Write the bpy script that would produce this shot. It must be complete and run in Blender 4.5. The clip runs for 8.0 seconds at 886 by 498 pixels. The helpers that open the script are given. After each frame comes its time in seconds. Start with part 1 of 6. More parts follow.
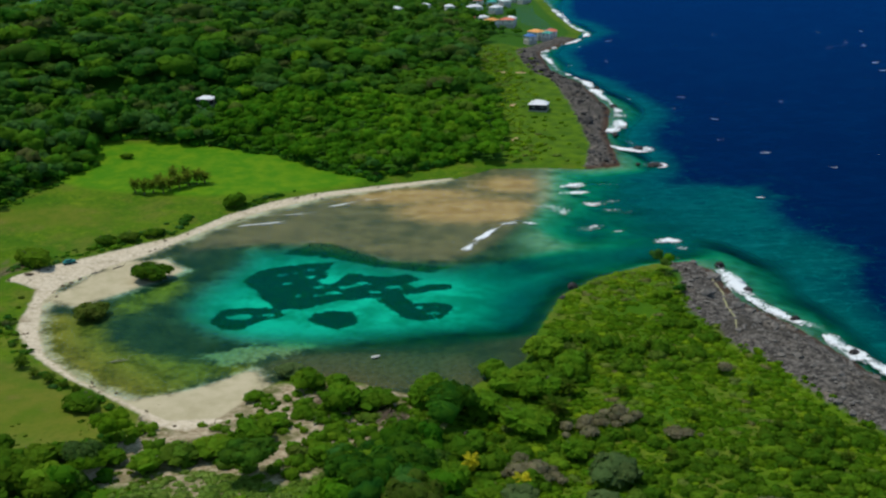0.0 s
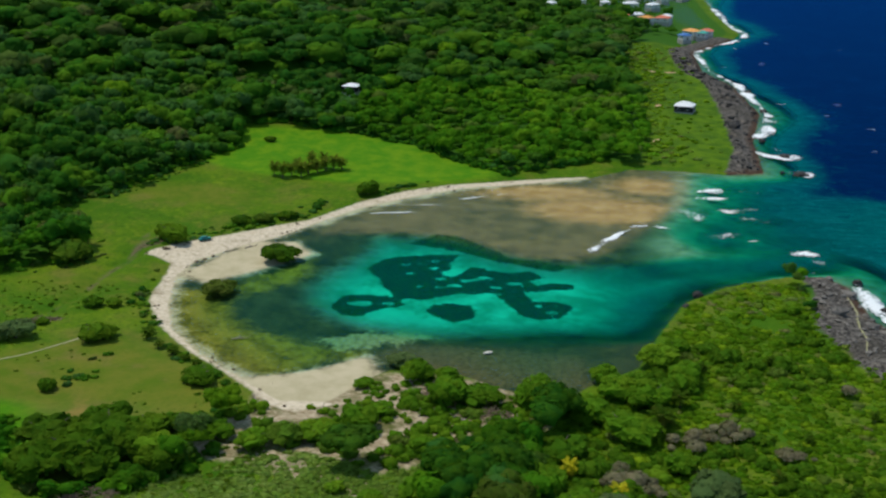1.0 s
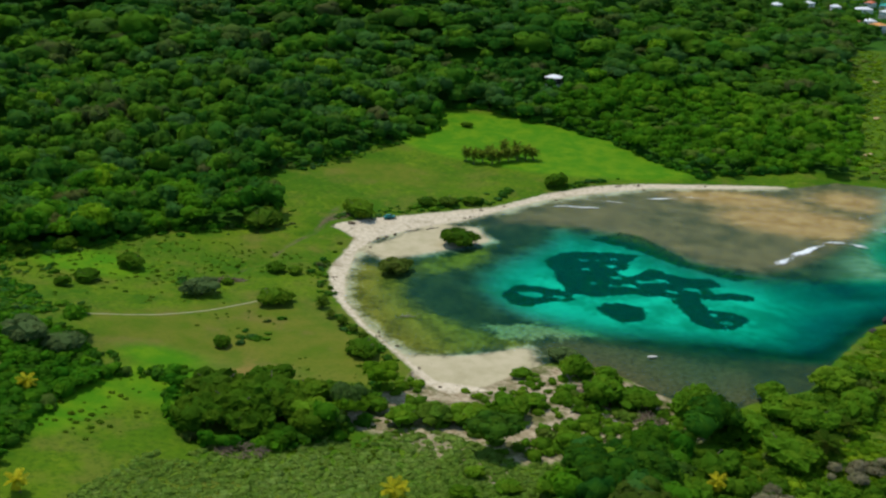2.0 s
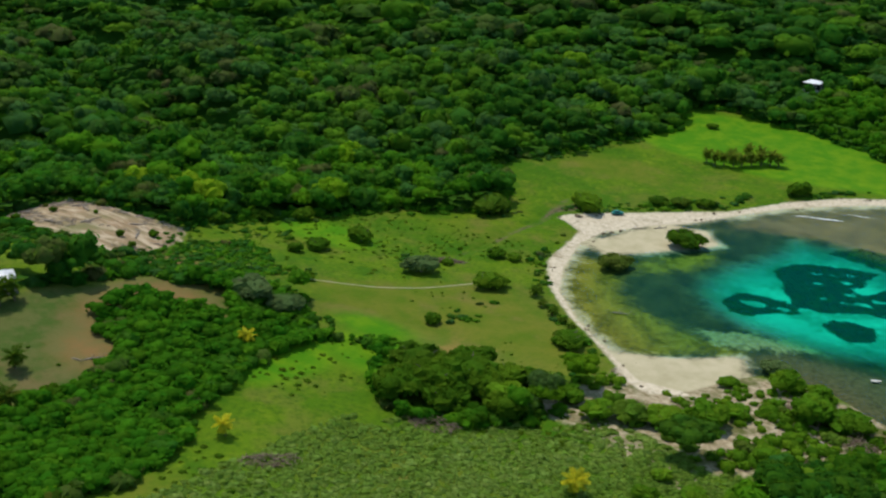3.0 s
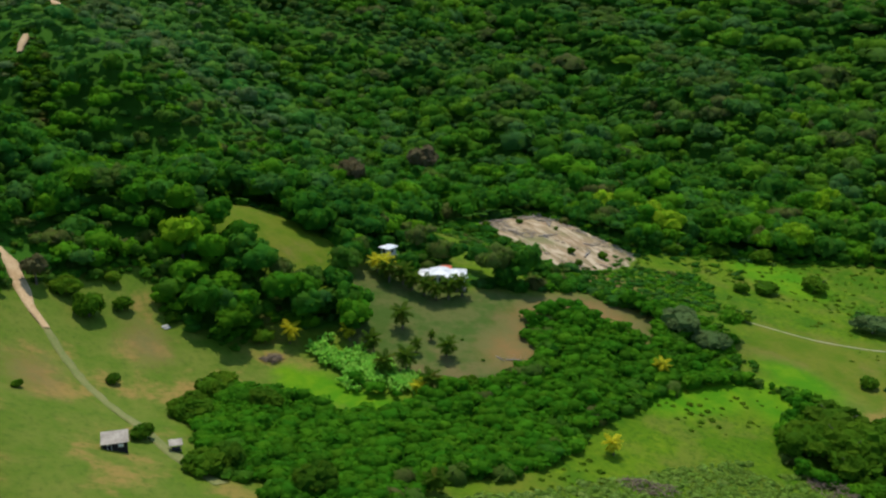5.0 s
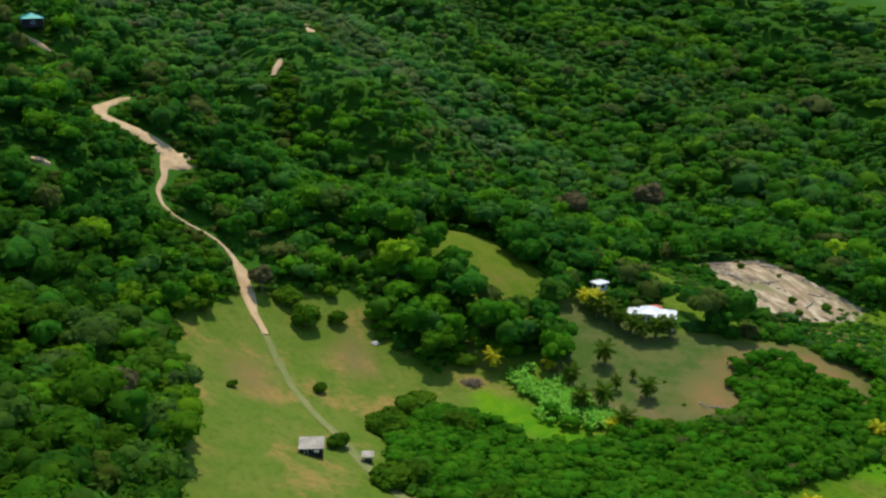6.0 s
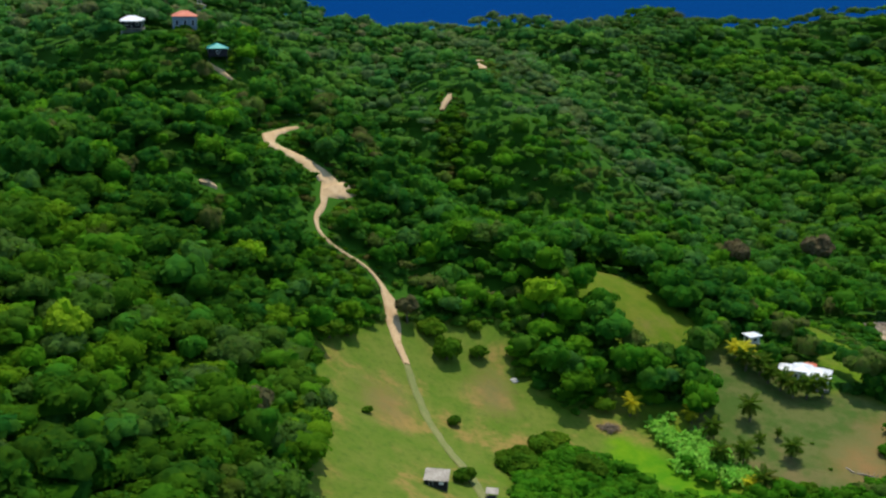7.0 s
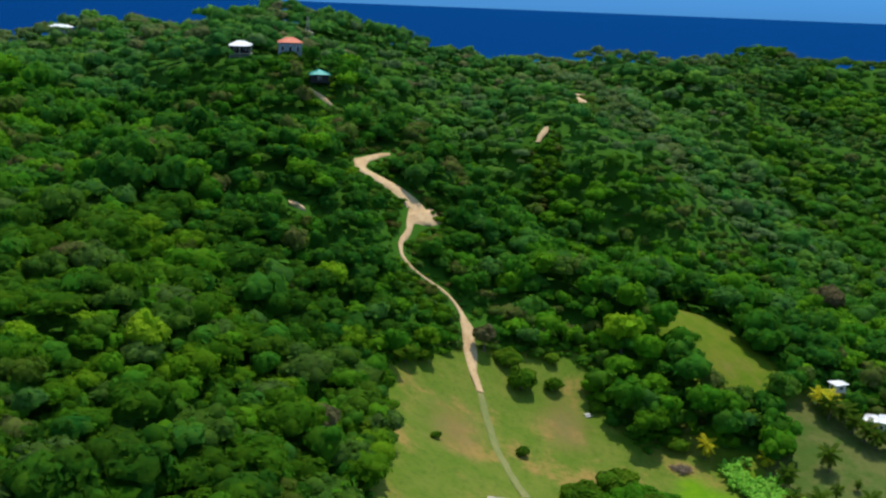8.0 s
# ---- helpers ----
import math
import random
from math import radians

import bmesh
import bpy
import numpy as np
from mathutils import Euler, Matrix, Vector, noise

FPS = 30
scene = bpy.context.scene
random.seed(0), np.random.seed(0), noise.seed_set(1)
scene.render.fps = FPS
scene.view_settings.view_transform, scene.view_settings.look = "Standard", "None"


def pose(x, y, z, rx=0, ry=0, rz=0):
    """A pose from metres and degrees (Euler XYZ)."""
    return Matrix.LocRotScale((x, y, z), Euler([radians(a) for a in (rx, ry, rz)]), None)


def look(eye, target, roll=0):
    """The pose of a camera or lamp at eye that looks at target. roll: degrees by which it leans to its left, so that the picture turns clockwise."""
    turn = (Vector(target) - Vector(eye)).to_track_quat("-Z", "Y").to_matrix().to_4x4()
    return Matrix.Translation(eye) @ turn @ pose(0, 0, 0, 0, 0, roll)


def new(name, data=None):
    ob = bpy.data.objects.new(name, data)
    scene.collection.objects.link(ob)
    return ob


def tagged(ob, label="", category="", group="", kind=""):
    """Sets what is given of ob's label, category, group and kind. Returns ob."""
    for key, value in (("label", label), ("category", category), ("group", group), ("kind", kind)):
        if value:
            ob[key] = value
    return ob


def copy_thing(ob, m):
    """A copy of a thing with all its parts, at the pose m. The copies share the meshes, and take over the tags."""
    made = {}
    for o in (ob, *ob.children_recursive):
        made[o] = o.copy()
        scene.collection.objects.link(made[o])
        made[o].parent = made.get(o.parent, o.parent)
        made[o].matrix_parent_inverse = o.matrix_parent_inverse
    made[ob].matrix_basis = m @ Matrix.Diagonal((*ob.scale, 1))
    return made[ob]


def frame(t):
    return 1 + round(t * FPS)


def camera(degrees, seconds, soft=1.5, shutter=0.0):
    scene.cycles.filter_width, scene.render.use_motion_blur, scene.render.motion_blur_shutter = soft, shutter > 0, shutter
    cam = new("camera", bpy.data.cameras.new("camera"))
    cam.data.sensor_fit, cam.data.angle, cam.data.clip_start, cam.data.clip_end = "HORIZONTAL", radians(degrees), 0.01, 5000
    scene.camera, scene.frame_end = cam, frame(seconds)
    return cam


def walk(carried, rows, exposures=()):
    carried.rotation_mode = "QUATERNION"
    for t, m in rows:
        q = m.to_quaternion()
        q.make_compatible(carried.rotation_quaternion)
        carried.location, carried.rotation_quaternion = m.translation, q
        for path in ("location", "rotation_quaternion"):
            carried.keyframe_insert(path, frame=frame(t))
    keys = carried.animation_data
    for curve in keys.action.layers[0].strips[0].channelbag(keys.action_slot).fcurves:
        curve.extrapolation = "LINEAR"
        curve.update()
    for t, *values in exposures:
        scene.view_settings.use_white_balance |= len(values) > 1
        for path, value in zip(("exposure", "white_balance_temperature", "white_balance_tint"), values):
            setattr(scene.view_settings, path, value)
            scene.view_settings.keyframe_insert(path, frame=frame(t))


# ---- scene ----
cam = camera(44.21, 8.0, soft=2.4)
# t, x, y, z, yaw, pitch, roll
ROWS = [
    (0.0, 0.00, 0.00, 120.00, 0.011, -18.583, -0.970),
    (0.5, 3.75, 0.89, 120.28, 3.683, -18.696, -0.568),
    (1.0, 7.51, 1.83, 120.48, 8.184, -18.885, -0.078),
    (1.2, 9.08, 2.25, 120.48, 9.892, -18.967, 0.137),
    (2.3, 18.55, 5.00, 119.62, 23.677, -19.631, 1.705),
    (2.5, 20.40, 5.58, 119.38, 26.455, -19.762, 1.774),
    (3.0, 25.15, 7.18, 118.76, 33.462, -19.948, 1.667),
    (3.5, 29.96, 9.33, 118.39, 40.677, -19.911, 1.313),
    (4.0, 34.56, 11.97, 118.53, 48.019, -19.662, 0.977),
    (4.5, 38.64, 14.80, 119.03, 55.248, -19.192, 0.623),
    (4.7, 40.11, 15.93, 119.26, 57.658, -18.969, 0.466),
    (5.8, 46.65, 22.26, 120.55, 72.364, -17.363, 0.307),
    (6.0, 47.40, 23.47, 120.80, 74.698, -17.040, 0.318),
    (6.5, 48.77, 26.69, 121.47, 79.915, -16.177, 0.571),
    (7.0, 49.95, 30.06, 122.20, 84.270, -15.377, 1.039),
    (7.5, 51.12, 33.25, 122.82, 87.714, -14.659, 1.696),
    (8.0, 52.58, 35.94, 122.62, 90.023, -13.934, 2.276),
]
walk(cam, [(t, pose(x, y, z, 90 + pitch, 0, yaw) @ pose(0, 0, 0, 0, 0, roll)) for t, x, y, z, yaw, pitch, roll in ROWS],
     [(0.0, -0.35), (1.0, -0.3), (2.5, -0.18), (4.5, 0.0), (6.5, 0.2), (8.0, 0.29)])

# world and sun
SUN_ELEV, SUN_FROM = 68.0, (-0.92, 0.38)   # high, ahead and a little to the right of the last view
world = bpy.data.worlds.new("sky")
scene.world = world
world.use_nodes = True
wt = world.node_tree
sky = wt.nodes.new("ShaderNodeTexSky")
sky.sky_type = "NISHITA"
sky.sun_disc = False
sky.sun_elevation = radians(SUN_ELEV)
sky.sun_rotation = math.atan2(SUN_FROM[0], SUN_FROM[1])
sky.altitude, sky.air_density, sky.dust_density, sky.ozone_density = 6000.0, 0.8, 0.0, 3.0
wt.nodes["Background"].inputs["Strength"].default_value = 0.30
# added sky tint: dimmed to blue at the horizon, brightened overhead for fill light
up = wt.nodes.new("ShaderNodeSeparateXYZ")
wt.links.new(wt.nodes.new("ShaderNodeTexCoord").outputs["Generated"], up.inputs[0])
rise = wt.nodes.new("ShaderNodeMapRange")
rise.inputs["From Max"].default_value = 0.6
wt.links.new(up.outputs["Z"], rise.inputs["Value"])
sky_tint = wt.nodes.new("ShaderNodeMix")
sky_tint.data_type = "RGBA"
sky_tint.inputs[6].default_value, sky_tint.inputs[7].default_value = (0.040, 0.118, 0.235, 1), (2.4, 2.1, 1.4, 1)
wt.links.new(rise.outputs[0], sky_tint.inputs[0])
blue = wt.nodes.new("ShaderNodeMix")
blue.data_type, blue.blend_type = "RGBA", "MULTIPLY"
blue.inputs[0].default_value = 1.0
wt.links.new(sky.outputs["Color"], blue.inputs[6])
wt.links.new(sky_tint.outputs[2], blue.inputs[7])
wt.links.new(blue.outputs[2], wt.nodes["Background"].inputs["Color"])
sun_data = bpy.data.lights.new("sun", "SUN")
sun_data.energy, sun_data.angle, sun_data.color = 3.4, radians(0.9), (1.0, 0.92, 0.80)
sun = new("sun", sun_data)
ce = math.cos(radians(SUN_ELEV)) / math.hypot(*SUN_FROM)
sun.matrix_world = look((SUN_FROM[0] * ce * 900, SUN_FROM[1] * ce * 900, math.sin(radians(SUN_ELEV)) * 900), (0, 0, 0))

# ------------------------------------------------------------------ plan of the place (metres)
HILLS_NEAR = [(-234, 208, 6, 30), (-125, -37, 44, 82), (37, -82, 36, 108), (-240, -10, 47, 56), (-397, -86, 32, 92), (-489, -142, 62, 160), (-380, 101, 37, 71), (-488, 75, 48, 105), (-358, -13, 37, 45), (-289, 29, 35, 37), (-198, 166, 16, 59), (-243, 89, 30, 49), (-667, -6, 48, 161), (-702, 253, 58, 150), (-382, 445, 20, 125)]
HILLS_FAR = [(-637, 529, 35, 169), (-474, 732, 61, 154), (-242, 593, 17, 116), (-210, 802, 35, 186), (36, 109, 10, 65), (-328, 206, 7, 83), (-98, 86, 11, 72), (-235, -174, 77, 128), (-791, 518, 48, 178), (-500, -12, 13, 55), (-398, -48, 4, 38), (-472, -42, 6, 45), (-480, -146, 9, 45), (-462, 96, 6, 42)]
# crest lines of the ridges (x, y, height), and gullies between them (x, y, depth)
CRESTS_WEST = [[(-560, 98, 66), (-510, 102, 67), (-473, 105, 66), (-411, 114, 58), (-383, 129, 46), (-358, 145, 33), (-330, 151, 26), (-305, 156, 20), (-285, 160, 12)],
          [(-640, 60, 66), (-600, 100, 70), (-582, 121, 74), (-579, 142, 79), (-594, 168, 75), (-616, 207, 73), (-636, 247, 76), (-644, 285, 82), (-655, 313, 85), (-690, 420, 80)],
          [(-466, -215, 86), (-466, -175, 87), (-465, -149, 87)],
          [(-616, 207, 70), (-566, 206, 56), (-534, 239, 50), (-502, 265, 46), (-465, 295, 38)]]
CRESTS_NORTH = [[(-500, 276, 36), (-452, 283, 27), (-386, 278, 22), (-340, 262, 20), (-300, 270, 14), (-262, 268, 7)],
          [(-560, 440, 42), (-468, 421, 36), (-416, 406, 33), (-332, 364, 22), (-280, 360, 15), (-240, 352, 7)],
          [(-420, 640, 40), (-330, 560, 30), (-255, 490, 20), (-212, 420, 8)]]
CRESTS = CRESTS_WEST + CRESTS_NORTH
GULLIES = [([(-560, 30, 9), (-515, 62, 13), (-490, 78, 7)], 26), ([(-470, 52, 10), (-420, 38, 13), (-360, 52, 14), (-312, 78, 11), (-268, 80, 5)], 24), ([(-430, -135, 13), (-345, -92, 14), (-298, -50, 10), (-262, -34, 4)], 24),
           ([(-520, 165, 14), (-440, 185, 10), (-360, 200, 5)], 30), ([(-470, 350, 12), (-390, 330, 9), (-320, 312, 5)], 30), ([(-400, 500, 14), (-320, 440, 10), (-255, 410, 5)], 30)]
# shoreline: the open coast from the north, round the bay, round the point and away to the south
SHORE = [(-300, 4800), (60, 2600), (125, 1500), (110, 1182), (112, 1028), (118, 905), (104, 860), (73, 803), (74, 726), (88, 672), (93, 592), (82, 529), (79, 467), (64, 463), (44, 466),
         (22, 466), (7, 451), (-19, 438), (-46, 427), (-66, 410), (-81, 394), (-93, 373), (-101, 357), (-113, 342), (-122, 328), (-123, 312), (-117, 290), (-109, 272), (-95, 256),
         (-78, 242), (-66, 232), (-54, 233), (-47, 247), (-40, 256), (-28, 255), (-13, 246), (2, 241), (9, 251), (21, 263), (27, 286), (36, 312), (50, 327), (68, 338),
         (81, 340), (87, 330), (88, 305), (98, 285), (104, 267), (111, 246), (122, 205), (135, 140), (150, 40), (190, -200), (300, -900), (200, -4800), (-1750, -4800), (-1680, -300), (-1720, 600), (-1650, 4800)]
CLEAR = {
    "plain": [(-190, 180), (-212, 226), (-215, 252), (-204, 274), (-188, 298), (-165, 313), (-157, 321), (-170, 345), (-197, 366), (-176, 395), (-165, 430), (-150, 461), (-163, 490), (-143, 501), (-100, 494), (-72, 481), (-52, 463),
              (-30, 446), (10, 474), (30, 474), (0, 300), (-60, 240), (-70, 228), (-77, 214), (-77, 199), (-95, 177), (-109, 183), (-121, 205), (-134, 194), (-153, 210), (-166, 203), (-177, 190)],
    "near": [(-132, 163), (-134, 194), (-122, 203), (-109, 183), (-95, 176), (-75, 193), (-71, 209), (-45, 204), (-34, 199), (-24, 206), (-20, 170), (-59, 125), (-96, 88), (-112, 96), (-112, 118), (-118, 135), (-124, 141)],
    "lawn": [(-202, 121), (-213, 136), (-192, 142), (-187, 155), (-181, 168), (-179, 181), (-162, 192), (-152, 182), (-171, 169), (-169, 157), (-163, 152), (-155, 152), (-150, 139), (-147, 131), (-148, 123), (-159, 116), (-172, 109), (-184, 116), (-194, 117)],
    "plot": [(-244, 180), (-250, 188), (-250, 198), (-253, 213), (-237, 211), (-219, 215), (-208, 221), (-198, 210), (-194, 199), (-193, 190), (-197, 179), (-208, 182), (-219, 182), (-232, 182)],
    "saddle": [(-256, 176), (-248, 184), (-230, 186), (-210, 186), (-195, 182), (-191, 197), (-198, 213), (-194, 241), (-167, 214), (-170, 200), (-172, 182), (-186, 166), (-200, 157), (-216, 155), (-240, 163)],
    "pasture": [(-95, 20), (-115, 24), (-136, 25), (-171, 23), (-184, 27), (-201, 39), (-207, 49), (-212, 73), (-195, 74), (-186, 80), (-181, 86), (-191, 94), (-186, 102), (-172, 101), (-150, 108), (-146, 96), (-158, 90), (-163, 78), (-147, 66), (-132, 64), (-119, 60), (-119, 75), (-100, 55), (-88, 35)],
    "flat": [(-174, 92), (-167, 101), (-154, 107), (-147, 114), (-143, 112), (-142, 104), (-153, 95), (-158, 86)],
    "banana": [(-182, 101), (-182, 112), (-168, 115), (-158, 119), (-146, 120), (-148, 112), (-156, 107), (-165, 101), (-171, 97)],
    "spur": [(-252, 98), (-237, 115), (-213, 129), (-193, 111), (-205, 101), (-221, 92)],
    "shorewood": [(-80, 205), (-71, 209), (-45, 204), (-34, 199), (-22, 206), (-8, 216), (4, 232), (6, 250), (-70, 250), (-72, 228)],
    "coast_grass": [(30, 480), (40, 470), (90, 470), (90, 800), (48, 830), (22, 800), (20, 700), (30, 600), (34, 530)],
}
TURF = [(-161, 223), (-139, 248), (-120, 262), (-104, 252), (-84, 243), (-69, 224), (-91, 221), (-122, 218), (-144, 207)]
BEACH = [(4, 451), (-22, 441), (-50, 430), (-67, 418), (-83, 399), (-96, 375), (-113, 358), (-128, 344), (-140, 328), (-128, 322), (-122.8, 290), (-112.5, 272), (-98, 257), (-81, 243), (-68, 230), (-62, 226),
         (-52, 231), (-62, 240), (-80, 247), (-95, 259), (-107, 273), (-114, 289), (-119, 306), (-121, 324), (-112, 340), (-103, 353), (-91, 371), (-78, 392), (-46, 424), (5, 448)]
BEACH_SOUTH = [(-78, 244), (-65, 249), (-50, 261), (-43, 250), (-50, 233), (-66, 227), (-70, 230)]
SPIT = [(-123, 313), (-117, 329), (-110, 349), (-94, 351), (-84, 339), (-98, 321), (-111, 307)]
FLAT = [(22, 470), (47, 468), (42, 419), (28, 385), (15, 357), (3, 345), (-16, 346), (-32, 359), (-60, 368), (-88, 360), (-85, 392), (-66, 412), (-40, 432), (0, 450)]
SANDBED = [(-66, 346), (-65, 358), (-58, 357), (-48, 362), (-38, 357), (-28, 347), (-12, 339), (3, 337), (21, 340), (40, 348), (66, 356), (84, 362), (88, 350), (64, 343), (46, 333), (33, 318), (28, 308), (24, 294), (21, 286), (7, 282), (-14, 279), (-32, 278), (-46, 281), (-58, 284), (-68, 291), (-75, 301), (-76, 312), (-73, 324), (-69, 334)]
WEED_LOBE = [(-64, 333), (-62, 341), (-58, 345), (-52, 348), (-46, 349), (-40, 349), (-37, 350), (-38, 345), (-40, 341), (-38, 336), (-41, 332), (-37, 329), (-34, 332), (-32, 338), (-27, 338), (-24, 333), (-24, 327), (-28, 321), (-33, 316), (-35, 312), (-39, 310), (-41, 308), (-47, 308), (-51, 306), (-54, 314), (-57, 318), (-59, 324), (-62, 327)]
WEED_ARM = [(-27, 337), (-18, 334), (-12, 336), (-6, 332), (-13, 328), (-9, 324), (-4, 327), (3, 327), (1, 323), (-5, 321), (-10, 319), (-15, 320), (-20, 317), (-24, 316), (-29, 314), (-32, 315), (-28, 322), (-25, 328)]
WEED_HOOK = [(-20, 314), (-17, 319), (-14, 321), (-13, 316), (-9, 311), (-3, 311), (2, 309), (2, 304), (-2, 298), (-8, 297), (-12, 300), (-15, 305), (-17, 309)]
WEED_OVAL = [(-40, 299), (-38, 304), (-33, 306), (-28, 305), (-26, 301), (-26, 295), (-30, 292), (-35, 293), (-38, 296)]
WEED_SWIRL = [(-68, 297), (-68, 304), (-67, 308), (-61, 309), (-54, 309), (-50, 306), (-48, 303), (-51, 300), (-55, 298), (-57, 295), (-60, 292), (-64, 292)]
WEED_RIM = [(-55, 358), (-47, 366), (-39, 365), (-30, 356), (-20, 346), (-8, 343), (3, 340), (-5, 337), (-18, 341), (-27, 346), (-36, 352), (-44, 356)]
WEED = [WEED_LOBE, WEED_ARM, WEED_HOOK, WEED_OVAL, WEED_SWIRL, WEED_RIM]
WEED_GAPS = [(-60.5, 302, 4.2, 2.6), (-44, 336, 2.5, 1.6), (-49, 340, 2.0, 1.2), (-39, 319, 2.2, 1.3), (-40, 326, 2.4, 1.8), (-35, 321, 2.6, 1.6), (-26, 329, 2.8, 1.6), (-16, 325, 3.4, 1.6), (-52, 303, 2.0, 1.0), (-51, 330, 2.2, 1.2), (-54, 338, 1.8, 1.0), (-46, 318, 2.0, 1.1), (-31, 326, 2.6, 1.4), (-44, 343, 2.4, 1.0), (-4, 303, 2.2, 1.2), (-8, 307, 1.8, 1.0), (-21, 321, 2.2, 1.2), (-33, 299, 1.2, 0.7)]
STRAIT = [(26, 350), (30, 385), (34, 478), (84, 478), (112, 440), (108, 380), (96, 340), (66, 334), (44, 338)]
SHOAL = [(42, 464), (78, 457), (108, 432), (122, 391), (119, 345), (99, 312), (86, 336), (68, 337), (49, 337), (33, 338)]
OLIVE = [(-117, 289), (-118, 299), (-101, 297), (-95, 284), (-85, 274), (-69, 266), (-52, 264), (-53, 258), (-60, 258), (-71, 254), (-79, 253), (-87, 260), (-101, 271), (-109, 277)]
OLIVE_SPIT = [(-104, 305), (-96, 318), (-83, 335), (-82, 318), (-95, 300)]
OLIVE_WEST = [(-126, 302), (-119, 285), (-109, 267), (-93, 251), (-72, 245), (-60, 258), (-80, 268), (-98, 285), (-104, 302)]
PALE = [(-65, 271), (-54, 278), (-39, 280), (-35, 277), (-44, 270), (-58, 264)]
SHALLOW = [(-49, 262), (-41, 270), (-13, 271), (6, 267), (9, 250), (-13, 247), (-33, 255)]
SCRUB = [(20, 262), (35, 312), (50, 325), (70, 330), (72, 294), (76, 269), (86, 252), (92, 232), (100, 205), (105, 150), (100, 90), (40, 90), (10, 150), (-5, 200), (5, 235)]
ROCKS = [(62, 462), (70, 500), (72, 592), (70, 672), (58, 726), (55, 803), (90, 880), (150, 880), (150, 440), (62, 440)]
ROCKS_POINT = [(70, 345), (75, 323), (70, 294), (76, 269), (84, 254), (90, 234), (98, 214), (112, 160), (170, 100), (170, 345)]

ROAD = [(-118, 62, 2.6), (-130, 58, 2.6), (-146, 54, 2.2), (-166, 49, 2.0), (-188, 46, 1.8), (-196, 44, 2.2), (-204, 43.4, 3.6), (-210, 43, 3.2), (-216, 41, 1.5), (-220, 37, 0.9), (-220, 29, 0.9), (-222, 25, 1.2), (-228, 24.5, 1.1), (-235, 26.5, 1.3)]
BEND = [(-236, 26, 1.1), (-240, 26.5, 2.2), (-246, 29.5, 6.5), (-249.5, 25, 5.6), (-249.5, 19.5, 3.6), (-250, 14.5, 3.2), (-252.5, 10.8, 3.8), (-258, 11.5, 2.8), (-265, 16, 1.6), (-268, 19, 0.8)]
TURNOUT = [(-242, 27.5, 3.0), (-246, 30.5, 5.0), (-250, 34, 3.4), (-253, 37, 0.8)]
PATH = [(-164, 220, 0.4), (-156, 227, 0.5), (-147, 235, 0.6), (-138, 245, 0.5), (-129, 258, 0.6), (-127, 263, 0.4)]
SCARS = [[(-386, 72, 2.2), (-389, 74, 3.2), (-394, 76, 2.0)], [(-438, 97, 3.0), (-443, 95, 4.5), (-450, 94, 2.5)], [(-483, 102, 2.5), (-488, 97, 3.5), (-490, 92, 2.0)], [(-213, -3, 0.6), (-214, -1, 1.9), (-214, 1, 0.7)], [(-346, -15, 0.7), (-344, -10, 1.2), (-342, -5, 0.9), (-341, 0, 0.5)]]
PITS = [(40, 699, 8.0, 3.0), (52, 704, 7.0, 3.0), (40, 595, 3.5, 7.0), (36, 516, 3.5, 8.0)]
DITCH = [(-149, 352, 4), (-145, 338, 6), (-143, 322, 6), (-145, 306, 4), (-144, 290, 2.5), (-147, 277, 3), (-149, 262, 3)]
TRACKS = [ROAD, BEND, TURNOUT, PATH, *SCARS]
HOUSES = [(-194, 147, 9), (-213, 139, 3), (-132, 48, 5), (-350, -12, 7), (-372, -26, 8), (-383, -47, 7), (-121, 559, 8), (53, 584, 8), (-462, -31, 6), (-474, -152, 8)]


def lattice(ix, iy, seed):
    v = np.sin(ix * 127.1 + iy * 311.7 + seed * 74.7) * 43758.5453
    return v - np.floor(v)


def value_noise(x, y, size, seed=0):
    x, y = np.asarray(x) / size, np.asarray(y) / size
    ix, iy = np.floor(x), np.floor(y)
    fx, fy = x - ix, y - iy
    fx, fy = fx * fx * (3 - 2 * fx), fy * fy * (3 - 2 * fy)
    a, b = lattice(ix, iy, seed), lattice(ix + 1, iy, seed)
    c, d = lattice(ix, iy + 1, seed), lattice(ix + 1, iy + 1, seed)
    return (a + (b - a) * fx) * (1 - fy) + (c + (d - c) * fx) * fy - 0.5


def fbm(x, y, size, seed=0, octaves=4):
    return sum(value_noise(x, y, size / 2 ** k, seed + k) * 0.55 ** k for k in range(octaves))


def inside(poly, x, y):
    """Signed distance to the edge of a polygon: plus inside."""
    x, y = np.asarray(x, float), np.asarray(y, float)
    best = np.full(x.shape, 1e18)
    odd = np.zeros(x.shape, bool)
    for (x0, y0), (x1, y1) in zip(poly, poly[1:] + poly[:1]):
        dx, dy = x1 - x0, y1 - y0
        s = np.clip(((x - x0) * dx + (y - y0) * dy) / (dx * dx + dy * dy), 0, 1)
        best = np.minimum(best, (x - x0 - s * dx) ** 2 + (y - y0 - s * dy) ** 2)
        if y0 != y1:
            odd ^= ((y0 > y) != (y1 > y)) & (x < dx * (y - y0) / dy + x0)
    return np.where(odd, 1, -1) * np.sqrt(best)


def union(polys, x, y):
    return np.max([inside(p, x, y) for p in polys], axis=0)


def path_gap(path, x, y):
    best = np.full(np.shape(x), 1e9)
    for (x0, y0, w0), (x1, y1, w1) in zip(path, path[1:]):
        dx, dy = x1 - x0, y1 - y0
        s = np.clip(((x - x0) * dx + (y - y0) * dy) / (dx * dx + dy * dy), 0, 1)
        best = np.minimum(best, np.hypot(x - x0 - s * dx, y - y0 - s * dy) - (w0 + w1) / 4)
    return best


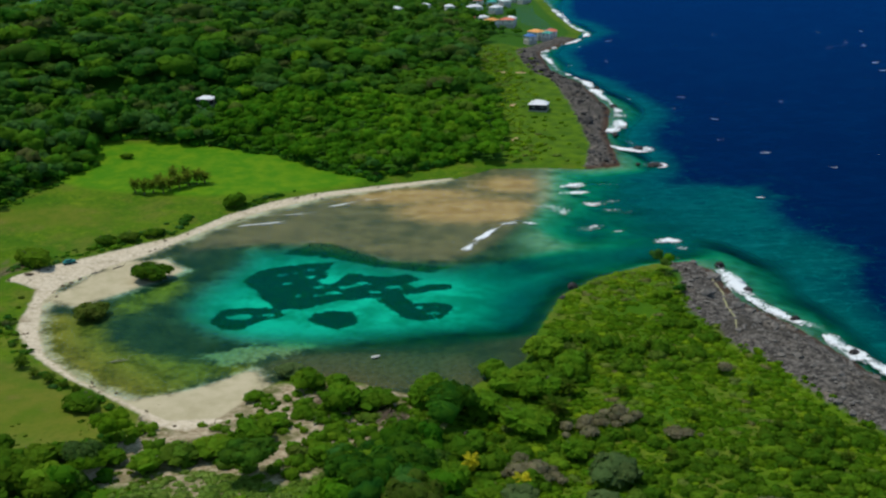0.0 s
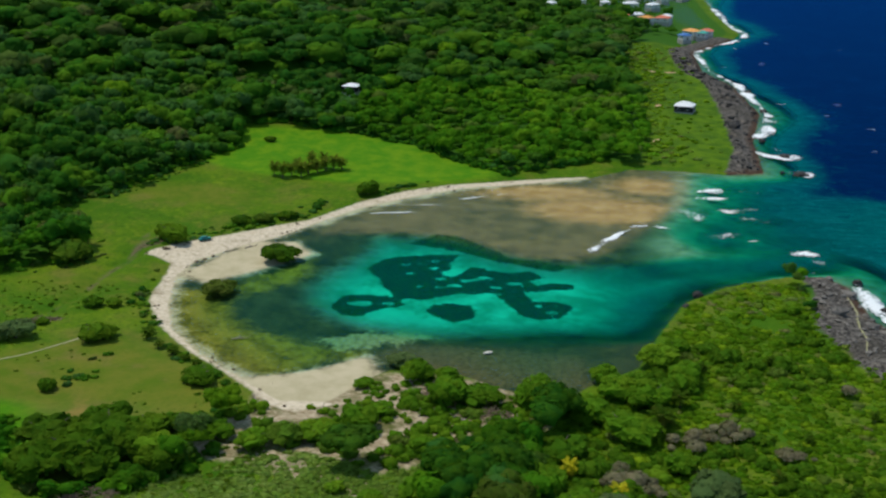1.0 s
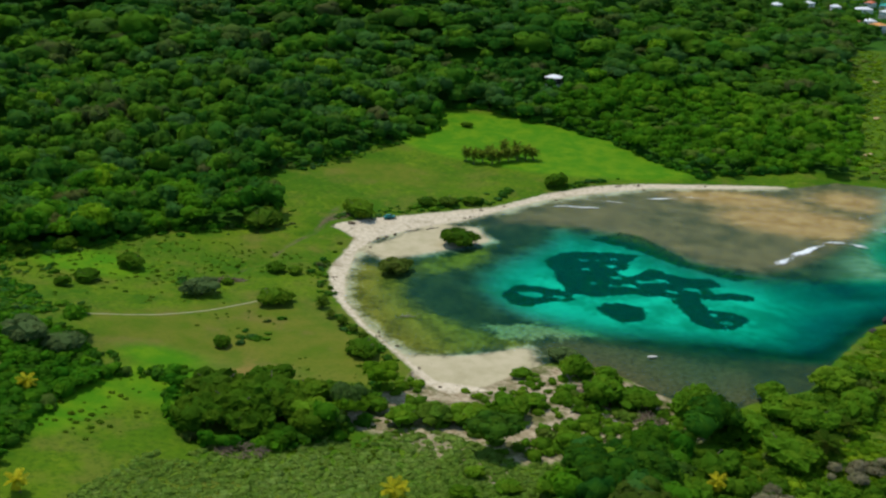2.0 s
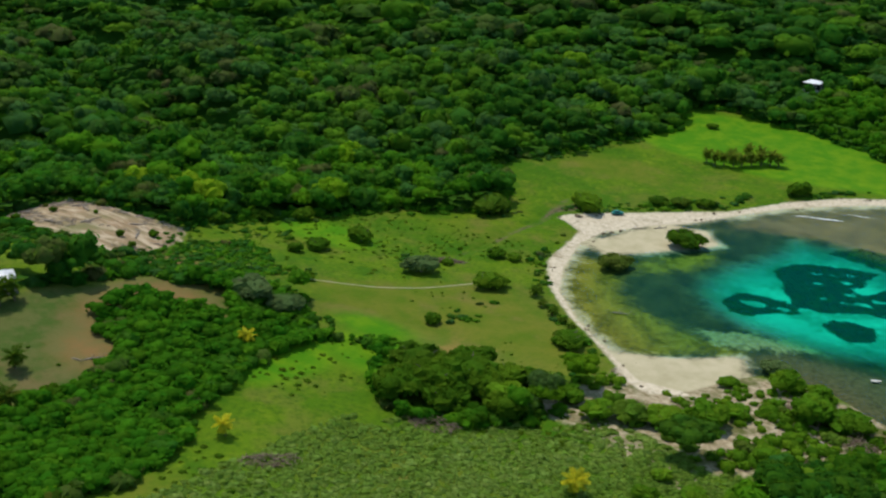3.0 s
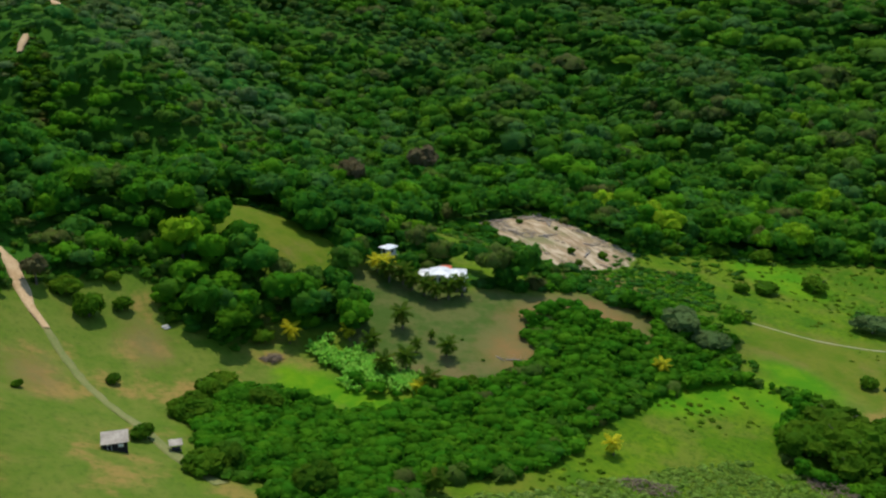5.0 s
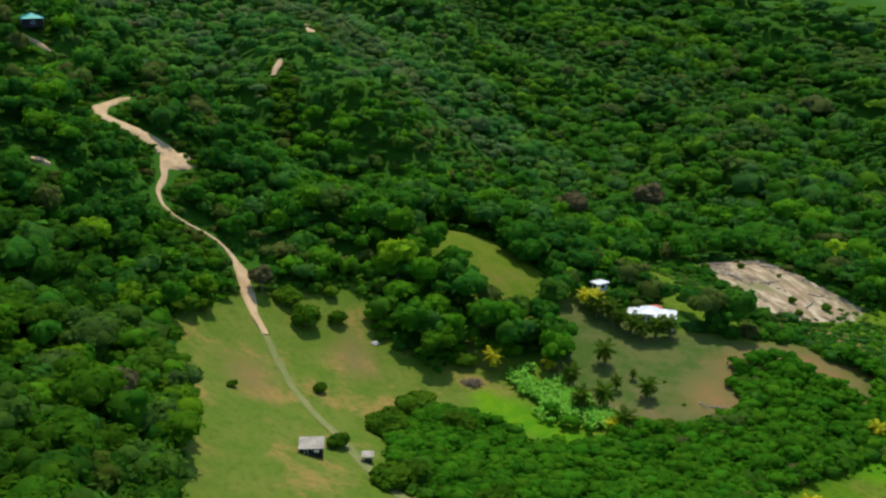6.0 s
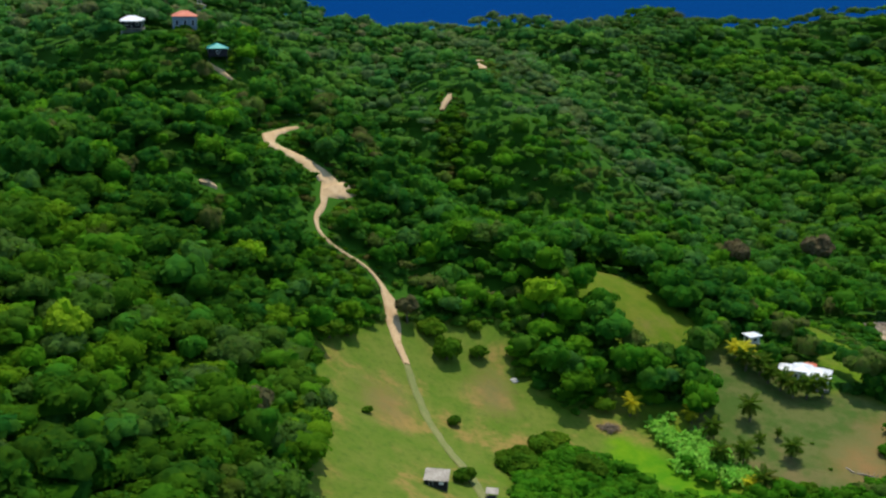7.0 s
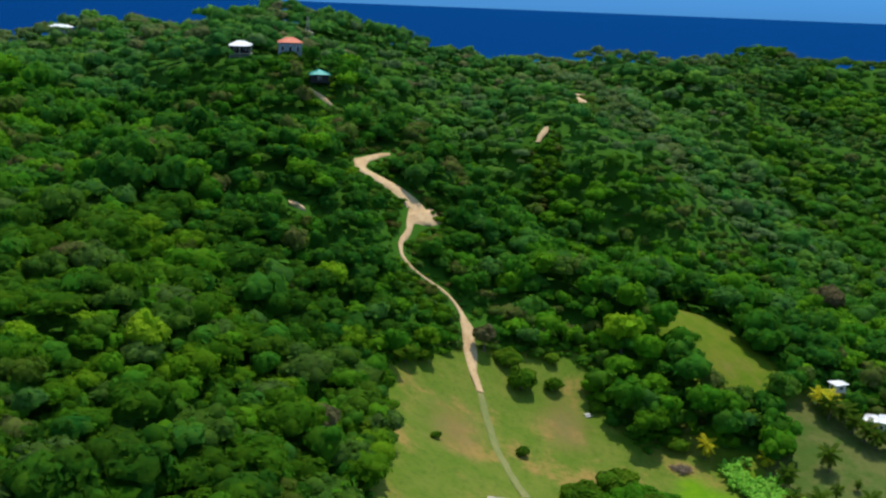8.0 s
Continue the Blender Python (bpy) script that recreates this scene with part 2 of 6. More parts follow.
def ramp(v, a, b):
    t = np.clip((v - a) / (b - a), 0, 1)
    return t * t * (3 - 2 * t)


def hills(x, y):
    z = np.zeros(np.shape(x))
    for hx, hy, high, wide in HILLS_NEAR + HILLS_FAR:
        z = z + high * np.exp(-((x - hx) ** 2 + (y - hy) ** 2) / wide ** 2)
    return z


def along(line, x, y):
    """Distance to a line of (x, y, value), and the value at its nearest point."""
    best, value = np.full(np.shape(x), 1e9), np.zeros(np.shape(x))
    for (x0, y0, v0), (x1, y1, v1) in zip(line, line[1:]):
        dx, dy = x1 - x0, y1 - y0
        t = np.clip(((x - x0) * dx + (y - y0) * dy) / (dx * dx + dy * dy), 0, 1)
        d = np.hypot(x - x0 - t * dx, y - y0 - t * dy)
        value = np.where(d < best, v0 + (v1 - v0) * t, value)
        best = np.minimum(best, d)
    return best, value


def relief(x, y):
    """Rounded hills, cut by gullies and topped by ridges that run down from their crests."""
    z = hills(x, y)
    for line, wide in GULLIES:
        d, v = along(line, x, y)
        z = z - v * np.exp(-(d / wide) ** 2)
    for line in CRESTS:
        d, v = along(line, x, y)
        side = v - 0.52 * (np.sqrt(d * d + 100) - 10)
        z = np.maximum(z, side) + 2.5 * np.log1p(np.exp(-np.abs(z - side) / 2.5)) * (side > -20)
    return np.maximum(z, 0)


def ground_height(x, y, shore=None):
    x, y = np.asarray(x, float), np.asarray(y, float)
    sd = inside(SHORE, x, y) if shore is None else shore
    far = np.clip(ramp(-x, 250, 430) * ramp(y, 60, 200) + ramp(-x, 400, 520) + ramp(y, 500, 640), 0, 1)
    rolling = ramp(sd, 30, 160) * (fbm(x, y, 90, 3) * (3 + 12 * far) + 0.3 * fbm(x, y, 14, 5))
    north = ramp(-x, 220, 330) * ramp(y, 95, 200) * ramp(-x, 900, 700)
    rolling = rolling + north * ramp(sd, 60, 160) * 13 * (0.32 - np.abs(fbm(x + 0.4 * y, y - 0.3 * x, 130, 13, 3)) * 2.2)
    high = relief(x, y)
    kept = np.minimum(np.min([path_gap(p, x, y) for p in (ROAD, BEND, *SCARS)], axis=0), np.min([np.hypot(x - hx, y - hy) - r for hx, hy, r in HOUSES], axis=0))
    spurs = 0.3 - 1.9 * np.abs(fbm(x - 0.3 * y, y + 0.3 * x, 95, 17, 3))
    rolling = rolling + 9 * spurs * ramp(high, 15, 40) * ramp(kept, 12, 45) * ramp(-x, 150, 240)
    land = 0.1 + np.clip(sd, 0, 14) * 0.1 + high * ramp(sd, 6, 70) + rolling * ramp(high, 4, 25)
    land = land - 0.9 * ramp(-path_gap(DITCH, x, y), -1.6, 0.8) + 1.3 * np.exp(-((x + 141) ** 2 + (y - 336) ** 2) / 40)
    rock = np.maximum(ramp(inside(ROCKS, x, y), -3, 4), ramp(inside(ROCKS_POINT, x, y), -3, 4))
    land = land + rock * np.clip(sd, 0, 8) / 8 * (1.2 + 2.4 * fbm(x, y, 9, 11, 5))
    out = -sd
    open_sea = np.clip(ramp(x + 0.25 * (y - 340), 42, 80) + (y > 900) + (y < 220) + (x < -400), 0, 1)
    calm = 0.06 + np.minimum(out * 0.014, 0.35) + (1.5 + 0.8 * ramp(x - 0.6 * (y - 300), -15, 40)) * ramp(inside(SANDBED, x, y), -9, 10)
    rough_sea = 0.3 + np.minimum(out * 0.075, 4.0) + 26 * ramp(out + 26 * fbm(x, y, 120, 41, 3), 4, 62)
    deep = -(calm + (rough_sea - calm) * open_sea + 2.2 * ramp(inside(SANDBED, x, y), -9, 6) * ramp(x, 0, 40))
    shoal = ramp(inside(SHOAL, x, y) + 40 * fbm(x, y, 46, 45, 4), -40, 16)
    deep = deep * (1 - shoal) + np.maximum(deep, -2.6 - 2.6 * ramp(x, 50, 110) + 1.6 * fbm(x, y, 22, 46, 3)) * shoal
    bank = inside(FLAT, x, y)
    deep = np.where(bank > -6 - 24 * ramp(x, 15, 45), np.maximum(deep, -0.10 - 0.11 * np.clip(-bank, 0, 40)), deep)
    dry = ramp(union([BEACH_SOUTH, SPIT], x, y), -1.5, 2.0)
    deep = deep * (1 - dry) + 0.12 * dry
    return np.where(sd > 0, land, deep)


# ------------------------------------------------------------------ materials
def material(name):
    m = bpy.data.materials.new(name)
    m.use_nodes = True
    m.node_tree.nodes.clear()
    return m


class Nodes:
    """Short hand for building a node tree."""

    def __init__(self, mat):
        self.t = mat.node_tree

    def put(self, socket, value):
        if isinstance(value, bpy.types.NodeSocket):
            self.t.links.new(value, socket)
        elif isinstance(value, tuple) and len(value) == 3 and socket.type == "RGBA":
            socket.default_value = (*value, 1)
        else:
            socket.default_value = value

    def node(self, kind, inputs=None, **props):
        n = self.t.nodes.new("ShaderNode" + kind)
        for k, v in props.items():
            setattr(n, k, v)
        for k, v in (inputs or {}).items():
            self.put(n.inputs[k], v)
        return n

    def where(self):
        return self.node("NewGeometry").outputs["Position"]

    def noise(self, size, detail=4.0, rough=0.6, at=None, distort=0.0):
        return self.node("TexNoise", {"Vector": at or self.where(), "Scale": 1.0 / size, "Detail": detail, "Roughness": rough, "Distortion": distort}).outputs["Fac"]

    def attribute(self, name):
        return self.node("Attribute", attribute_name=name).outputs["Fac"]

    def math(self, op, a, b=0.0, c=0.0):
        n = self.node("Math", operation=op)
        for s, v in zip(n.inputs, (a, b, c)):
            self.put(s, v)
        return n.outputs[0]

    def step(self, v, a, b, lo=0.0, hi=1.0):
        return self.node("MapRange", {"Value": v, "From Min": a, "From Max": b, "To Min": lo, "To Max": hi}, interpolation_type="SMOOTHSTEP").outputs[0]

    def mix(self, f, a, b):
        n = self.node("Mix", data_type="RGBA")
        self.put(n.inputs[0], f), self.put(n.inputs[6], a), self.put(n.inputs[7], b)
        return n.outputs[2]

    def bump(self, height, distance, strength=1.0):
        return self.node("Bump", {"Height": height, "Distance": distance, "Strength": strength}).outputs[0]

    def finish(self, shader):
        self.t.links.new(shader, self.node("OutputMaterial").inputs[0])


def principled(n, colour, rough=0.8, normal=None, metal=0.0, spec=0.3):
    inputs = {"Base Color": colour, "Roughness": rough, "Metallic": metal, "Specular IOR Level": spec}
    if normal is not None:
        inputs["Normal"] = normal
    return n.node("BsdfPrincipled", inputs).outputs[0]


def plain(name, a, b, size, rough=0.8, bump=0.0, metal=0.0):
    """A surface of one colour with blotches at two scales."""
    m = material(name)
    n = Nodes(m)
    f = n.math("ADD", n.math("MULTIPLY", n.noise(size, 5), 0.6), n.math("MULTIPLY", n.noise(size / 8, 3), 0.4))
    col = n.mix(n.step(f, 0.3, 0.7), a, b)
    n.finish(principled(n, col, rough, n.bump(f, bump) if bump else None, metal))
    return m


def leaves(name, dark, mid, light, odd, leaf=0.5, gaps=0.5, dull=None):
    """Foliage: a tint for each plant, clumps, shade painted between the leaves, and leaf-sized relief."""
    m = material(name)
    n = Nodes(m)
    own = n.math("FRACT", n.math("ADD", n.attribute("tint"), n.math("MULTIPLY", n.attribute("loose"), n.node("ObjectInfo").outputs["Random"])))
    r = n.node("ValToRGB", {"Fac": own})
    r.color_ramp.elements[0].color, r.color_ramp.elements[1].color = (*dark, 1), (*odd, 1)
    for at, c in ((0.28, mid), (0.45, dull or mid), (0.58, mid), (0.74, light), (0.88, mid)):
        r.color_ramp.elements.new(at).color = (*c, 1)
    isle = n.node("NewGeometry").outputs["Random Per Island"]
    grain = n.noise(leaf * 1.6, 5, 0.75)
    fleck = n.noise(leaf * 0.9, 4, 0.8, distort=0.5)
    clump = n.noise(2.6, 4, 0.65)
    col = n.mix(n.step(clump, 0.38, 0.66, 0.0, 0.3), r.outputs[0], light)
    # near-black grain in the colour stands in for shade between leaves
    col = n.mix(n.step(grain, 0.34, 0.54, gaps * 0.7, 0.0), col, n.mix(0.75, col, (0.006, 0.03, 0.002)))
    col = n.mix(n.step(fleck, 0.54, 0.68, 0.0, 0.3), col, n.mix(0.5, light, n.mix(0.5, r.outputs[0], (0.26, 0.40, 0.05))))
    col = n.node("HueSaturation", {"Color": col, "Hue": n.step(isle, 0, 1, 0.492, 0.508), "Value": n.step(n.math("FRACT", n.math("MULTIPLY", isle, 7.3)), 0, 1, 0.84, 1.17)}).outputs[0]
    nrm = n.bump(n.math("ADD", n.math("MULTIPLY", grain, 0.5), n.math("MULTIPLY", n.noise(leaf * 3.5, 3, 0.6), 0.5)), leaf * 2.4, 0.8)
    body = principled(n, col, 0.8, nrm, 0.0, 0.02)
    thin = n.node("BsdfTranslucent", {"Color": n.mix(0.4, col, light), "Normal": nrm}).outputs[0]
    n.finish(n.node("MixShader", {0: 0.5, 1: body, 2: thin}).outputs[0])
    return m


def ground_material():
    m = material("ground")
    n = Nodes(m)
    big, mid, fine, tiny = n.noise(38, 4), n.noise(7, 5, 0.65), n.noise(1.4, 4, 0.7), n.noise(0.35, 2)
    wob = n.math("MULTIPLY", n.math("SUBTRACT", n.math("ADD", n.math("MULTIPLY", mid, 0.6), n.math("MULTIPLY", fine, 0.4)), 0.5), 1.0)

    def zone(name, soft, ragged):
        return n.step(n.math("ADD", n.attribute(name), n.math("MULTIPLY", wob, ragged)), -soft, soft)

    grass = n.mix(n.step(big, 0.35, 0.65), (0.05, 0.13, 0.004), (0.10, 0.175, 0.006))
    grass = n.mix(n.step(mid, 0.5, 0.78, 0, 0.75), grass, (0.145, 0.155, 0.02))
    patch = n.noise(15, 5, 0.6)
    grass = n.mix(n.step(patch, 0.50, 0.66, 0, 0.6), grass, (0.135, 0.15, 0.022))
    grass = n.mix(n.step(patch, 0.30, 0.46, 0.7, 0), grass, (0.03, 0.11, 0.004))
    grass = n.mix(n.step(fine, 0.44, 0.68, 0, 0.65), grass, (0.03, 0.085, 0.004))
    grass = n.mix(n.step(n.noise(3.2, 5, 0.7), 0.54, 0.66, 0, 0.5), grass, (0.15, 0.21, 0.012))
    grass = n.mix(n.step(n.noise(5.0, 3), 0.6, 0.75, 0, 0.5), grass, (0.16, 0.24, 0.008))
    # drier turf
    dry = n.mix(n.step(mid, 0.3, 0.7), (0.085, 0.145, 0.014), (0.135, 0.165, 0.026))
    dry = n.mix(n.step(n.noise(13, 5, 0.6), 0.50, 0.66, 0, 0.85), dry, (0.28, 0.185, 0.055))
    dry = n.mix(n.step(fine, 0.46, 0.7, 0, 0.55), dry, (0.055, 0.10, 0.012))
    col = n.mix(zone("dry", 8.0, 10.0), grass, dry)
    worn = n.mix(n.step(mid, 0.38, 0.62), (0.058, 0.105, 0.018), (0.105, 0.12, 0.034))
    worn = n.mix(n.step(patch, 0.52, 0.68, 0, 0.5), worn, (0.19, 0.125, 0.06))
    worn = n.mix(n.step(fine, 0.5, 0.72, 0, 0.5), worn, (0.05, 0.075, 0.014))
    tan = n.mix(n.step(mid, 0.3, 0.68), (0.085, 0.14, 0.008), (0.135, 0.155, 0.016))
    tan = n.mix(n.step(patch, 0.53, 0.68, 0, 0.6), tan, (0.18, 0.14, 0.04))
    tan = n.mix(n.step(fine, 0.5, 0.7, 0, 0.45), tan, (0.07, 0.12, 0.012))
    col = n.mix(n.math("MULTIPLY", zone("tan", 7.0, 14.0), 0.9), col, tan)
    col = n.mix(zone("lawn", 3.0, 9.0), col, worn)
    col = n.mix(zone("lush", 3.0, 10.0), col, n.mix(n.step(mid, 0.35, 0.7), (0.055, 0.185, 0.004), (0.12, 0.235, 0.006)))
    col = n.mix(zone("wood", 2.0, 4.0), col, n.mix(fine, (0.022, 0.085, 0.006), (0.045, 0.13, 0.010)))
    col = n.mix(n.math("MULTIPLY", zone("earth", 5.0, 12.0), 0.85), col, n.mix(n.step(mid, 0.3, 0.7), (0.25, 0.14, 0.055), (0.15, 0.135, 0.045)))
    col = n.mix(n.math("MULTIPLY", zone("bank", 1.0, 4.5), 0.85), col, n.mix(n.step(fine, 0.35, 0.65), (0.055, 0.05, 0.03), (0.17, 0.13, 0.075)))
    sandy = n.mix(n.step(mid, 0.35, 0.6), (0.10, 0.11, 0.03), n.mix(n.step(fine, 0.3, 0.7), (0.24, 0.18, 0.10), (0.50, 0.42, 0.29)))
    col = n.mix(zone("sandy", 2.0, 9.0), col, sandy)
    rows = n.node("Mapping", {"Vector": n.where(), "Rotation": (0, 0, radians(-32)), "Scale": (0.16, 0.75, 1.0)}).outputs[0]
    windrow = n.noise(1.7, 5, 0.62, at=rows, distort=0.6)
    litter = n.mix(n.step(mid, 0.35, 0.65), (0.25, 0.20, 0.11), (0.32, 0.22, 0.13))
    litter = n.mix(n.step(windrow, 0.48, 0.62, 0, 0.95), litter, n.mix(fine, (0.42, 0.33, 0.22), (0.58, 0.47, 0.33)))
    litter = n.mix(n.step(windrow, 0.30, 0.44, 0.75, 0), litter, (0.105, 0.09, 0.05))
    litter = n.mix(n.step(patch, 0.54, 0.68, 0, 0.55), litter, (0.13, 0.16, 0.05))
    col = n.mix(zone("plot", 0.8, 4.0), col, litter)
    sand = n.mix(n.step(fine, 0.3, 0.7), (0.50, 0.42, 0.29), (0.68, 0.59, 0.45))
    sand = n.mix(n.step(mid, 0.52, 0.75, 0, 0.8), sand, (0.26, 0.21, 0.13))
    sand = n.mix(n.step(n.noise(2.2, 5, 0.7), 0.58, 0.68, 0, 0.7), sand, (0.20, 0.16, 0.10))
    col = n.mix(zone("beach", 0.8, 4.0), col, sand)
    meadow = n.mix(n.step(mid, 0.35, 0.65), (0.09, 0.17, 0.006), (0.04, 0.10, 0.006))
    col = n.mix(zone("coast", 5.0, 12.0), col, meadow)
    rock = n.mix(n.step(fine, 0.35, 0.7), (0.022, 0.021, 0.02), (0.17, 0.155, 0.135))
    rock = n.mix(n.step(n.noise(0.8, 4, 0.75), 0.55, 0.7, 0, 0.8), rock, (0.26, 0.235, 0.20))
    rock = n.mix(n.step(patch, 0.52, 0.64, 0, 0.6), rock, (0.05, 0.045, 0.035))
    rock = n.mix(n.step(n.math("ADD", n.attribute("shore"), n.math("MULTIPLY", wob, 8.0)), 5.0, 1.0), rock, n.mix(fine, (0.02, 0.014, 0.01), (0.12, 0.07, 0.045)))
    rock = n.mix(n.step(mid, 0.56, 0.72, 0, 0.8), rock, (0.24, 0.20, 0.155))
    col = n.mix(zone("rock", 1.2, 7.0), col, rock)
    # below the water line
    bed = n.mix(n.step(n.math("ADD", n.math("MULTIPLY", mid, 0.6), n.math("MULTIPLY", fine, 0.4)), 0.35, 0.68), (0.012, 0.034, 0.018), (0.065, 0.08, 0.028))
    bed = n.mix(zone("reef", 8.0, 20.0), bed, n.mix(n.step(mid, 0.35, 0.65), (0.20, 0.24, 0.15), (0.07, 0.11, 0.06)))
    bed = n.mix(zone("olive", 3.0, 14.0), bed, n.mix(n.step(mid, 0.35, 0.62), n.mix(n.step(fine, 0.35, 0.65), (0.05, 0.055, 0.008), (0.14, 0.125, 0.012)), n.mix(n.step(fine, 0.3, 0.7), (0.16, 0.135, 0.010), (0.32, 0.235, 0.03))))
    brown = n.mix(n.step(mid, 0.35, 0.7), (0.085, 0.085, 0.04), (0.18, 0.145, 0.065))
    brown = n.mix(n.step(big, 0.44, 0.70, 0, 0.5), brown, (0.24, 0.175, 0.08))
    brown = n.mix(zone("ochre", 8.0, 22.0), brown, n.mix(n.step(mid, 0.3, 0.7), (0.34, 0.18, 0.06), (0.52, 0.31, 0.13)))
    bed = n.mix(zone("strait", 9.0, 24.0), bed, n.mix(n.step(n.math("ADD", n.math("MULTIPLY", mid, 0.5), n.math("MULTIPLY", patch, 0.5)), 0.4, 0.62), (0.33, 0.33, 0.19), (0.10, 0.15, 0.07)))
    bed = n.mix(zone("flat", 7.0, 26.0), bed, brown)
    bed = n.mix(zone("shallow", 3.0, 6.0), bed, n.mix(n.step(fine, 0.35, 0.65), (0.05, 0.052, 0.02), (0.12, 0.105, 0.045)))
    bed = n.mix(zone("sandbed", 13.0, 18.0), bed, n.mix(n.step(n.math("ADD", n.math("MULTIPLY", mid, 0.5), n.math("MULTIPLY", n.noise(20, 3), 0.5)), 0.40, 0.60), (0.95, 0.93, 0.76), (0.38, 0.48, 0.34)))
    bed = n.mix(n.math("MULTIPLY", zone("pale", 2.0, 26.0), n.step(fine, 0.3, 0.6, 0.3, 0.9)), bed, (0.30, 0.30, 0.13))
    bed = n.mix(n.math("MULTIPLY", n.step(n.math("ADD", n.attribute("weed"), n.math("MULTIPLY", wob, 9.0)), -0.7, 0.3), n.step(n.noise(2.6, 4, 0.7), 0.30, 0.38)), bed, n.mix(n.step(fine, 0.35, 0.65), (0.012, 0.05, 0.010), (0.05, 0.12, 0.025)))
    bed = n.mix(zone("wet_sand", 2.5, 16.0), bed, n.mix(n.step(mid, 0.3, 0.7), (0.41, 0.36, 0.22), (0.52, 0.455, 0.30)))
    col = n.mix(n.step(n.attribute("shore"), -0.6, 0.6), bed, col)
    h = n.math("ADD", n.math("MULTIPLY", fine, 0.7), n.math("MULTIPLY", tiny, 0.3))
    n.finish(principled(n, col, 0.9, n.bump(h, 0.3, 0.55), 0.0, 0.05))
    return m


def water_material():
    """Clear water: what is below shows less with depth, and the water's own blue takes over."""
    m = material("water")
    n = Nodes(m)
    d = n.attribute("depth")
    swell = n.noise(9, 4, 0.6, distort=0.6)
    chop = n.noise(1.6, 3, 0.6)
    ripple = n.bump(n.math("ADD", n.math("MULTIPLY", swell, 0.7), n.math("MULTIPLY", chop, 0.3)), 0.5, 0.35)

    def through_water(k):
        return n.math("POWER", 2.718, n.math("MULTIPLY", d, -k))

    tint = n.node("CombineColor", {"Red": through_water(1.3), "Green": through_water(0.10), "Blue": through_water(0.19)}).outputs[0]
    own = n.mix(n.step(d, 2.0, 6.0), (0.0, 0.085, 0.058), (0.0, 0.066, 0.058))
    own = n.mix(n.step(d, 4.5, 15.0), own, (0.0, 0.0045, 0.033))
    own = n.mix(n.step(n.noise(26, 4, 0.65, distort=1.0), 0.4, 0.75, 0, 0.45), own, n.mix(n.step(d, 3, 14), (0.0, 0.13, 0.11), (0.0, 0.015, 0.062)))
    streak = n.noise(7, 5, 0.7, distort=1.5)
    own = n.mix(n.math("MULTIPLY", n.step(streak, 0.5, 0.72, 0, 0.6), n.step(d, 26, 4)), own, (0.0, 0.15, 0.13))
    own = n.mix(n.step(streak, 0.28, 0.45, 0.35, 0), own, (0.0, 0.012, 0.03))
    lanes = n.node("Mapping", {"Vector": n.where(), "Rotation": (0, 0, radians(12)), "Scale": (0.35, 1.0, 1.0)}).outputs[0]
    wave = n.math("ADD", n.math("MULTIPLY", n.noise(5.0, 5, 0.7, at=lanes, distort=0.8), 0.6), n.math("MULTIPLY", n.noise(1.7, 4, 0.7, at=lanes), 0.4))
    rough = n.step(d, 2.4, 4.5)
    own = n.mix(n.math("MULTIPLY", n.step(wave, 0.50, 0.66, 0, 0.75), rough), own, n.mix(n.step(d, 5, 16), (0.004, 0.15, 0.135), (0.0, 0.012, 0.058)))
    own = n.mix(n.math("MULTIPLY", n.step(wave, 0.34, 0.48, 0.7, 0), rough), own, n.mix(n.step(d, 5, 16), (0.0, 0.028, 0.035), (0.0, 0.003, 0.028)))
    clear = n.node("BsdfTransparent", {"Color": tint}).outputs[0]
    body = n.node("BsdfDiffuse", {"Color": own}).outputs[0]
    mixed = n.node("MixShader", {0: n.step(d, 0.9, 5.0), 1: clear, 2: body}).outputs[0]
    gloss = n.node("BsdfGlossy", {"Color": (0.03, 0.42, 1.0), "Roughness": 0.2, "Normal": ripple}).outputs[0]
    f = n.node("Fresnel", {"IOR": 1.33, "Normal": ripple}).outputs[0]
    n.finish(n.node("MixShader", {0: n.math("MINIMUM", n.math("MULTIPLY", f, n.step(d, 0.2, 3.0, 0.12, 0.32)), 0.20), 1: mixed, 2: gloss}).outputs[0])
    return m


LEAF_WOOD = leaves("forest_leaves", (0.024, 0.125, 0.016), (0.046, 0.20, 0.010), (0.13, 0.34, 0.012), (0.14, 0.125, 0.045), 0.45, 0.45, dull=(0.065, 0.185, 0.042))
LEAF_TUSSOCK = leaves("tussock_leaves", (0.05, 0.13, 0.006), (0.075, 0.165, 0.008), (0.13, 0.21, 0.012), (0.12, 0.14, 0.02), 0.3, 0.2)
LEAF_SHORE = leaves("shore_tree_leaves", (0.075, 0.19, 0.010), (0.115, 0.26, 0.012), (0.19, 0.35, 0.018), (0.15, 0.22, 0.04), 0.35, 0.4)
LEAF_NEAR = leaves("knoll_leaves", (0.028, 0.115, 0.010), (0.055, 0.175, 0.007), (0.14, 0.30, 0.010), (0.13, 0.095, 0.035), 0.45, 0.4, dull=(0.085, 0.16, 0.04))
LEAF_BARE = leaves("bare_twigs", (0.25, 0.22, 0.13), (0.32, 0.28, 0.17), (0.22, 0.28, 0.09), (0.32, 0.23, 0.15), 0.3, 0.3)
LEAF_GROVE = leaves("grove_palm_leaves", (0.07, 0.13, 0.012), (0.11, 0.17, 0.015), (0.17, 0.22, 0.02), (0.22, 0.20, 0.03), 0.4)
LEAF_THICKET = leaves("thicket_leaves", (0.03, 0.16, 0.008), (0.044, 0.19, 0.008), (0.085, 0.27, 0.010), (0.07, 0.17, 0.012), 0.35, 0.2)
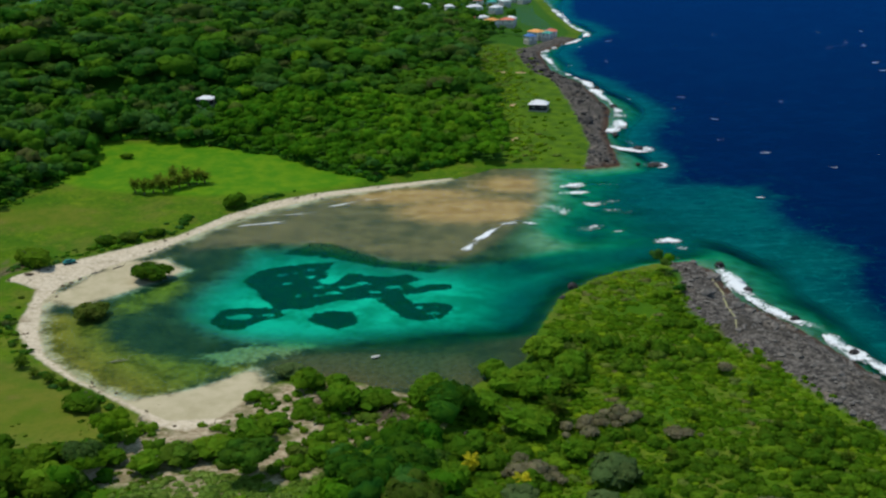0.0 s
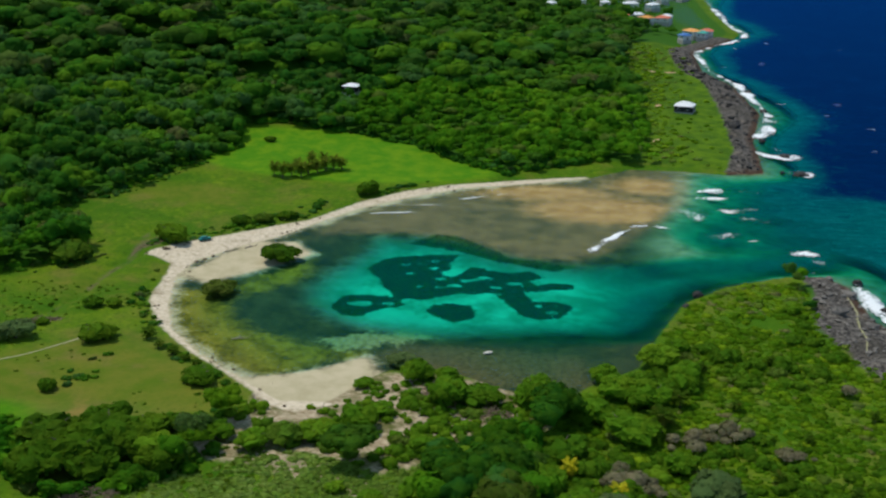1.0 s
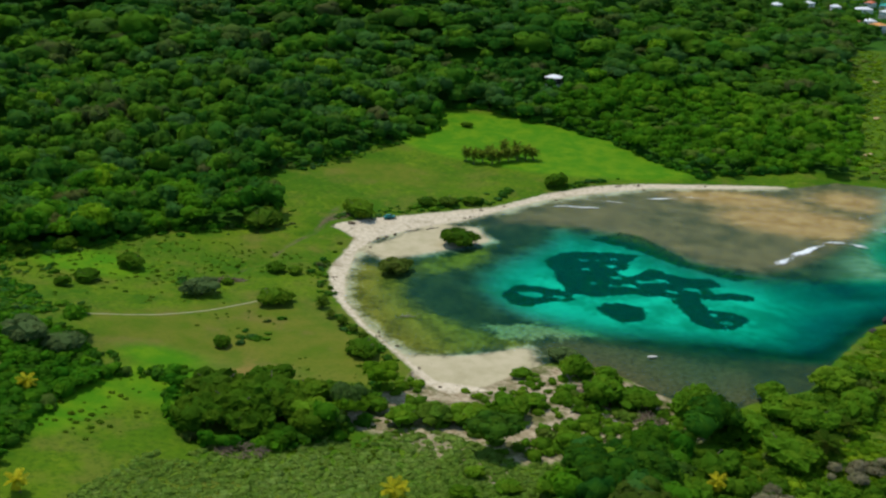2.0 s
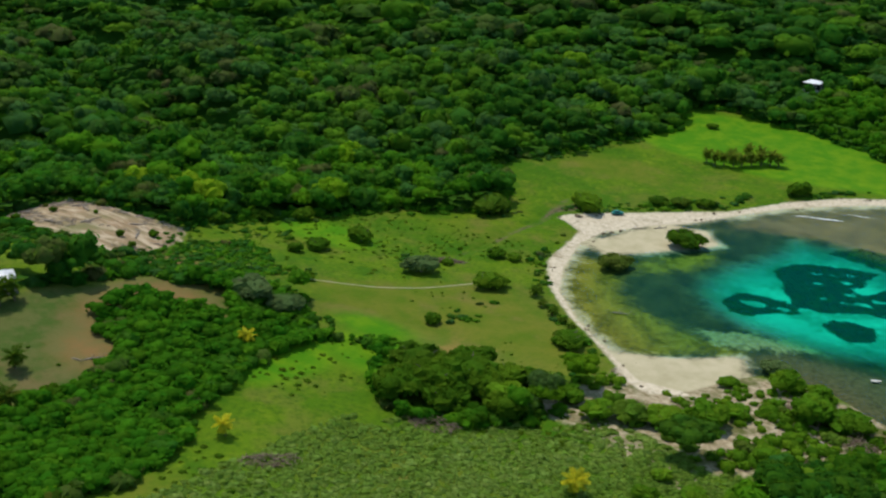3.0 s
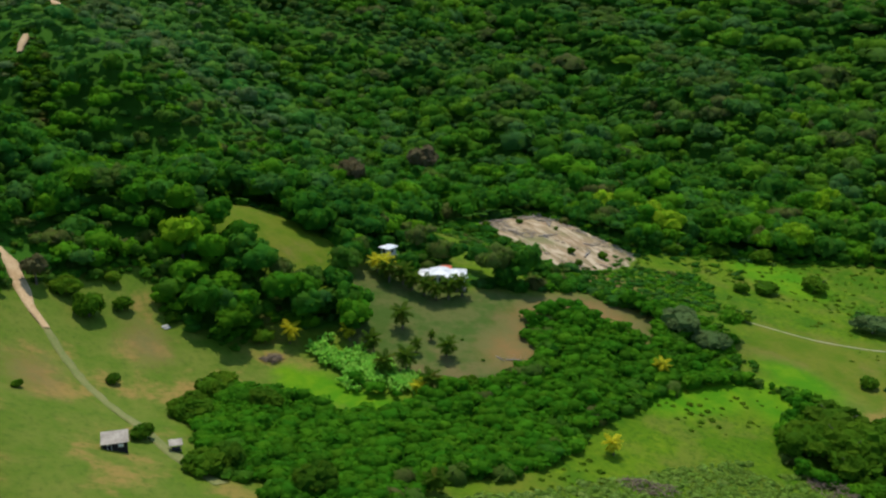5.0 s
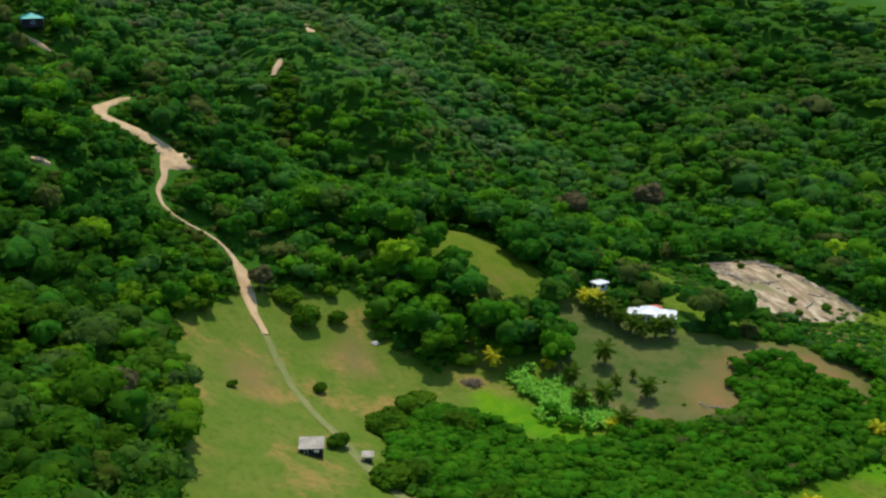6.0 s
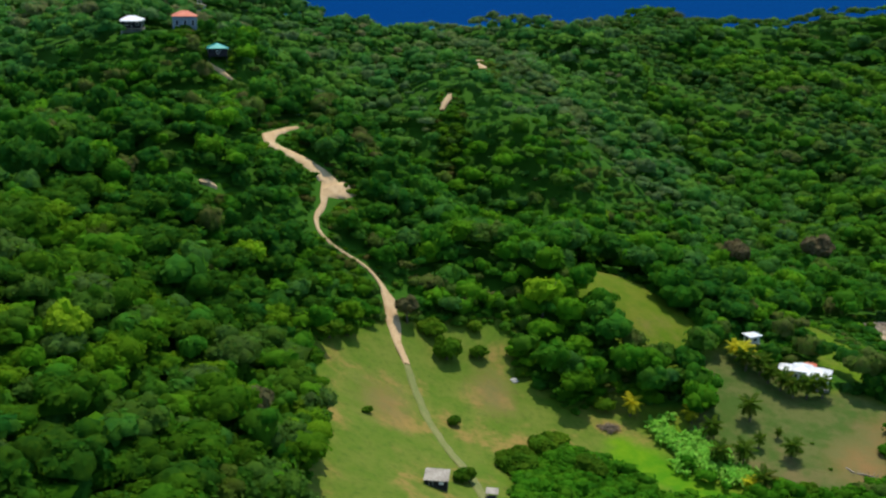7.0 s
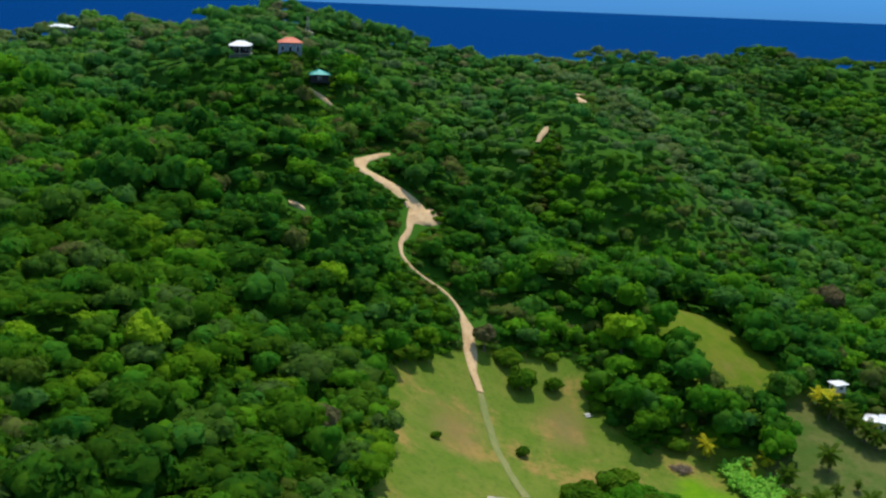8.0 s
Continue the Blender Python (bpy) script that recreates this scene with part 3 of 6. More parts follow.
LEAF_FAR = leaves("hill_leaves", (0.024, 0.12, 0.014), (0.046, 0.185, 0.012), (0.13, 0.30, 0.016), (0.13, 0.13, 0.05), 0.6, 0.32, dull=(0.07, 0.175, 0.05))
# far haze put into the colour: bluer, paler leaves for the western ridge
LEAF_HAZED = leaves("hazed_ridge_leaves", (0.038, 0.165, 0.036), (0.066, 0.24, 0.036), (0.15, 0.33, 0.04), (0.23, 0.19, 0.10), 0.6, 0.28, dull=(0.13, 0.20, 0.085))
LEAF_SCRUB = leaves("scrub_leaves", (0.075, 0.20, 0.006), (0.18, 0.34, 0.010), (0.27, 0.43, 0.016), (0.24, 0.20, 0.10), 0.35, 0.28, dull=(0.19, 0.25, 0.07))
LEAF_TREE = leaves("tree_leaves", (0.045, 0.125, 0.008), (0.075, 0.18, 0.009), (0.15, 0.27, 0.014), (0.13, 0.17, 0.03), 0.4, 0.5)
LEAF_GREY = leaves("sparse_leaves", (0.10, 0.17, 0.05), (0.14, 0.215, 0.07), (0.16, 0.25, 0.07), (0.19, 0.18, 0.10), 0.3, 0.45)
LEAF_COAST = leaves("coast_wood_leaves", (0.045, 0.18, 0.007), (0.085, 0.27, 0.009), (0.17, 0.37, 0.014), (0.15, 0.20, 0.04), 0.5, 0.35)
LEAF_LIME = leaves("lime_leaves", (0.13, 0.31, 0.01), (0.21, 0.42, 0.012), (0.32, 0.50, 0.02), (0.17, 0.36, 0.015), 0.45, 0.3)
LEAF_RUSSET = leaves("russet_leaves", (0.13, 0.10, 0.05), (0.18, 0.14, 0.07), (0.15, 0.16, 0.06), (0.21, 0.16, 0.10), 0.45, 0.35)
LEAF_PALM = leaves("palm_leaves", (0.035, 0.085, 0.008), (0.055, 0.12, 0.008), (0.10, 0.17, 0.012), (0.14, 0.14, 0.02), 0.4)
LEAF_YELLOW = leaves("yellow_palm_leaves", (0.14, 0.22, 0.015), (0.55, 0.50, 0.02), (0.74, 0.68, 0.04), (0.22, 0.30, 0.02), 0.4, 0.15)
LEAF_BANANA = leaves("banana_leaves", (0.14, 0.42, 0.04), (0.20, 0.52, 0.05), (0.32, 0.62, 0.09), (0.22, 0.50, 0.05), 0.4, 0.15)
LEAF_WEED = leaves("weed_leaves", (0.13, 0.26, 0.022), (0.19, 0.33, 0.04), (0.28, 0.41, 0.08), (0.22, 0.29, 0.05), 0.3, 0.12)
BARK = plain("bark", (0.10, 0.075, 0.05), (0.20, 0.16, 0.12), 0.6, 0.9, 0.05)
DRIFT = plain("drift_wood", (0.22, 0.18, 0.14), (0.40, 0.34, 0.28), 0.8, 0.9, 0.05)
DIRT = plain("dirt_track", (0.42, 0.27, 0.13), (0.60, 0.43, 0.25), 5.0, 0.95, 0.08)
PALE_TRACK = plain("pale_footpath", (0.26, 0.27, 0.11), (0.40, 0.37, 0.22), 3.0, 0.95, 0.03)
TURF_TRACK = plain("worn_turf", (0.13, 0.165, 0.04), (0.22, 0.21, 0.075), 4.0, 0.95, 0.05)
WHITE_ROOF = plain("white_metal_roof", (0.72, 0.73, 0.75), (0.86, 0.87, 0.88), 3.0, 0.45, 0.01)
RED_ROOF = plain("red_metal_roof", (0.55, 0.12, 0.06), (0.68, 0.22, 0.12), 3.0, 0.6, 0.01)
TEAL_ROOF = plain("teal_metal_roof", (0.02, 0.30, 0.25), (0.05, 0.42, 0.35), 3.0, 0.5, 0.01)
ORANGE_ROOF = plain("orange_metal_roof", (0.72, 0.30, 0.06), (0.80, 0.42, 0.14), 3.0, 0.6, 0.01)
RUST_ROOF = plain("weathered_tin_roof", (0.20, 0.17, 0.14), (0.46, 0.41, 0.34), 1.4, 0.7, 0.02)
BLUE_ROOF = plain("blue_metal_roof", (0.05, 0.14, 0.38), (0.08, 0.22, 0.50), 3.0, 0.5, 0.01)
PALE_WALL = plain("pale_plaster", (0.62, 0.60, 0.55), (0.76, 0.74, 0.69), 2.0, 0.85, 0.005)
GREY_WALL = plain("grey_blue_boards", (0.18, 0.22, 0.27), (0.26, 0.31, 0.36), 2.0, 0.85, 0.005)
DARK_WALL = plain("dark_boards", (0.012, 0.012, 0.016), (0.035, 0.033, 0.035), 1.0, 0.85, 0.01)
ROCK = plain("black_shore_rock", (0.012, 0.012, 0.013), (0.07, 0.065, 0.06), 1.2, 0.85, 0.15)
GLASS = plain("window_glass", (0.02, 0.03, 0.04), (0.05, 0.06, 0.07), 0.8, 0.12)
RUBBER = plain("rubber", (0.012, 0.012, 0.012), (0.03, 0.03, 0.03), 0.2, 0.9)
TEAL_PAINT = plain("teal_car_paint", (0.01, 0.16, 0.15), (0.015, 0.20, 0.19), 1.0, 0.3)
CONCRETE = plain("concrete", (0.34, 0.32, 0.29), (0.48, 0.46, 0.42), 1.5, 0.9, 0.01)
GROUND = ground_material()
WATER = water_material()


# ------------------------------------------------------------------ mesh helpers
def mesh_from(name, verts, faces, mat, attrs=None, smooth=True):
    """A mesh from arrays of corners and triangles or quads."""
    me = bpy.data.meshes.new(name)
    verts, faces = np.asarray(verts, np.float32), np.asarray(faces, np.int32)
    k = faces.shape[1]
    me.vertices.add(len(verts))
    me.vertices.foreach_set("co", verts.ravel())
    me.loops.add(faces.size)
    me.loops.foreach_set("vertex_index", faces.ravel())
    me.polygons.add(len(faces))
    me.polygons.foreach_set("loop_start", np.arange(0, faces.size, k, dtype=np.int32))
    me.polygons.foreach_set("use_smooth", np.full(len(faces), smooth))
    for key, values in (attrs or {}).items():
        me.attributes.new(key, "FLOAT", "POINT").data.foreach_set("value", np.asarray(values, np.float32))
    me.materials.append(mat)
    me.update(calc_edges=True)
    return me


def lines(lo, hi, step, far, grow=1.16):
    """Grid lines: even from lo to hi, then wider and wider out to far."""
    mid = list(np.arange(lo, hi + 0.01, step))
    out, v, s = [], hi, step
    while v < far:
        s *= grow
        v += s
        out.append(min(v, far))
    left, v, s = [], lo, step
    while v > -far:
        s *= grow
        v -= s
        left.append(max(v, -far))
    return np.array(left[::-1] + mid + out)


def sheet(gx, gy):
    x, y = np.meshgrid(gx, gy)
    w, h = len(gx), len(gy)
    i = np.arange(w * h).reshape(h, w)
    quads = np.stack([i[:-1, :-1], i[:-1, 1:], i[1:, 1:], i[1:, :-1]], -1).reshape(-1, 4)
    return x.ravel(), y.ravel(), quads


def weed_beds(x, y):
    gaps = np.max([(1 - np.hypot((x - a) / p, (y - b) / q)) * min(p, q) for a, b, p, q in WEED_GAPS], axis=0)
    return np.minimum(union(WEED, x, y), -gaps)


# ------------------------------------------------------------------ ground and water
gx, gy, quads = sheet(lines(-300, 130, 1.9, 4800, 1.035), lines(-10, 480, 1.9, 4800, 1.035))
shore = inside(SHORE, gx, gy)
gz = ground_height(gx, gy, shore)
clear = union(list(CLEAR.values()), gx, gy)
attrs = {
    "shore": shore,
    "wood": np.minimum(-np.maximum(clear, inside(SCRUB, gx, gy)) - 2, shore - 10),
    "dry": np.maximum(union([CLEAR["pasture"], CLEAR["lawn"]], gx, gy), 14 - np.hypot(gx + 112, gy - 232) * 0.5),
    "earth": np.max([13 - np.hypot((gx + 166) * 1.0, (gy - 168) * 0.7), 10 - np.hypot(gx + 158, gy - 148) * 1.0, 9 - np.hypot(((gx + 178) * 0.94 + (gy - 193) * 0.34) * 0.5, (gy - 193) * 0.94 - (gx + 178) * 0.34), 4 - np.hypot((gx + 166) * 0.5, gy - 40), 4 - np.hypot((gx + 185) * 0.6, gy - 66)], axis=0),
    "lush": np.max([inside(CLEAR["flat"], gx, gy), 12 - np.hypot((gx + 118) * 0.8, gy - 200), 38 - np.hypot((gx + 100) * 0.5, gy - 462), 10 - np.hypot(gx + 132, (gy - 178) * 0.6), 10 - np.hypot((gx + 190) * 0.5, gy - 262), 6 - np.hypot((gx + 130) * 0.55, (gy - 211) * 0.9)], axis=0),
    "lawn": inside(CLEAR["lawn"], gx, gy),
    "tan": np.max([inside(TURF, gx, gy), inside(CLEAR["spur"], gx, gy) - 3, 5 - np.hypot((gx + 152) * 0.5, (gy - 300) * 0.7), 9 - np.hypot((gx + 150) * 0.4, (gy - 395) * 0.8), 8 - np.hypot((gx + 84) * 0.5, gy - 160), 7 - np.hypot((gx + 112) * 0.6, gy - 116)], axis=0),
    "bank": np.maximum(-2.0 - path_gap(DITCH, gx, gy) + 3.0 * value_noise(gx, gy, 9, 47), 4 - np.hypot(gx + 141, (gy - 338) * 0.7)),
    "plot": inside(CLEAR["plot"], gx, gy),
    "sandy": np.maximum(inside(CLEAR["shorewood"], gx, gy), 3.5 - path_gap([(-76, 205, 0), (-60, 202, 0), (-45, 196, 0), (-34, 190, 0)], gx, gy)),
    "beach": inside(BEACH, gx, gy),
    "wet_sand": np.maximum(np.minimum(inside(BEACH, gx, gy), shore + 3.5), union([BEACH_SOUTH, SPIT], gx, gy)),
    "rock": np.maximum(inside(ROCKS, gx, gy), inside(ROCKS_POINT, gx, gy)),
    "flat": inside(FLAT, gx, gy) - 5 * ramp(gx, 30, 46),
    "strait": inside(STRAIT, gx, gy),
    "reef": np.minimum(gx + 0.25 * (gy - 340) - 62, 40),
    "sandbed": inside(SANDBED, gx, gy) - 5 - 10 * ramp(gx, -50, 0) * ramp(-gy, -306, -284) - 9 * ramp(gx, 14, 44),
    "weed": weed_beds(gx, gy),
    "pale": inside(PALE, gx, gy),
    "shallow": inside(SHALLOW, gx, gy),
    "coast": inside(CLEAR["coast_grass"], gx, gy),
    "olive": union([OLIVE, OLIVE_SPIT, OLIVE_WEST], gx, gy),
    "ochre": np.max([20 - np.hypot((gx - 12) * 0.7, (gy - 404) * 1.2), 13 - np.hypot((gx + 12) * 0.5, (gy - 425) * 1.2), 12 - np.hypot((gx - 28) * 0.9, gy - 440)], axis=0),
}
# the coarse far ground lies a little lower, under its woods
bare = np.minimum(np.min([path_gap(p, gx, gy) for p in TRACKS], axis=0), np.min([np.hypot(gx - hx, gy - hy) - r for hx, hy, r in HOUSES], axis=0))
gz = gz - 2.2 * np.maximum(ramp(-gx, 310, 380), ramp(gy, 500, 560)) * ramp(attrs["wood"], 2, 12) * ramp(bare, 6, 16)
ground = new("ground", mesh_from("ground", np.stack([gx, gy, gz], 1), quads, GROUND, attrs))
tagged(ground, "rolling green island ground with pale sand beach and dark coastal rock", "ground", kind="structure")

wx, wy, wquads = sheet(lines(-130, 160, 3.0, 4900), lines(220, 620, 3.0, 4900))
wz = 0.12 * fbm(wx, wy, 25, 21) * ramp(wx, 20, 90)
water = new("water", mesh_from("water", np.stack([wx, wy, wz], 1), wquads, WATER, {"depth": np.clip(-ground_height(wx, wy), 0, 60)}))
tagged(water, "clear turquoise lagoon water deepening to dark blue sea", "water", kind="structure")


# ------------------------------------------------------------------ vegetation
def ico(sub):
    bm = bmesh.new()
    bmesh.ops.create_icosphere(bm, subdivisions=sub, radius=1.0)
    v = np.array([q.co[:] for q in bm.verts])
    f = np.array([[q.index for q in p.verts] for p in bm.faces])
    bm.free()
    return v, f


ICO = {k: ico(k) for k in (1, 2, 3)}


def crown_shape(rng, lobes, sub, tufts, flat=0.62, tuft=0.16, spread=0.62):
    """A crown of radius 1 that sits on z = 0: a broad dome with lumps of foliage, clad in leaf sprays that lie over it and break its outline."""
    vs, fs, n = [], [], 0
    bv, bf = ICO[sub]
    places = []
    for k in range(lobes):
        if k == 0:
            c, r, tall = np.array([rng.uniform(-0.08, 0.08), rng.uniform(-0.08, 0.08), 0.42 * flat]), 0.72, 0.9 * flat + 0.12
        else:
            a = k * 2.4 + rng.uniform(-0.6, 0.6)
            e = rng.uniform(0.2, 1.0)
            c = np.array([math.cos(a) * spread * e ** 0.5, math.sin(a) * spread * e ** 0.5, flat * (0.38 + 0.62 * (1 - e) + rng.uniform(-0.12, 0.16))])
            r, tall = rng.uniform(0.28, 0.46) * (7 / max(lobes, 7)) ** 0.3, rng.uniform(0.62, 0.9)
        places.append((c, r, tall))
        lump = 1 + 0.15 * (np.sin(bv[:, 0] * 5.1 + k * 3) * np.sin(bv[:, 1] * 4.7 + k) + np.sin(bv[:, 2] * 6.3 + k * 2) * 0.6) + rng.normal(0, 0.13, len(bv))
        v = bv * lump[:, None] * r * np.array([1, 1, tall]) + c
        keep = bf[bv[bf][:, :, 2].mean(1) > (-0.3 if lobes > 1 else -0.5)]
        vs.append(v), fs.append(keep + n)
        n += len(v)
    for k in range(tufts):
        c, r, tall = places[0] if rng.uniform() < 0.3 else places[rng.integers(len(places))]
        d = rng.normal(0, 1, 3)
        d[2] = abs(d[2]) * 0.9 - 0.2
        d /= np.linalg.norm(d)
        p = c + d * r * rng.uniform(0.94, 1.16) * np.array([1, 1, tall])
        up = d + np.array([0, 0, 0.35]) + rng.normal(0, 0.42, 3)
        up /= np.linalg.norm(up)
        t1 = np.cross(up, rng.normal(0, 1, 3))
        t1 /= np.linalg.norm(t1)
        t2 = np.cross(t1, up)
        s = tuft * rng.uniform(0.6, 1.35)
        vs.append(np.array([p + t1 * s - d * s * 0.25, p + t2 * s * 0.65, p - t1 * s * 0.8 - d * s * 0.3, p - t2 * s * 0.6 - up * s * 0.2]))
        fs.append(np.array([[0, 1, 2], [0, 2, 3]]) + n)
        n += 4
    return np.concatenate(vs), np.concatenate(fs)


def thicket_mesh(name, shapes, rows, mat):
    """Many crowns in one mesh. rows: x, y, z of the crown's foot, radius, height, turn, shape, tint."""
    vs, fs, ts, n = [], [], [], 0
    for x, y, z, r, h, turn, k, tint in rows:
        v, f = shapes[int(k)]
        c, s = math.cos(turn), math.sin(turn)
        vs.append(np.stack([(v[:, 0] * c - v[:, 1] * s) * r + x, (v[:, 0] * s + v[:, 1] * c) * r + y, v[:, 2] * h + z], 1))
        fs.append(f + n)
        ts.append(np.full(len(v), tint))
        n += len(v)
    return mesh_from(name, np.concatenate(vs), np.concatenate(fs), mat, {"tint": np.concatenate(ts)})


def scatter(rng, x0, x1, y0, y1, gap):
    nx, ny = int((x1 - x0) / gap), int((y1 - y0) / (gap * 0.87))
    i, j = np.meshgrid(np.arange(nx), np.arange(ny))
    x = x0 + (i + 0.5 * (j % 2)) * gap + rng.uniform(-0.32, 0.32, i.shape) * gap
    y = y0 + j * gap * 0.87 + rng.uniform(-0.32, 0.32, i.shape) * gap
    return x.ravel(), y.ravel()


rng = np.random.default_rng(7)
FINE_SHAPES = [crown_shape(rng, 9, 1, 300, rng.uniform(0.40, 0.65), 0.095, 0.72) for _ in range(14)]
NEAR_SHAPES = [crown_shape(rng, 5, 1, 84, rng.uniform(0.45, 0.75), 0.16, 0.70) for _ in range(14)]
FAR_SHAPES = [crown_shape(rng, 3, 1, 30, rng.uniform(0.45, 0.7), 0.23, 0.66) for _ in range(10)]
FIELD_SHAPES = [crown_shape(rng, 1, 1, 12, 0.5, 0.6) for _ in range(6)]
BARE_SHAPES = [crown_shape(rng, 1, 1, 80, 0.6, 0.2) for _ in range(4)]
SHRUB_SHAPES = [crown_shape(rng, 2, 1, 26, rng.uniform(0.4, 0.7), 0.24, 0.8) for _ in range(10)]
WEED_SHAPES = [crown_shape(rng, 2, 1, 10, tuft=0.4) for _ in range(5)]
TOWN = [(26, 954, 9, 12, "red"), (44, 934, 10, 9, "orange"), (58, 944, 9, 12, "red"), (38, 962, 8, 9, "white"), (62, 960, 6, 8, "white"), (6, 949, 7, 9, "white"), (77, 874, 9, 12, "orange"), (89, 880, 7, 9, "red"), (70, 850, 7, 8, "blue"), (84, 860, 6, 7, "teal"), (34, 1065, 14, 9, "white"), (54, 1058, 12, 8, "white"), (53, 1113, 12, 9, "teal"), (66, 1120, 9, 9, "white"), (40, 1130, 9, 8, "red"),
        (10, 1070, 8, 8, "white"), (-14, 1085, 8, 8, "white"), (-90, 991, 8, 7, "white"), (28, 1010, 8, 8, "white"), (75, 1165, 10, 10, "white"), (30, 1180, 9, 9, "orange"), (-40, 1040, 7, 8, "white"), (16, 925, 6, 7, "white"), (88, 1150, 12, 8, "white")]


def wooded(x, y):
    bare = np.maximum(union(list(CLEAR.values()), x, y), inside(SCRUB, x, y))
    ok = (bare < 0.5) & (inside(SHORE, x, y) > 7) & (np.maximum(inside(ROCKS, x, y), inside(ROCKS_POINT, x, y)) < -1) & (union([BEACH, SPIT], x, y) < -3)
    for p in TRACKS:
        g = path_gap(p, x, y)
        ok &= g > (2.0 if p is PATH else 3.4)
        if p is not PATH:
            far_scar = p[0][0] < -380
            for step in (5, 9, 13, 17, 22, 27) if far_scar else (5, 9, 13):
                ok &= path_gap([(a + step, b, c) for a, b, c in p if a < -208], x, y) > (3.0 if far_scar else 1.2) if min(q[0] for q in p) < -208 else True
    for hx, hy, r in HOUSES:
        ok &= np.hypot(x - hx, y - hy) > r
        # the slope below a house stays low, so that it shows
        if hy > 400:
            ok &= ~((np.abs(x - hx) < r * 0.7) & (y < hy) & (y > hy - r - 8))
        else:
            ok &= ~((np.abs((x - hx) * 0.3 - (y - hy)) < r * 0.7) & (x > hx) & (x < hx + r + 6))
    return ok


def plant(name, shapes, x, y, size, mat, label, category, lift=0.45, squash=0.95, shift=0.0, spread=0.24, mixed=True, uneven=0.4, swell=0.0, vary=0.24):
    z = ground_height(x, y) + swell * (fbm(x, y, 24, 53, 3) + 0.2)
    k = len(x)
    patch = value_noise(x, y, 42, 51)
    crest = np.max([np.exp(-(along(c, x, y)[0] / 19) ** 2) for c in CRESTS], axis=0) * (x < -270) * ramp(z, 18, 34)
    hollow = np.max([np.exp(-(along(c, x, y)[0] / (w * 0.8)) ** 2) for c, w in GULLIES], axis=0)
    r = size * np.clip(rng.lognormal(0, spread, k), 0.5, 1.6) * (1 + 0.6 * patch) * (1 - 0.35 * crest)
    low = fbm(x, y, 70, 31, 3) + 0.26 * hollow
    tint = np.clip(0.36 + shift + 1.0 * low + rng.normal(0, vary, k), 0, 0.9)
    odd = rng.uniform(0, 1, k)
    if not mixed:
        odd = 0.05 + 0.9 * odd * 0.95
    tint = np.where(odd > 0.965 - 0.26 * ramp(fbm(x, y, 55, 37, 3), 0.08, 0.38) * mixed, rng.uniform(0.92, 1.0, k), tint)
    tint = np.where(odd < 0.07, rng.uniform(0.66, 0.8, k), tint)
    tint = np.where(crest > rng.uniform(0.1, 0.75, k), np.where(rng.uniform(0, 1, k) < 0.5, 0.95, rng.uniform(0.42, 0.5, k)), tint)
    rows = np.stack([x, y, z + r * lift * rng.uniform(1 - uneven, 1 + uneven, k) * (1 - 0.6 * crest), r, r * squash * rng.uniform(0.75, 1.35, k), rng.uniform(0, 6.28, k), rng.integers(0, len(shapes), k), tint], 1)
    ob = new(name, thicket_mesh(name, shapes, rows, mat))
    return tagged(ob, label, category, kind="stuff")


def band(x, y):
    return np.hypot(x - 30, y - 20)


x, y = scatter(rng, -420, 110, -120, 480, 5.0)
thick = (x > -176) & (x < -88) & (y > 58) & (y < 206)
wild = wooded(x, y) & ~thick
bearing = np.degrees(np.arctan2(-(x - 30), y - 20))
shown = (bearing > -25) & (bearing < 116)
near = wild & (band(x, y) < 225) & (band(x, y) > 105) & shown
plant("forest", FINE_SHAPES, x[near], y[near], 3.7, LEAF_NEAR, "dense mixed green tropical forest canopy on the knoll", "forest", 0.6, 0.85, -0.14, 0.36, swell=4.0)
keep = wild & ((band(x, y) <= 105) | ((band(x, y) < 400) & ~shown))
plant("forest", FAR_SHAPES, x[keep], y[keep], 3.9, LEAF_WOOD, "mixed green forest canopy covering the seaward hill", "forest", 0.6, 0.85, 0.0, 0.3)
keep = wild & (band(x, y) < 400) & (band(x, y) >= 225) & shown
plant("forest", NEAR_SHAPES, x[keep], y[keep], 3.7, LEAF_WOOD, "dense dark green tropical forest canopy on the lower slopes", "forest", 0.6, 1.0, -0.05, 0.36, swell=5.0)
x, y = scatter(rng, -420, 30, -120, 480, 6.8)
thick = (x > -176) & (x < -88) & (y > 58) & (y < 206)
keep = wooded(x, y) & (band(x, y) < 310) & (band(x, y) > 105) & ~thick
plant("understory", FAR_SHAPES, x[keep], y[keep], 3.0, LEAF_WOOD, "low green undergrowth between the forest trees", "undergrowth", 1.0, 1.0, 0.1, 0.25)
x, y = scatter(rng, -290, 10, 5, 520, 2.7)
rim = np.max([inside(CLEAR[c], x, y) + (1.5 if c in ("spur", "lawn") else 0) for c in ("plain", "near", "lawn", "plot", "pasture", "flat", "spur")], axis=0)
keep = (rim > -5) & (rim < 0.8 + 1.6 * value_noise(x, y, 7, 43)) & (inside(SHORE, x, y) > 8) & (union([BEACH, SPIT, SCRUB, CLEAR["shorewood"], CLEAR["banana"]], x, y) < -3) & (np.min([path_gap(p, x, y) for p in TRACKS], axis=0) > 1.0)
for hx, hy, r in HOUSES:
    keep &= np.hypot(x - hx, y - hy) > r
plant("edge_brush", WEED_SHAPES, x[keep], y[keep], 2.0, LEAF_WOOD, "leafy green brush along the forest's edge", "brush", 0.0, 0.9, 0.12, 0.35)
x, y = scatter(rng, -176, -88, 58, 206, 2.0)
keep = wooded(x, y)
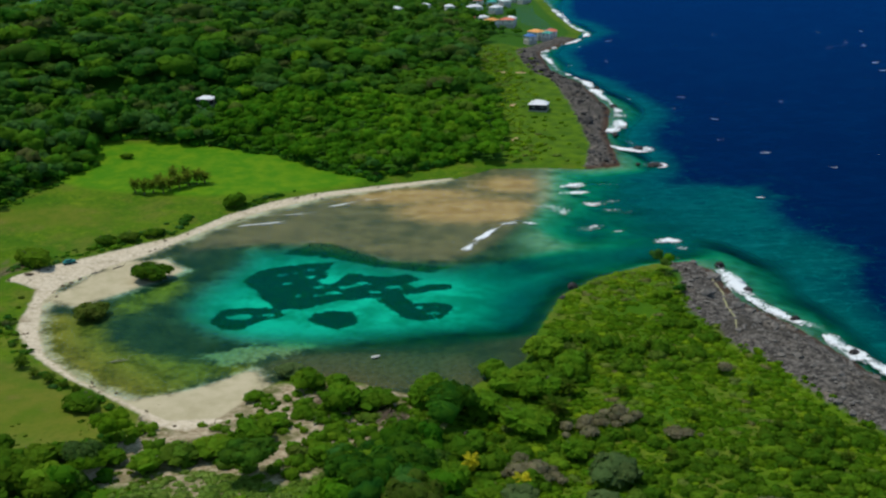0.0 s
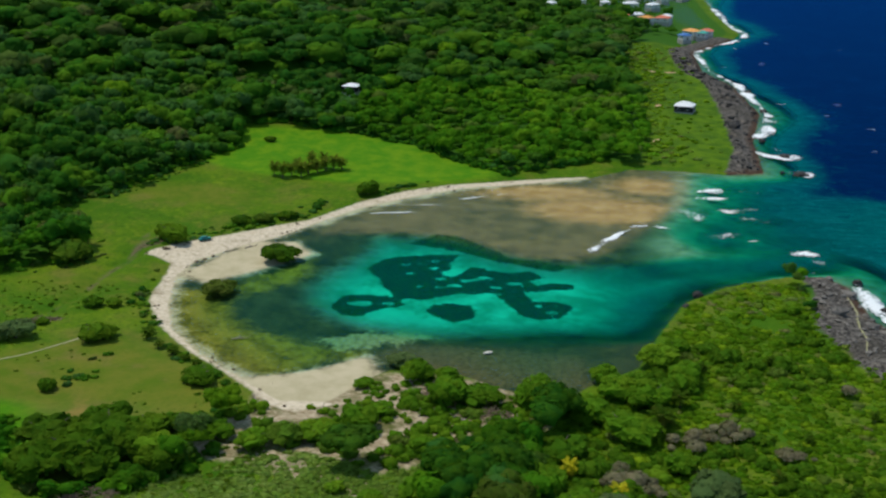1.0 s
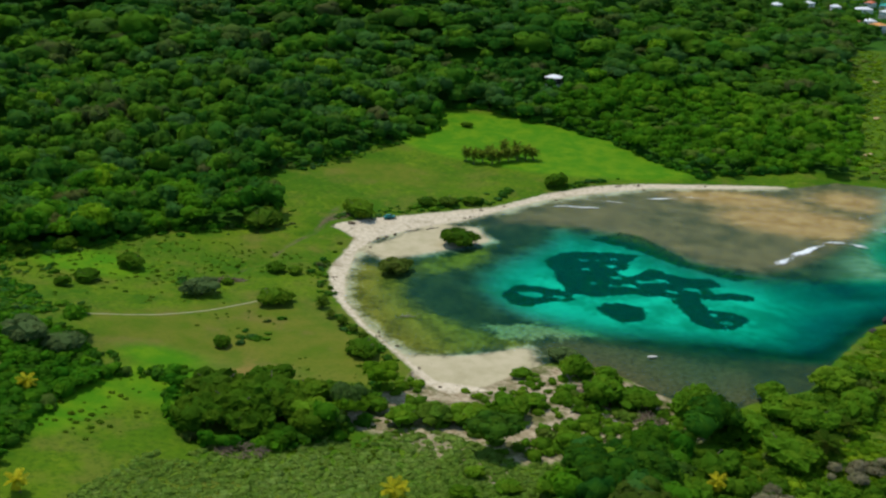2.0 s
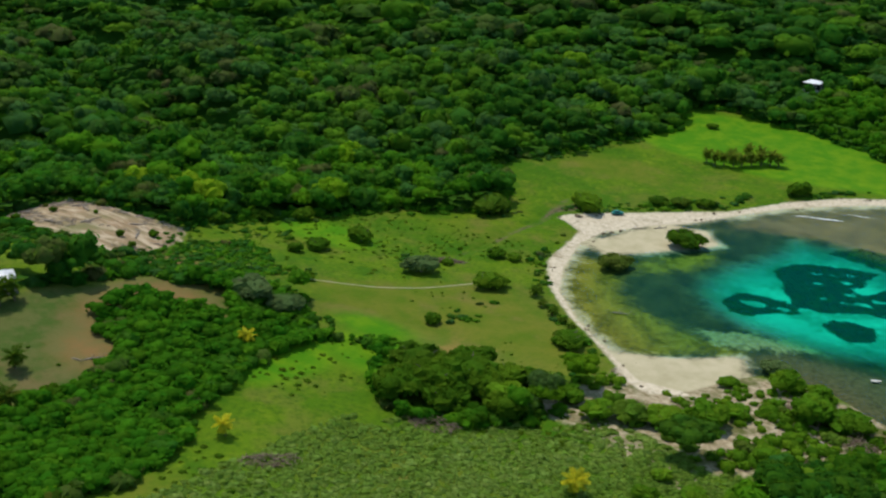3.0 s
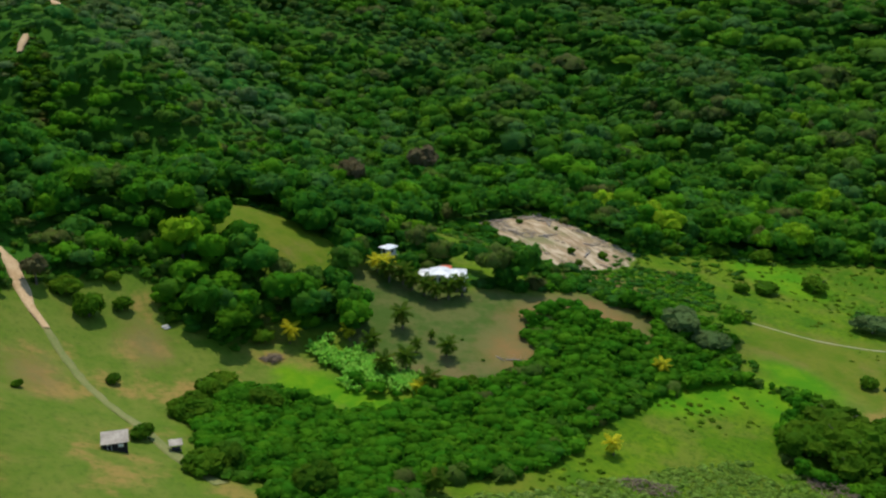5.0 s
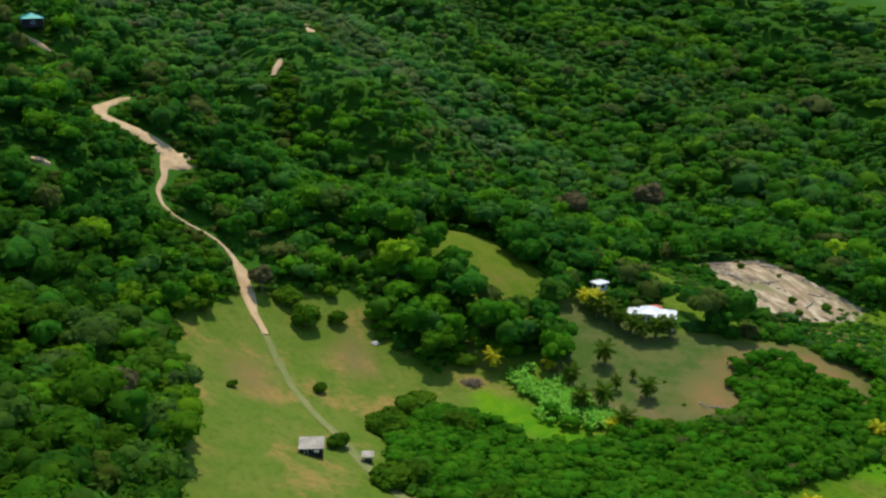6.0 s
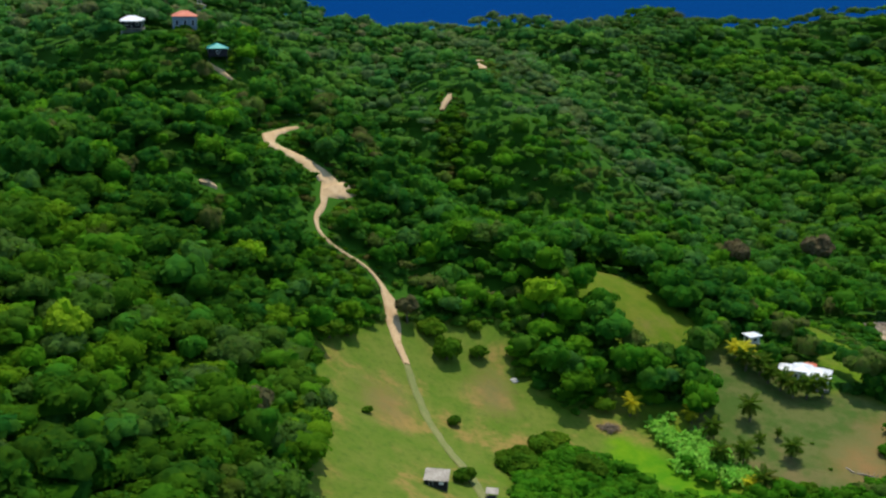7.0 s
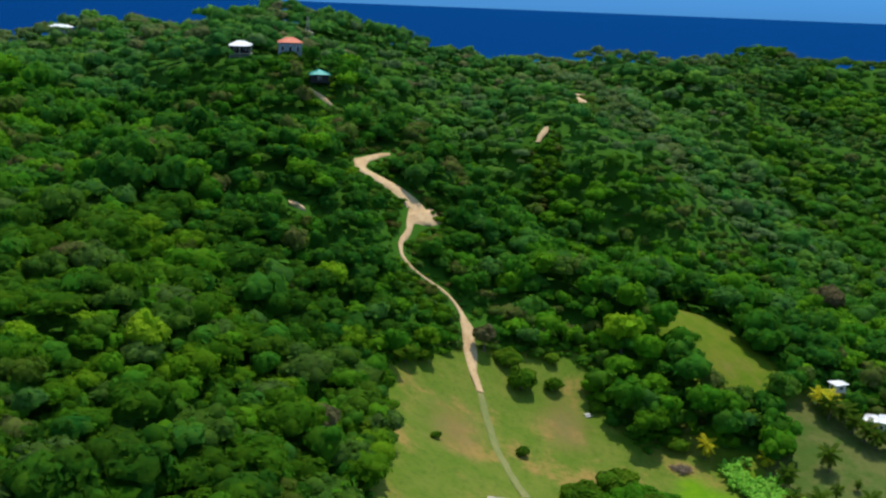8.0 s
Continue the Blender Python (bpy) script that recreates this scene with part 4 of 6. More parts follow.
plant("thicket", SHRUB_SHAPES, x[keep], y[keep], 1.7, LEAF_THICKET, "low dense green thicket between the fields", "thicket", 0.3, 0.75, 0.0, 0.3, False, uneven=0.3, swell=2.5, vary=0.1)
x, y = scatter(rng, -690, 40, -230, 620, 6.3)
bearing = np.degrees(np.arctan2(-(x - 30), y - 20))
keep = wooded(x, y) & (band(x, y) >= 400) & (band(x, y) < np.where(bearing > 55, 700, 580)) & (bearing < 112)
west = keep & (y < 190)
plant("far_woods", FAR_SHAPES, x[west], y[west], 4.4, LEAF_HAZED, "woods covering the western ridge, with haze tinted into the leaves", "woods", 0.5, 0.9, 0.0, 0.32, uneven=0.25, swell=6.0)
keep &= y >= 190
east = keep & (y > 455) & (x > -105 + 22 * fbm(x, y, 60, 33))
plant("far_woods", FAR_SHAPES, x[east], y[east], 3.9, LEAF_COAST, "bright green low woods behind the headland coast", "woods", 0.3, 0.85, 0.1, 0.34, uneven=0.25, swell=4.0)
keep &= ~east
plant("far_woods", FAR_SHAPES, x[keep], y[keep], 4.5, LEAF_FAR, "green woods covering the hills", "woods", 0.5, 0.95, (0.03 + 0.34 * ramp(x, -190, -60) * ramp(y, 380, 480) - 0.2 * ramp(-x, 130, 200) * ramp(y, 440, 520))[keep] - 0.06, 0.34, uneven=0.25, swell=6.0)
x, y = scatter(rng, -960, 40, -230, 960, 10.2)
bearing = np.degrees(np.arctan2(-(x - 30), y - 20))
keep = wooded(x, y) & (band(x, y) >= np.where(bearing > 55, 700, 580)) & (band(x, y) < np.where(bearing < 20, 900, 800)) & (bearing < 112)
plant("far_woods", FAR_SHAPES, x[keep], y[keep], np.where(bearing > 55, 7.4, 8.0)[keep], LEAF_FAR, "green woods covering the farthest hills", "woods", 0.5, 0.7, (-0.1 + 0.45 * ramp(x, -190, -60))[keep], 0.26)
x, y = scatter(rng, -260, 70, 820, 1300, 11.0)
keep = (inside(SHORE, x, y) > 9) & (band(x, y) >= 850) & (x > -150) & (np.min([np.hypot(x - q[0], y - q[1]) for q in TOWN], axis=0) > 11) & ((x < 45) | (rng.uniform(0, 1, len(x)) < 0.35)) & (inside(CLEAR["coast_grass"], x, y) < 0)
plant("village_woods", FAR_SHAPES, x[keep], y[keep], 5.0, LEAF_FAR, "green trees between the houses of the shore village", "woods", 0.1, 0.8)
x, y = scatter(rng, -80, 10, 196, 252, 3.2)
keep = (inside(CLEAR["shorewood"], x, y) > 0) & (inside(SHORE, x, y) > 3) & (fbm(x, y, 16, 65) + rng.uniform(-0.3, 0.3, len(x)) > 0.02) & (inside(BEACH_SOUTH, x, y) < -1)
plant("shore_shrubs", SHRUB_SHAPES, x[keep], y[keep], 1.8, LEAF_SHORE, "green shrubs and saplings behind the lagoon's south shore", "shrubs", 0.0, 0.9, 0.0, 0.35)
x, y = scatter(rng, -520, -185, -30, 130, 2.3)
near_track = np.min([path_gap(p, x, y) for p in (ROAD, BEND, *SCARS)], axis=0)
keep = (near_track > 1.0) & (near_track < 30) & (x < -188) & ~wooded(x, y) & (union(list(CLEAR.values()), x, y) < 1)
plant("roadside_scrub", SHRUB_SHAPES, x[keep], y[keep], 1.3 + 1.5 * ramp(near_track[keep], 1, 5), LEAF_NEAR, "low green scrub along the hill road", "scrub", 0.0, 0.85, 0.05, 0.35)
x, y = scatter(rng, -10, 110, 140, 335, 2.3)
keep = (inside(SCRUB, x, y) > -1) & (inside(SHORE, x, y) > 3) & (np.maximum(inside(ROCKS_POINT, x, y), 0) < 4 * rng.uniform(0, 1, len(x)) ** 2)
keep &= fbm(x, y, 14, 81) + rng.uniform(-0.2, 0.2, len(x)) > -0.42
plant("scrub", SHRUB_SHAPES, x[keep], y[keep], 1.45, LEAF_SCRUB, "low bright green coastal scrub on the point", "scrub", -0.1, 0.5, -0.05, 0.55, vary=0.18)
x, y = scatter(rng, -5, 100, 140, 330, 4.6)
keep = (inside(SCRUB, x, y) > 1) & (inside(SHORE, x, y) > 4) & (inside(ROCKS_POINT, x, y) < -2) & (fbm(x, y, 26, 89, 3) + 0.25 * ramp(-x - 0.5 * y, -190, -110) > 0.1)
plant("scrub", NEAR_SHAPES, x[keep], y[keep], 2.3, LEAF_SHORE, "taller darker green bushes in the coastal scrub", "scrub", 0.0, 0.7, -0.1, 0.4, vary=0.2)
x, y = scatter(rng, 0, 100, 150, 320, 2.6)
patch = np.max([1 - np.hypot((x - a) / p, (y - b) / q) for a, b, p, q in ((30, 218, 5, 4), (37, 224, 7, 4), (17, 201, 5, 4), (22, 196, 4, 3), (53, 217, 4, 2.5), (68, 249, 4, 2.5))], axis=0)
keep = (inside(SCRUB, x, y) > 2) & (patch + 0.5 * value_noise(x, y, 5, 85) > 0) & (rng.uniform(0, 1, len(x)) < 0.7)
plant("grey_scrub", BARE_SHAPES, x[keep], y[keep], 2.0, LEAF_BARE, "patches of grey leafless shrubs among the scrub", "scrub", 0.5, 0.8, 0.1, 0.3, False)
x, y = scatter(rng, -105, -10, 95, 215, 1.45)
keep = (inside(CLEAR["near"], x, y) > 0.3) & (union([BEACH, BEACH_SOUTH], x, y) < -2) & (inside(CLEAR["shorewood"], x, y) < 0) & (ramp(0.9 * (x + 106) + 172 + 22 * fbm(x, y, 18, 61) - y, -12, 22) + 0.5 * fbm(x, y, 9, 63) > rng.uniform(0.1, 0.95, len(x)))
plant("meadow_weeds", FIELD_SHAPES, x[keep], y[keep], 0.95, LEAF_WEED, "rank pale green weeds covering the near meadow", "weeds", -0.06, 0.5, 0.1, 0.4, False, vary=0.1)
x, y = scatter(rng, -220, -10, 85, 300, 2.6)
rank = np.maximum(inside(CLEAR["near"], x, y), 0.5 * inside(CLEAR["plain"], x, y))
keep = (rank > 0.5) & (inside(SHORE, x, y) > 3) & (union([BEACH, BEACH_SOUTH, SPIT], x, y) < -2) & (fbm(x, y, 22, 61) + rng.uniform(-0.3, 0.3, len(x)) > 0.22) & (path_gap(PATH, x, y) > 1)
plant("meadow_weeds", FIELD_SHAPES, x[keep], y[keep], 0.62, LEAF_TUSSOCK, "scattered green tussocks in the meadow grass", "weeds", -0.1, 0.45, 0.0, 0.5, False, vary=0.2)
x, y = scatter(rng, -220, -50, 170, 440, 3.0)
edge = inside(CLEAR["plain"], x, y)
beds = np.max([7 - np.hypot((x + 148) * 0.6, y - 262), 5 - np.hypot(x + 168, (y - 226) * 0.5), 8 - np.hypot((x + 196) * 0.6, (y - 240) * 0.6), 5 - path_gap([(-150, 325, 0), (-128, 352, 0), (-108, 376, 0), (-90, 398, 0)], x, y) * 1.4, 6 - np.hypot(x + 118, (y - 240) * 0.5), 6 - edge, 3.2 - np.abs(union([BEACH, SPIT], x, y) + 3.4)], axis=0)
keep = (edge > 0) & (beds > 0) & (union([BEACH, BEACH_SOUTH, SPIT], x, y) < -1) & (inside(SHORE, x, y) > 3) & (fbm(x, y, 11, 67) + rng.uniform(-0.25, 0.25, len(x)) > 0.06) & (path_gap(PATH, x, y) > 1.5)
plant("low_brush", SHRUB_SHAPES, x[keep], y[keep], 1.5, LEAF_FAR, "low grey-green brush along ditches and field edges", "brush", 0.0, 0.6, 0.1, 0.4)
x, y = scatter(rng, -260, -165, 170, 235, 2.2)
keep = (inside(CLEAR["saddle"], x, y) > 0) & (inside(CLEAR["plot"], x, y) < -0.5) & (inside(CLEAR["lawn"], x, y) < -1) & (np.hypot(x + 195, y - 147) > 12)
plant("low_brush", SHRUB_SHAPES, x[keep], y[keep], 1.5, LEAF_WOOD, "low green brush between the cleared plot and the knoll", "brush", 0.0, 0.5, 0.15, 0.35)
x, y = scatter(rng, 10, 80, 470, 820, 5.0)
keep = (inside(CLEAR["coast_grass"], x, y) > 1) & (x < 62 + 10 * rng.uniform(-1, 1, len(x))) & (rng.uniform(0, 1, len(x)) < 0.3 + 0.6 * (x < 45)) & (np.hypot(x - 53, y - 580) > 12)
plant("coast_shrubs", SHRUB_SHAPES, x[keep], y[keep], 1.8, LEAF_SCRUB, "scattered low shrubs on the grassy coast", "shrubs", 0.0, 0.6, 0.05)


# ------------------------------------------------------------------ tracks
def ribbon(name, rows, mat, label, lift=0.12, rag=0.5):
    """A worn strip that lies on the ground, with ragged edges."""
    pts = []
    for (x0, y0, w0), (x1, y1, w1) in zip(rows, rows[1:]):
        k = max(2, int(math.hypot(x1 - x0, y1 - y0) / 1.2))
        for a in range(k):
            t = a / k
            pts.append((x0 + (x1 - x0) * t, y0 + (y1 - y0) * t, w0 + (w1 - w0) * t))
    pts.append(rows[-1])
    p = np.array(pts)
    for _ in range(3):
        p[1:-1, :2] = (p[:-2, :2] + 2 * p[1:-1, :2] + p[2:, :2]) / 4
    d = np.gradient(p[:, :2], axis=0)
    d /= np.linalg.norm(d, axis=1)[:, None]
    side = np.stack([-d[:, 1], d[:, 0]], 1)
    cols = []
    for k, u in enumerate((-0.55, -0.48, -0.2, 0.2, 0.48, 0.55)):
        w = p[:, 2] * u * (1 + rag * value_noise(p[:, 0] + k * 40, p[:, 1], 3.0, 71))
        q = p[:, :2] + side * w[:, None]
        z = ground_height(q[:, 0], q[:, 1]) + (-0.4 if k in (0, 5) else lift)
        cols.append(np.stack([q[:, 0], q[:, 1], z], 1))
    v = np.stack(cols, 1)
    n = len(p)
    i = np.arange(n * 6).reshape(n, 6)
    f = np.stack([i[:-1, :-1], i[:-1, 1:], i[1:, 1:], i[1:, :-1]], -1).reshape(-1, 4)
    ob = new(name, mesh_from(name, v.reshape(-1, 3), f, mat))
    return tagged(ob, label, "track", kind="structure")


ribbon("road_turf", ROAD[:5], TURF_TRACK, "faint worn wheel track across the pasture")
ribbon("road_dirt", ROAD[4:] + BEND[1:], DIRT, "orange dirt track climbing through the trees to a wide bend", 0.35, 0.7)
ribbon("road_turnout", TURNOUT, DIRT, "pale bare earth pad on the outside of the bend", 0.4, 0.7)
ribbon("path", PATH, PALE_TRACK, "thin pale footpath across the green plain", 0.1)
for row in SCARS:
    ribbon("road_scar", row, DIRT, "bare pale earth patch beside the hill road", 0.7, 2.2)
for px, py, pw, pl in PITS:
    ribbon("bare_patch", [(px - pw / 2, py - pl / 2, 1.2), (px, py, 2.6), (px + pw / 2, py + pl / 2, 1.2)], DIRT, "bare pale earth in the coastal meadow", 0.3, 1.5)


# ------------------------------------------------------------------ parts and plants as things
def part(name, me, parent, label=""):
    ob = new(name, me)
    ob.parent = parent
    if label:
        ob["label"] = label
    return ob


def tube(points, radii, sides=7):
    """Corners and quads of a tapered tube along points."""
    v, f = [], []
    pts = [Vector(p) for p in points]
    for k, p in enumerate(pts):
        d = (pts[min(k + 1, len(pts) - 1)] - pts[max(k - 1, 0)]).normalized()
        a = d.orthogonal().normalized()
        b = d.cross(a)
        for s in range(sides):
            t = 2 * math.pi * s / sides
            v.append(p + (a * math.cos(t) + b * math.sin(t)) * radii[k])
    for k in range(len(pts) - 1):
        for s in range(sides):
            f.append((k * sides + s, k * sides + (s + 1) % sides, (k + 1) * sides + (s + 1) % sides, (k + 1) * sides + s))
    return [tuple(q) for q in v], f


def merge(pieces):
    v, f, n = [], [], 0
    for pv, pf in pieces:
        v += list(pv)
        f += [tuple(i + n for i in q) for q in pf]
        n += len(pv)
    return v, f


def trunk_mesh(rng, high, thick, limbs):
    pieces = []
    lean = rng.uniform(-0.12, 0.12, 2)
    top = (lean[0] * high, lean[1] * high, high)
    pieces.append(tube([(0, 0, -0.3), (lean[0] * high * 0.3, lean[1] * high * 0.2, high * 0.4), top], [thick * 1.3, thick, thick * 0.6]))
    for k in range(limbs):
        a = k * 2.1 + rng.uniform(0, 1)
        s = high * rng.uniform(0.35, 0.8)
        base = (lean[0] * s, lean[1] * s, s)
        pieces.append(tube([base, (base[0] + math.cos(a) * 0.25, base[1] + math.sin(a) * 0.25, s + 0.18), (base[0] + math.cos(a) * 0.55, base[1] + math.sin(a) * 0.55, s + 0.42)], [thick * 0.5, thick * 0.36, thick * 0.14], 5))
    return merge(pieces)


def make_tree(name, seed, mat, label, group, lobes=13, tufts=150, flat=0.62, foot=0.28):
    r = np.random.default_rng(seed)
    root = new(name)
    v, f = trunk_mesh(r, foot + 0.45, 0.06, 5)
    part("trunk", mesh_from("trunk", v, f, BARK), root)
    v, f = crown_shape(r, lobes, 2, tufts, flat, 0.10, 0.66)
    v = v + np.array([0, 0, foot])
    part("crown", mesh_from("crown", v, f, mat, {"tint": np.full(len(v), r.uniform(0, 0.3)), "loose": np.ones(len(v))}, False), root)
    return tagged(root, label, "bush" if name == "bush" else "tree", group)


def place(protos, rows, tall=1.0):
    """Copies of the given things at x, y with radius r; each turned and stretched a little."""
    used = {}
    jobs = []
    for k, (x, y, r) in enumerate(rows):
        p = protos[k % len(protos)]
        s = (r * rng.uniform(0.82, 1.22), r * rng.uniform(0.82, 1.1), r * tall * rng.uniform(0.75, 1.15))
        z = float(ground_height(x, y))
        jobs.append((p, Matrix.Translation((x, y, z)) @ pose(0, 0, 0, 0, 0, rng.uniform(0, 360)) @ Matrix.Diagonal((*s, 1))))
    for p, m in jobs:
        if p in used:
            copy_thing(p, m)
        else:
            used[p] = m
    for p, m in used.items():
        p.matrix_basis = m
    for p in protos:
        if p not in used:
            for o in (*p.children_recursive, p):
                bpy.data.objects.remove(o)


TREES_PLAIN = [(-161, 318, 7.9), (-205, 282, 6.3), (-135, 341, 6.5), (-136, 281, 4.2), (-124, 258, 6.1), (-181, 239, 3.4), (-179, 247, 4.5), (-176, 264, 4.9), (-162, 221, 2.8), (-122, 226, 3.0), (-88, 238, 5.2), (-111, 368, 4.5), (-118, 364, 4.2), (-81, 410, 6.0), (-140, 473, 3.3), (-104, 374, 4.0), (-130, 282, 2.6), (-144, 266, 2.1), (-190, 300, 5.0), (-203, 268, 4.5), (-215, 240, 5.5), (-212, 258, 4.8)]
TREES_GREY = [(-146, 255, 5.6), (-157, 195, 6.6), (-149, 198, 5.8), (-40, 256, 4.0), (34, 196, 6.0), (62, 176, 7.0), (30, 184, 5.0), (14, 186, 5.0)]
MANGROVES = [(-94, 331, 8.3), (-104, 299, 6.3)]
TREES_CLUMP = [(-103, 184, 7.4), (-97, 191, 8.6), (-94, 200, 8.4), (-80, 193, 6.0), (-88, 208, 6.4), (-106, 197, 7.4), (-99, 208, 7.0), (-84, 212, 4.1), (-92, 187, 6.5), (-88, 198, 6.5)]
TREES_BELT = [(-72, 210, 3.6), (-64, 207, 4.8), (-58, 210, 4.5), (-51, 213, 5.2), (-43, 218, 5.9), (-39, 226, 4.0), (-47, 242, 3.2), (-34, 246, 5.0), (-27, 248, 4.3), (-25, 233, 6.4), (-17, 235, 6.1), (-4, 237, 7.0), (-27, 210, 4.6), (-42, 190, 2.6), (-34, 187, 3.0), (-41, 180, 3.0)]
TREES_SOUTH = [(26, 264, 6.0), (16, 243, 7.0), (31, 272, 4.6), (9, 230, 6.7), (-12, 208, 5.2), (2, 211, 6.9), (-74, 211, 3.6), (-82, 196, 6.6), (-18, 199, 7.2), (-6, 199, 7.2), (18, 222, 7.2), (32, 252, 5.8), (12, 253, 4.3), (22, 239, 6.2), (0, 196, 5.9), (-24, 190, 5.0), (-14, 184, 6.0), (8, 188, 5.5), (28, 208, 4.5)]
TREES_PASTURE = [(-195, 56, 4.5), (-197, 64, 2.7), (-203, 53, 4.4), (-206, 64, 2.5), (-158, 36, 1.4), (-167, 55, 2.0), (-189, 32, 4.0), (-175, 19, 3.8), (-138, 54, 2.5), (-124, 61, 4.4), (-151, 66, 4.7), (-163, 74, 4.4), (-126, 66, 4.6), (-113, 77, 4.5), (-149, 128, 2.5), (-184, 117, 3.1), (-183, 92, 3.3), (-166, 77, 4.6), (-153, 82, 5.0), (-184, 28, 4.5), (-160, 20, 4.5), (-140, 21, 4.8), (-118, 20, 5.0)]
ROUND = [make_tree("tree", 11 + k, LEAF_TREE, "round dark green broadleaf tree standing on the grassy plain", "trees on the plain", 15, 330, 0.55, 0.12) for k in range(4)]
place(ROUND, TREES_PLAIN, 0.95)
place([make_tree("sparse_tree", 21 + k, LEAF_GREY, "sparse grey-green tree with thin pale foliage", "grey trees", 9, 420, 0.7, 0.2) for k in range(2)], TREES_GREY, 0.8)
place([make_tree("mangrove", 31, LEAF_TREE, "spreading dark green mangrove on the sand spit", "mangroves on the spit", 15, 330, 0.5, 0.12)], MANGROVES, 0.85)
place([make_tree("tree", 41 + k, LEAF_TREE, "broad flat-topped dark green tree in a dense clump", "trees of the clump", 15, 330, 0.55, 0.3) for k in range(3)], TREES_CLUMP, 0.95)
place([make_tree("tree", 51 + k, LEAF_SHORE, "low green shore tree beside the lagoon beach", "shore trees", 15, 330, 0.62, 0.22) for k in range(4)], TREES_BELT, 0.9)
place([make_tree("tree", 61 + k, LEAF_SHORE, "bright green leafy tree near the lagoon's edge", "trees south of the lagoon", 15, 330, 0.62, 0.2) for k in range(4)], TREES_SOUTH, 0.9)
place([make_tree("tree", 71 + k, LEAF_TREE, "dark green tree with a full crown in the pasture", "trees of the pasture", 15, 330, 0.75, 0.14) for k in range(4)], TREES_PASTURE, 1.0)

EMERGENT = [(-116, -33, 3.4), (-127, -15, 4.4), (-163, -44, 3.9), (-128, -26, 3.0), (-142, -42, 3.4), (-221, 495, 8.0), (-291, 476, 5.9), (-230, 327, 5.5), (-82, 641, 6.7), (-211, 82, 6.3), (-223, 314, 5.9), (-226, 247, 7.5), (-237, 247, 8.0), (-250, 240, 7.5), (-202, 281, 6.8), (-300, 380, 6.0), (-316, 122, 4.0), (-190, 10, 4.5), (-260, 60, 4.5), (-230, -30, 4.5)]
RUSSET = [(-100, -4, 3.0), (-122, 7, 3.0), (-101, 13, 3.4), (-127, 15, 4.6), (-205, 47, 4.2), (-298, 166, 6.5), (-318, 204, 7.0), (-180, -5, 4.0), (-270, 130, 5.0), (-150, 0, 3.6)]
place([make_tree("tree", 141 + k, LEAF_LIME, "tall tree with a bright yellow-green crown above the forest", "bright forest trees", 15, 330, 0.45, 0.6) for k in range(3)], EMERGENT, 1.5)
place([make_tree("tree", 151 + k, LEAF_RUSSET, "forest tree with dull brownish foliage", "brownish forest trees", 12, 260, 0.5, 0.55) for k in range(2)], RUSSET, 1.4)
PLOT_BUSHES = [(-240, 186, 1.6), (-236, 196, 1.4), (-226, 203, 1.0), (-206, 195, 1.6), (-198, 192, 1.4), (-203, 204, 1.8), (-214, 180, 1.6), (-206, 180, 1.8), (-245, 200, 1.0), (-198, 177, 1.6), (-224, 180, 1.2), (-232, 177, 1.6)]
place([make_tree("bush", 131 + k, LEAF_TREE, "green regrowth bush on the bare cleared plot", "bushes on the cleared plot", 7, 60, 0.8, 0.02) for k in range(2)], PLOT_BUSHES, 1.1)
HEDGE = [(-192, 156, 1.2), (-190, 160, 0.9), (-187, 165, 1.3), (-185, 169, 0.8), (-184, 173, 1.2), (-182, 178, 1.0), (-180, 183, 1.3), (-172, 190, 1.0), (-168, 192, 1.2), (-164, 193, 0.9), (-159, 191, 1.3), (-156, 187, 1.0), (-189, 157, 0.8), (-165, 133, 0.7), (-168, 137, 0.6), (-158, 137, 0.6), (-172, 127, 0.7), (-99, 252, 1.2), (-104, 259, 1.0), (-116, 277, 1.3), (-121, 285, 1.1), (-126, 296, 1.2), (-128, 306, 1.0), (-130, 314, 1.2)]
place([make_tree("bush", 121 + k, LEAF_TREE, "small round green bush on the grassy bank", "bushes on the banks", 7, 90, 0.5, 0.02) for k in range(3)], HEDGE, 0.9)


def frond_mesh(length=1.0):
    """A palm leaf: an arched spine with drooping leaflets on both sides."""
    v, f = [], []
    n = 9
    spine = [(length * t, 0.0, 0.30 * t * length - 0.55 * t * t * length) for t in np.linspace(0.04, 1, n)]
    for k in range(n - 1):
        x0, _, z0 = spine[k]
        x1, _, z1 = spine[k + 1]
        w = 0.27 * math.sin(math.pi * (0.12 + 0.85 * k / n)) * length
        for side in (1, -1):
            b = len(v)
            v += [(x0, 0, z0), (x1 - 0.02, 0, z1), ((x0 + x1) / 2 + 0.10, side * w, (z0 + z1) / 2 - w * 0.55), (x0 + 0.05, side * w * 0.85, z0 - w * 0.5)]
            f.append((b, b + 1, b + 2, b + 3) if side > 0 else (b + 3, b + 2, b + 1, b))
    return v, f


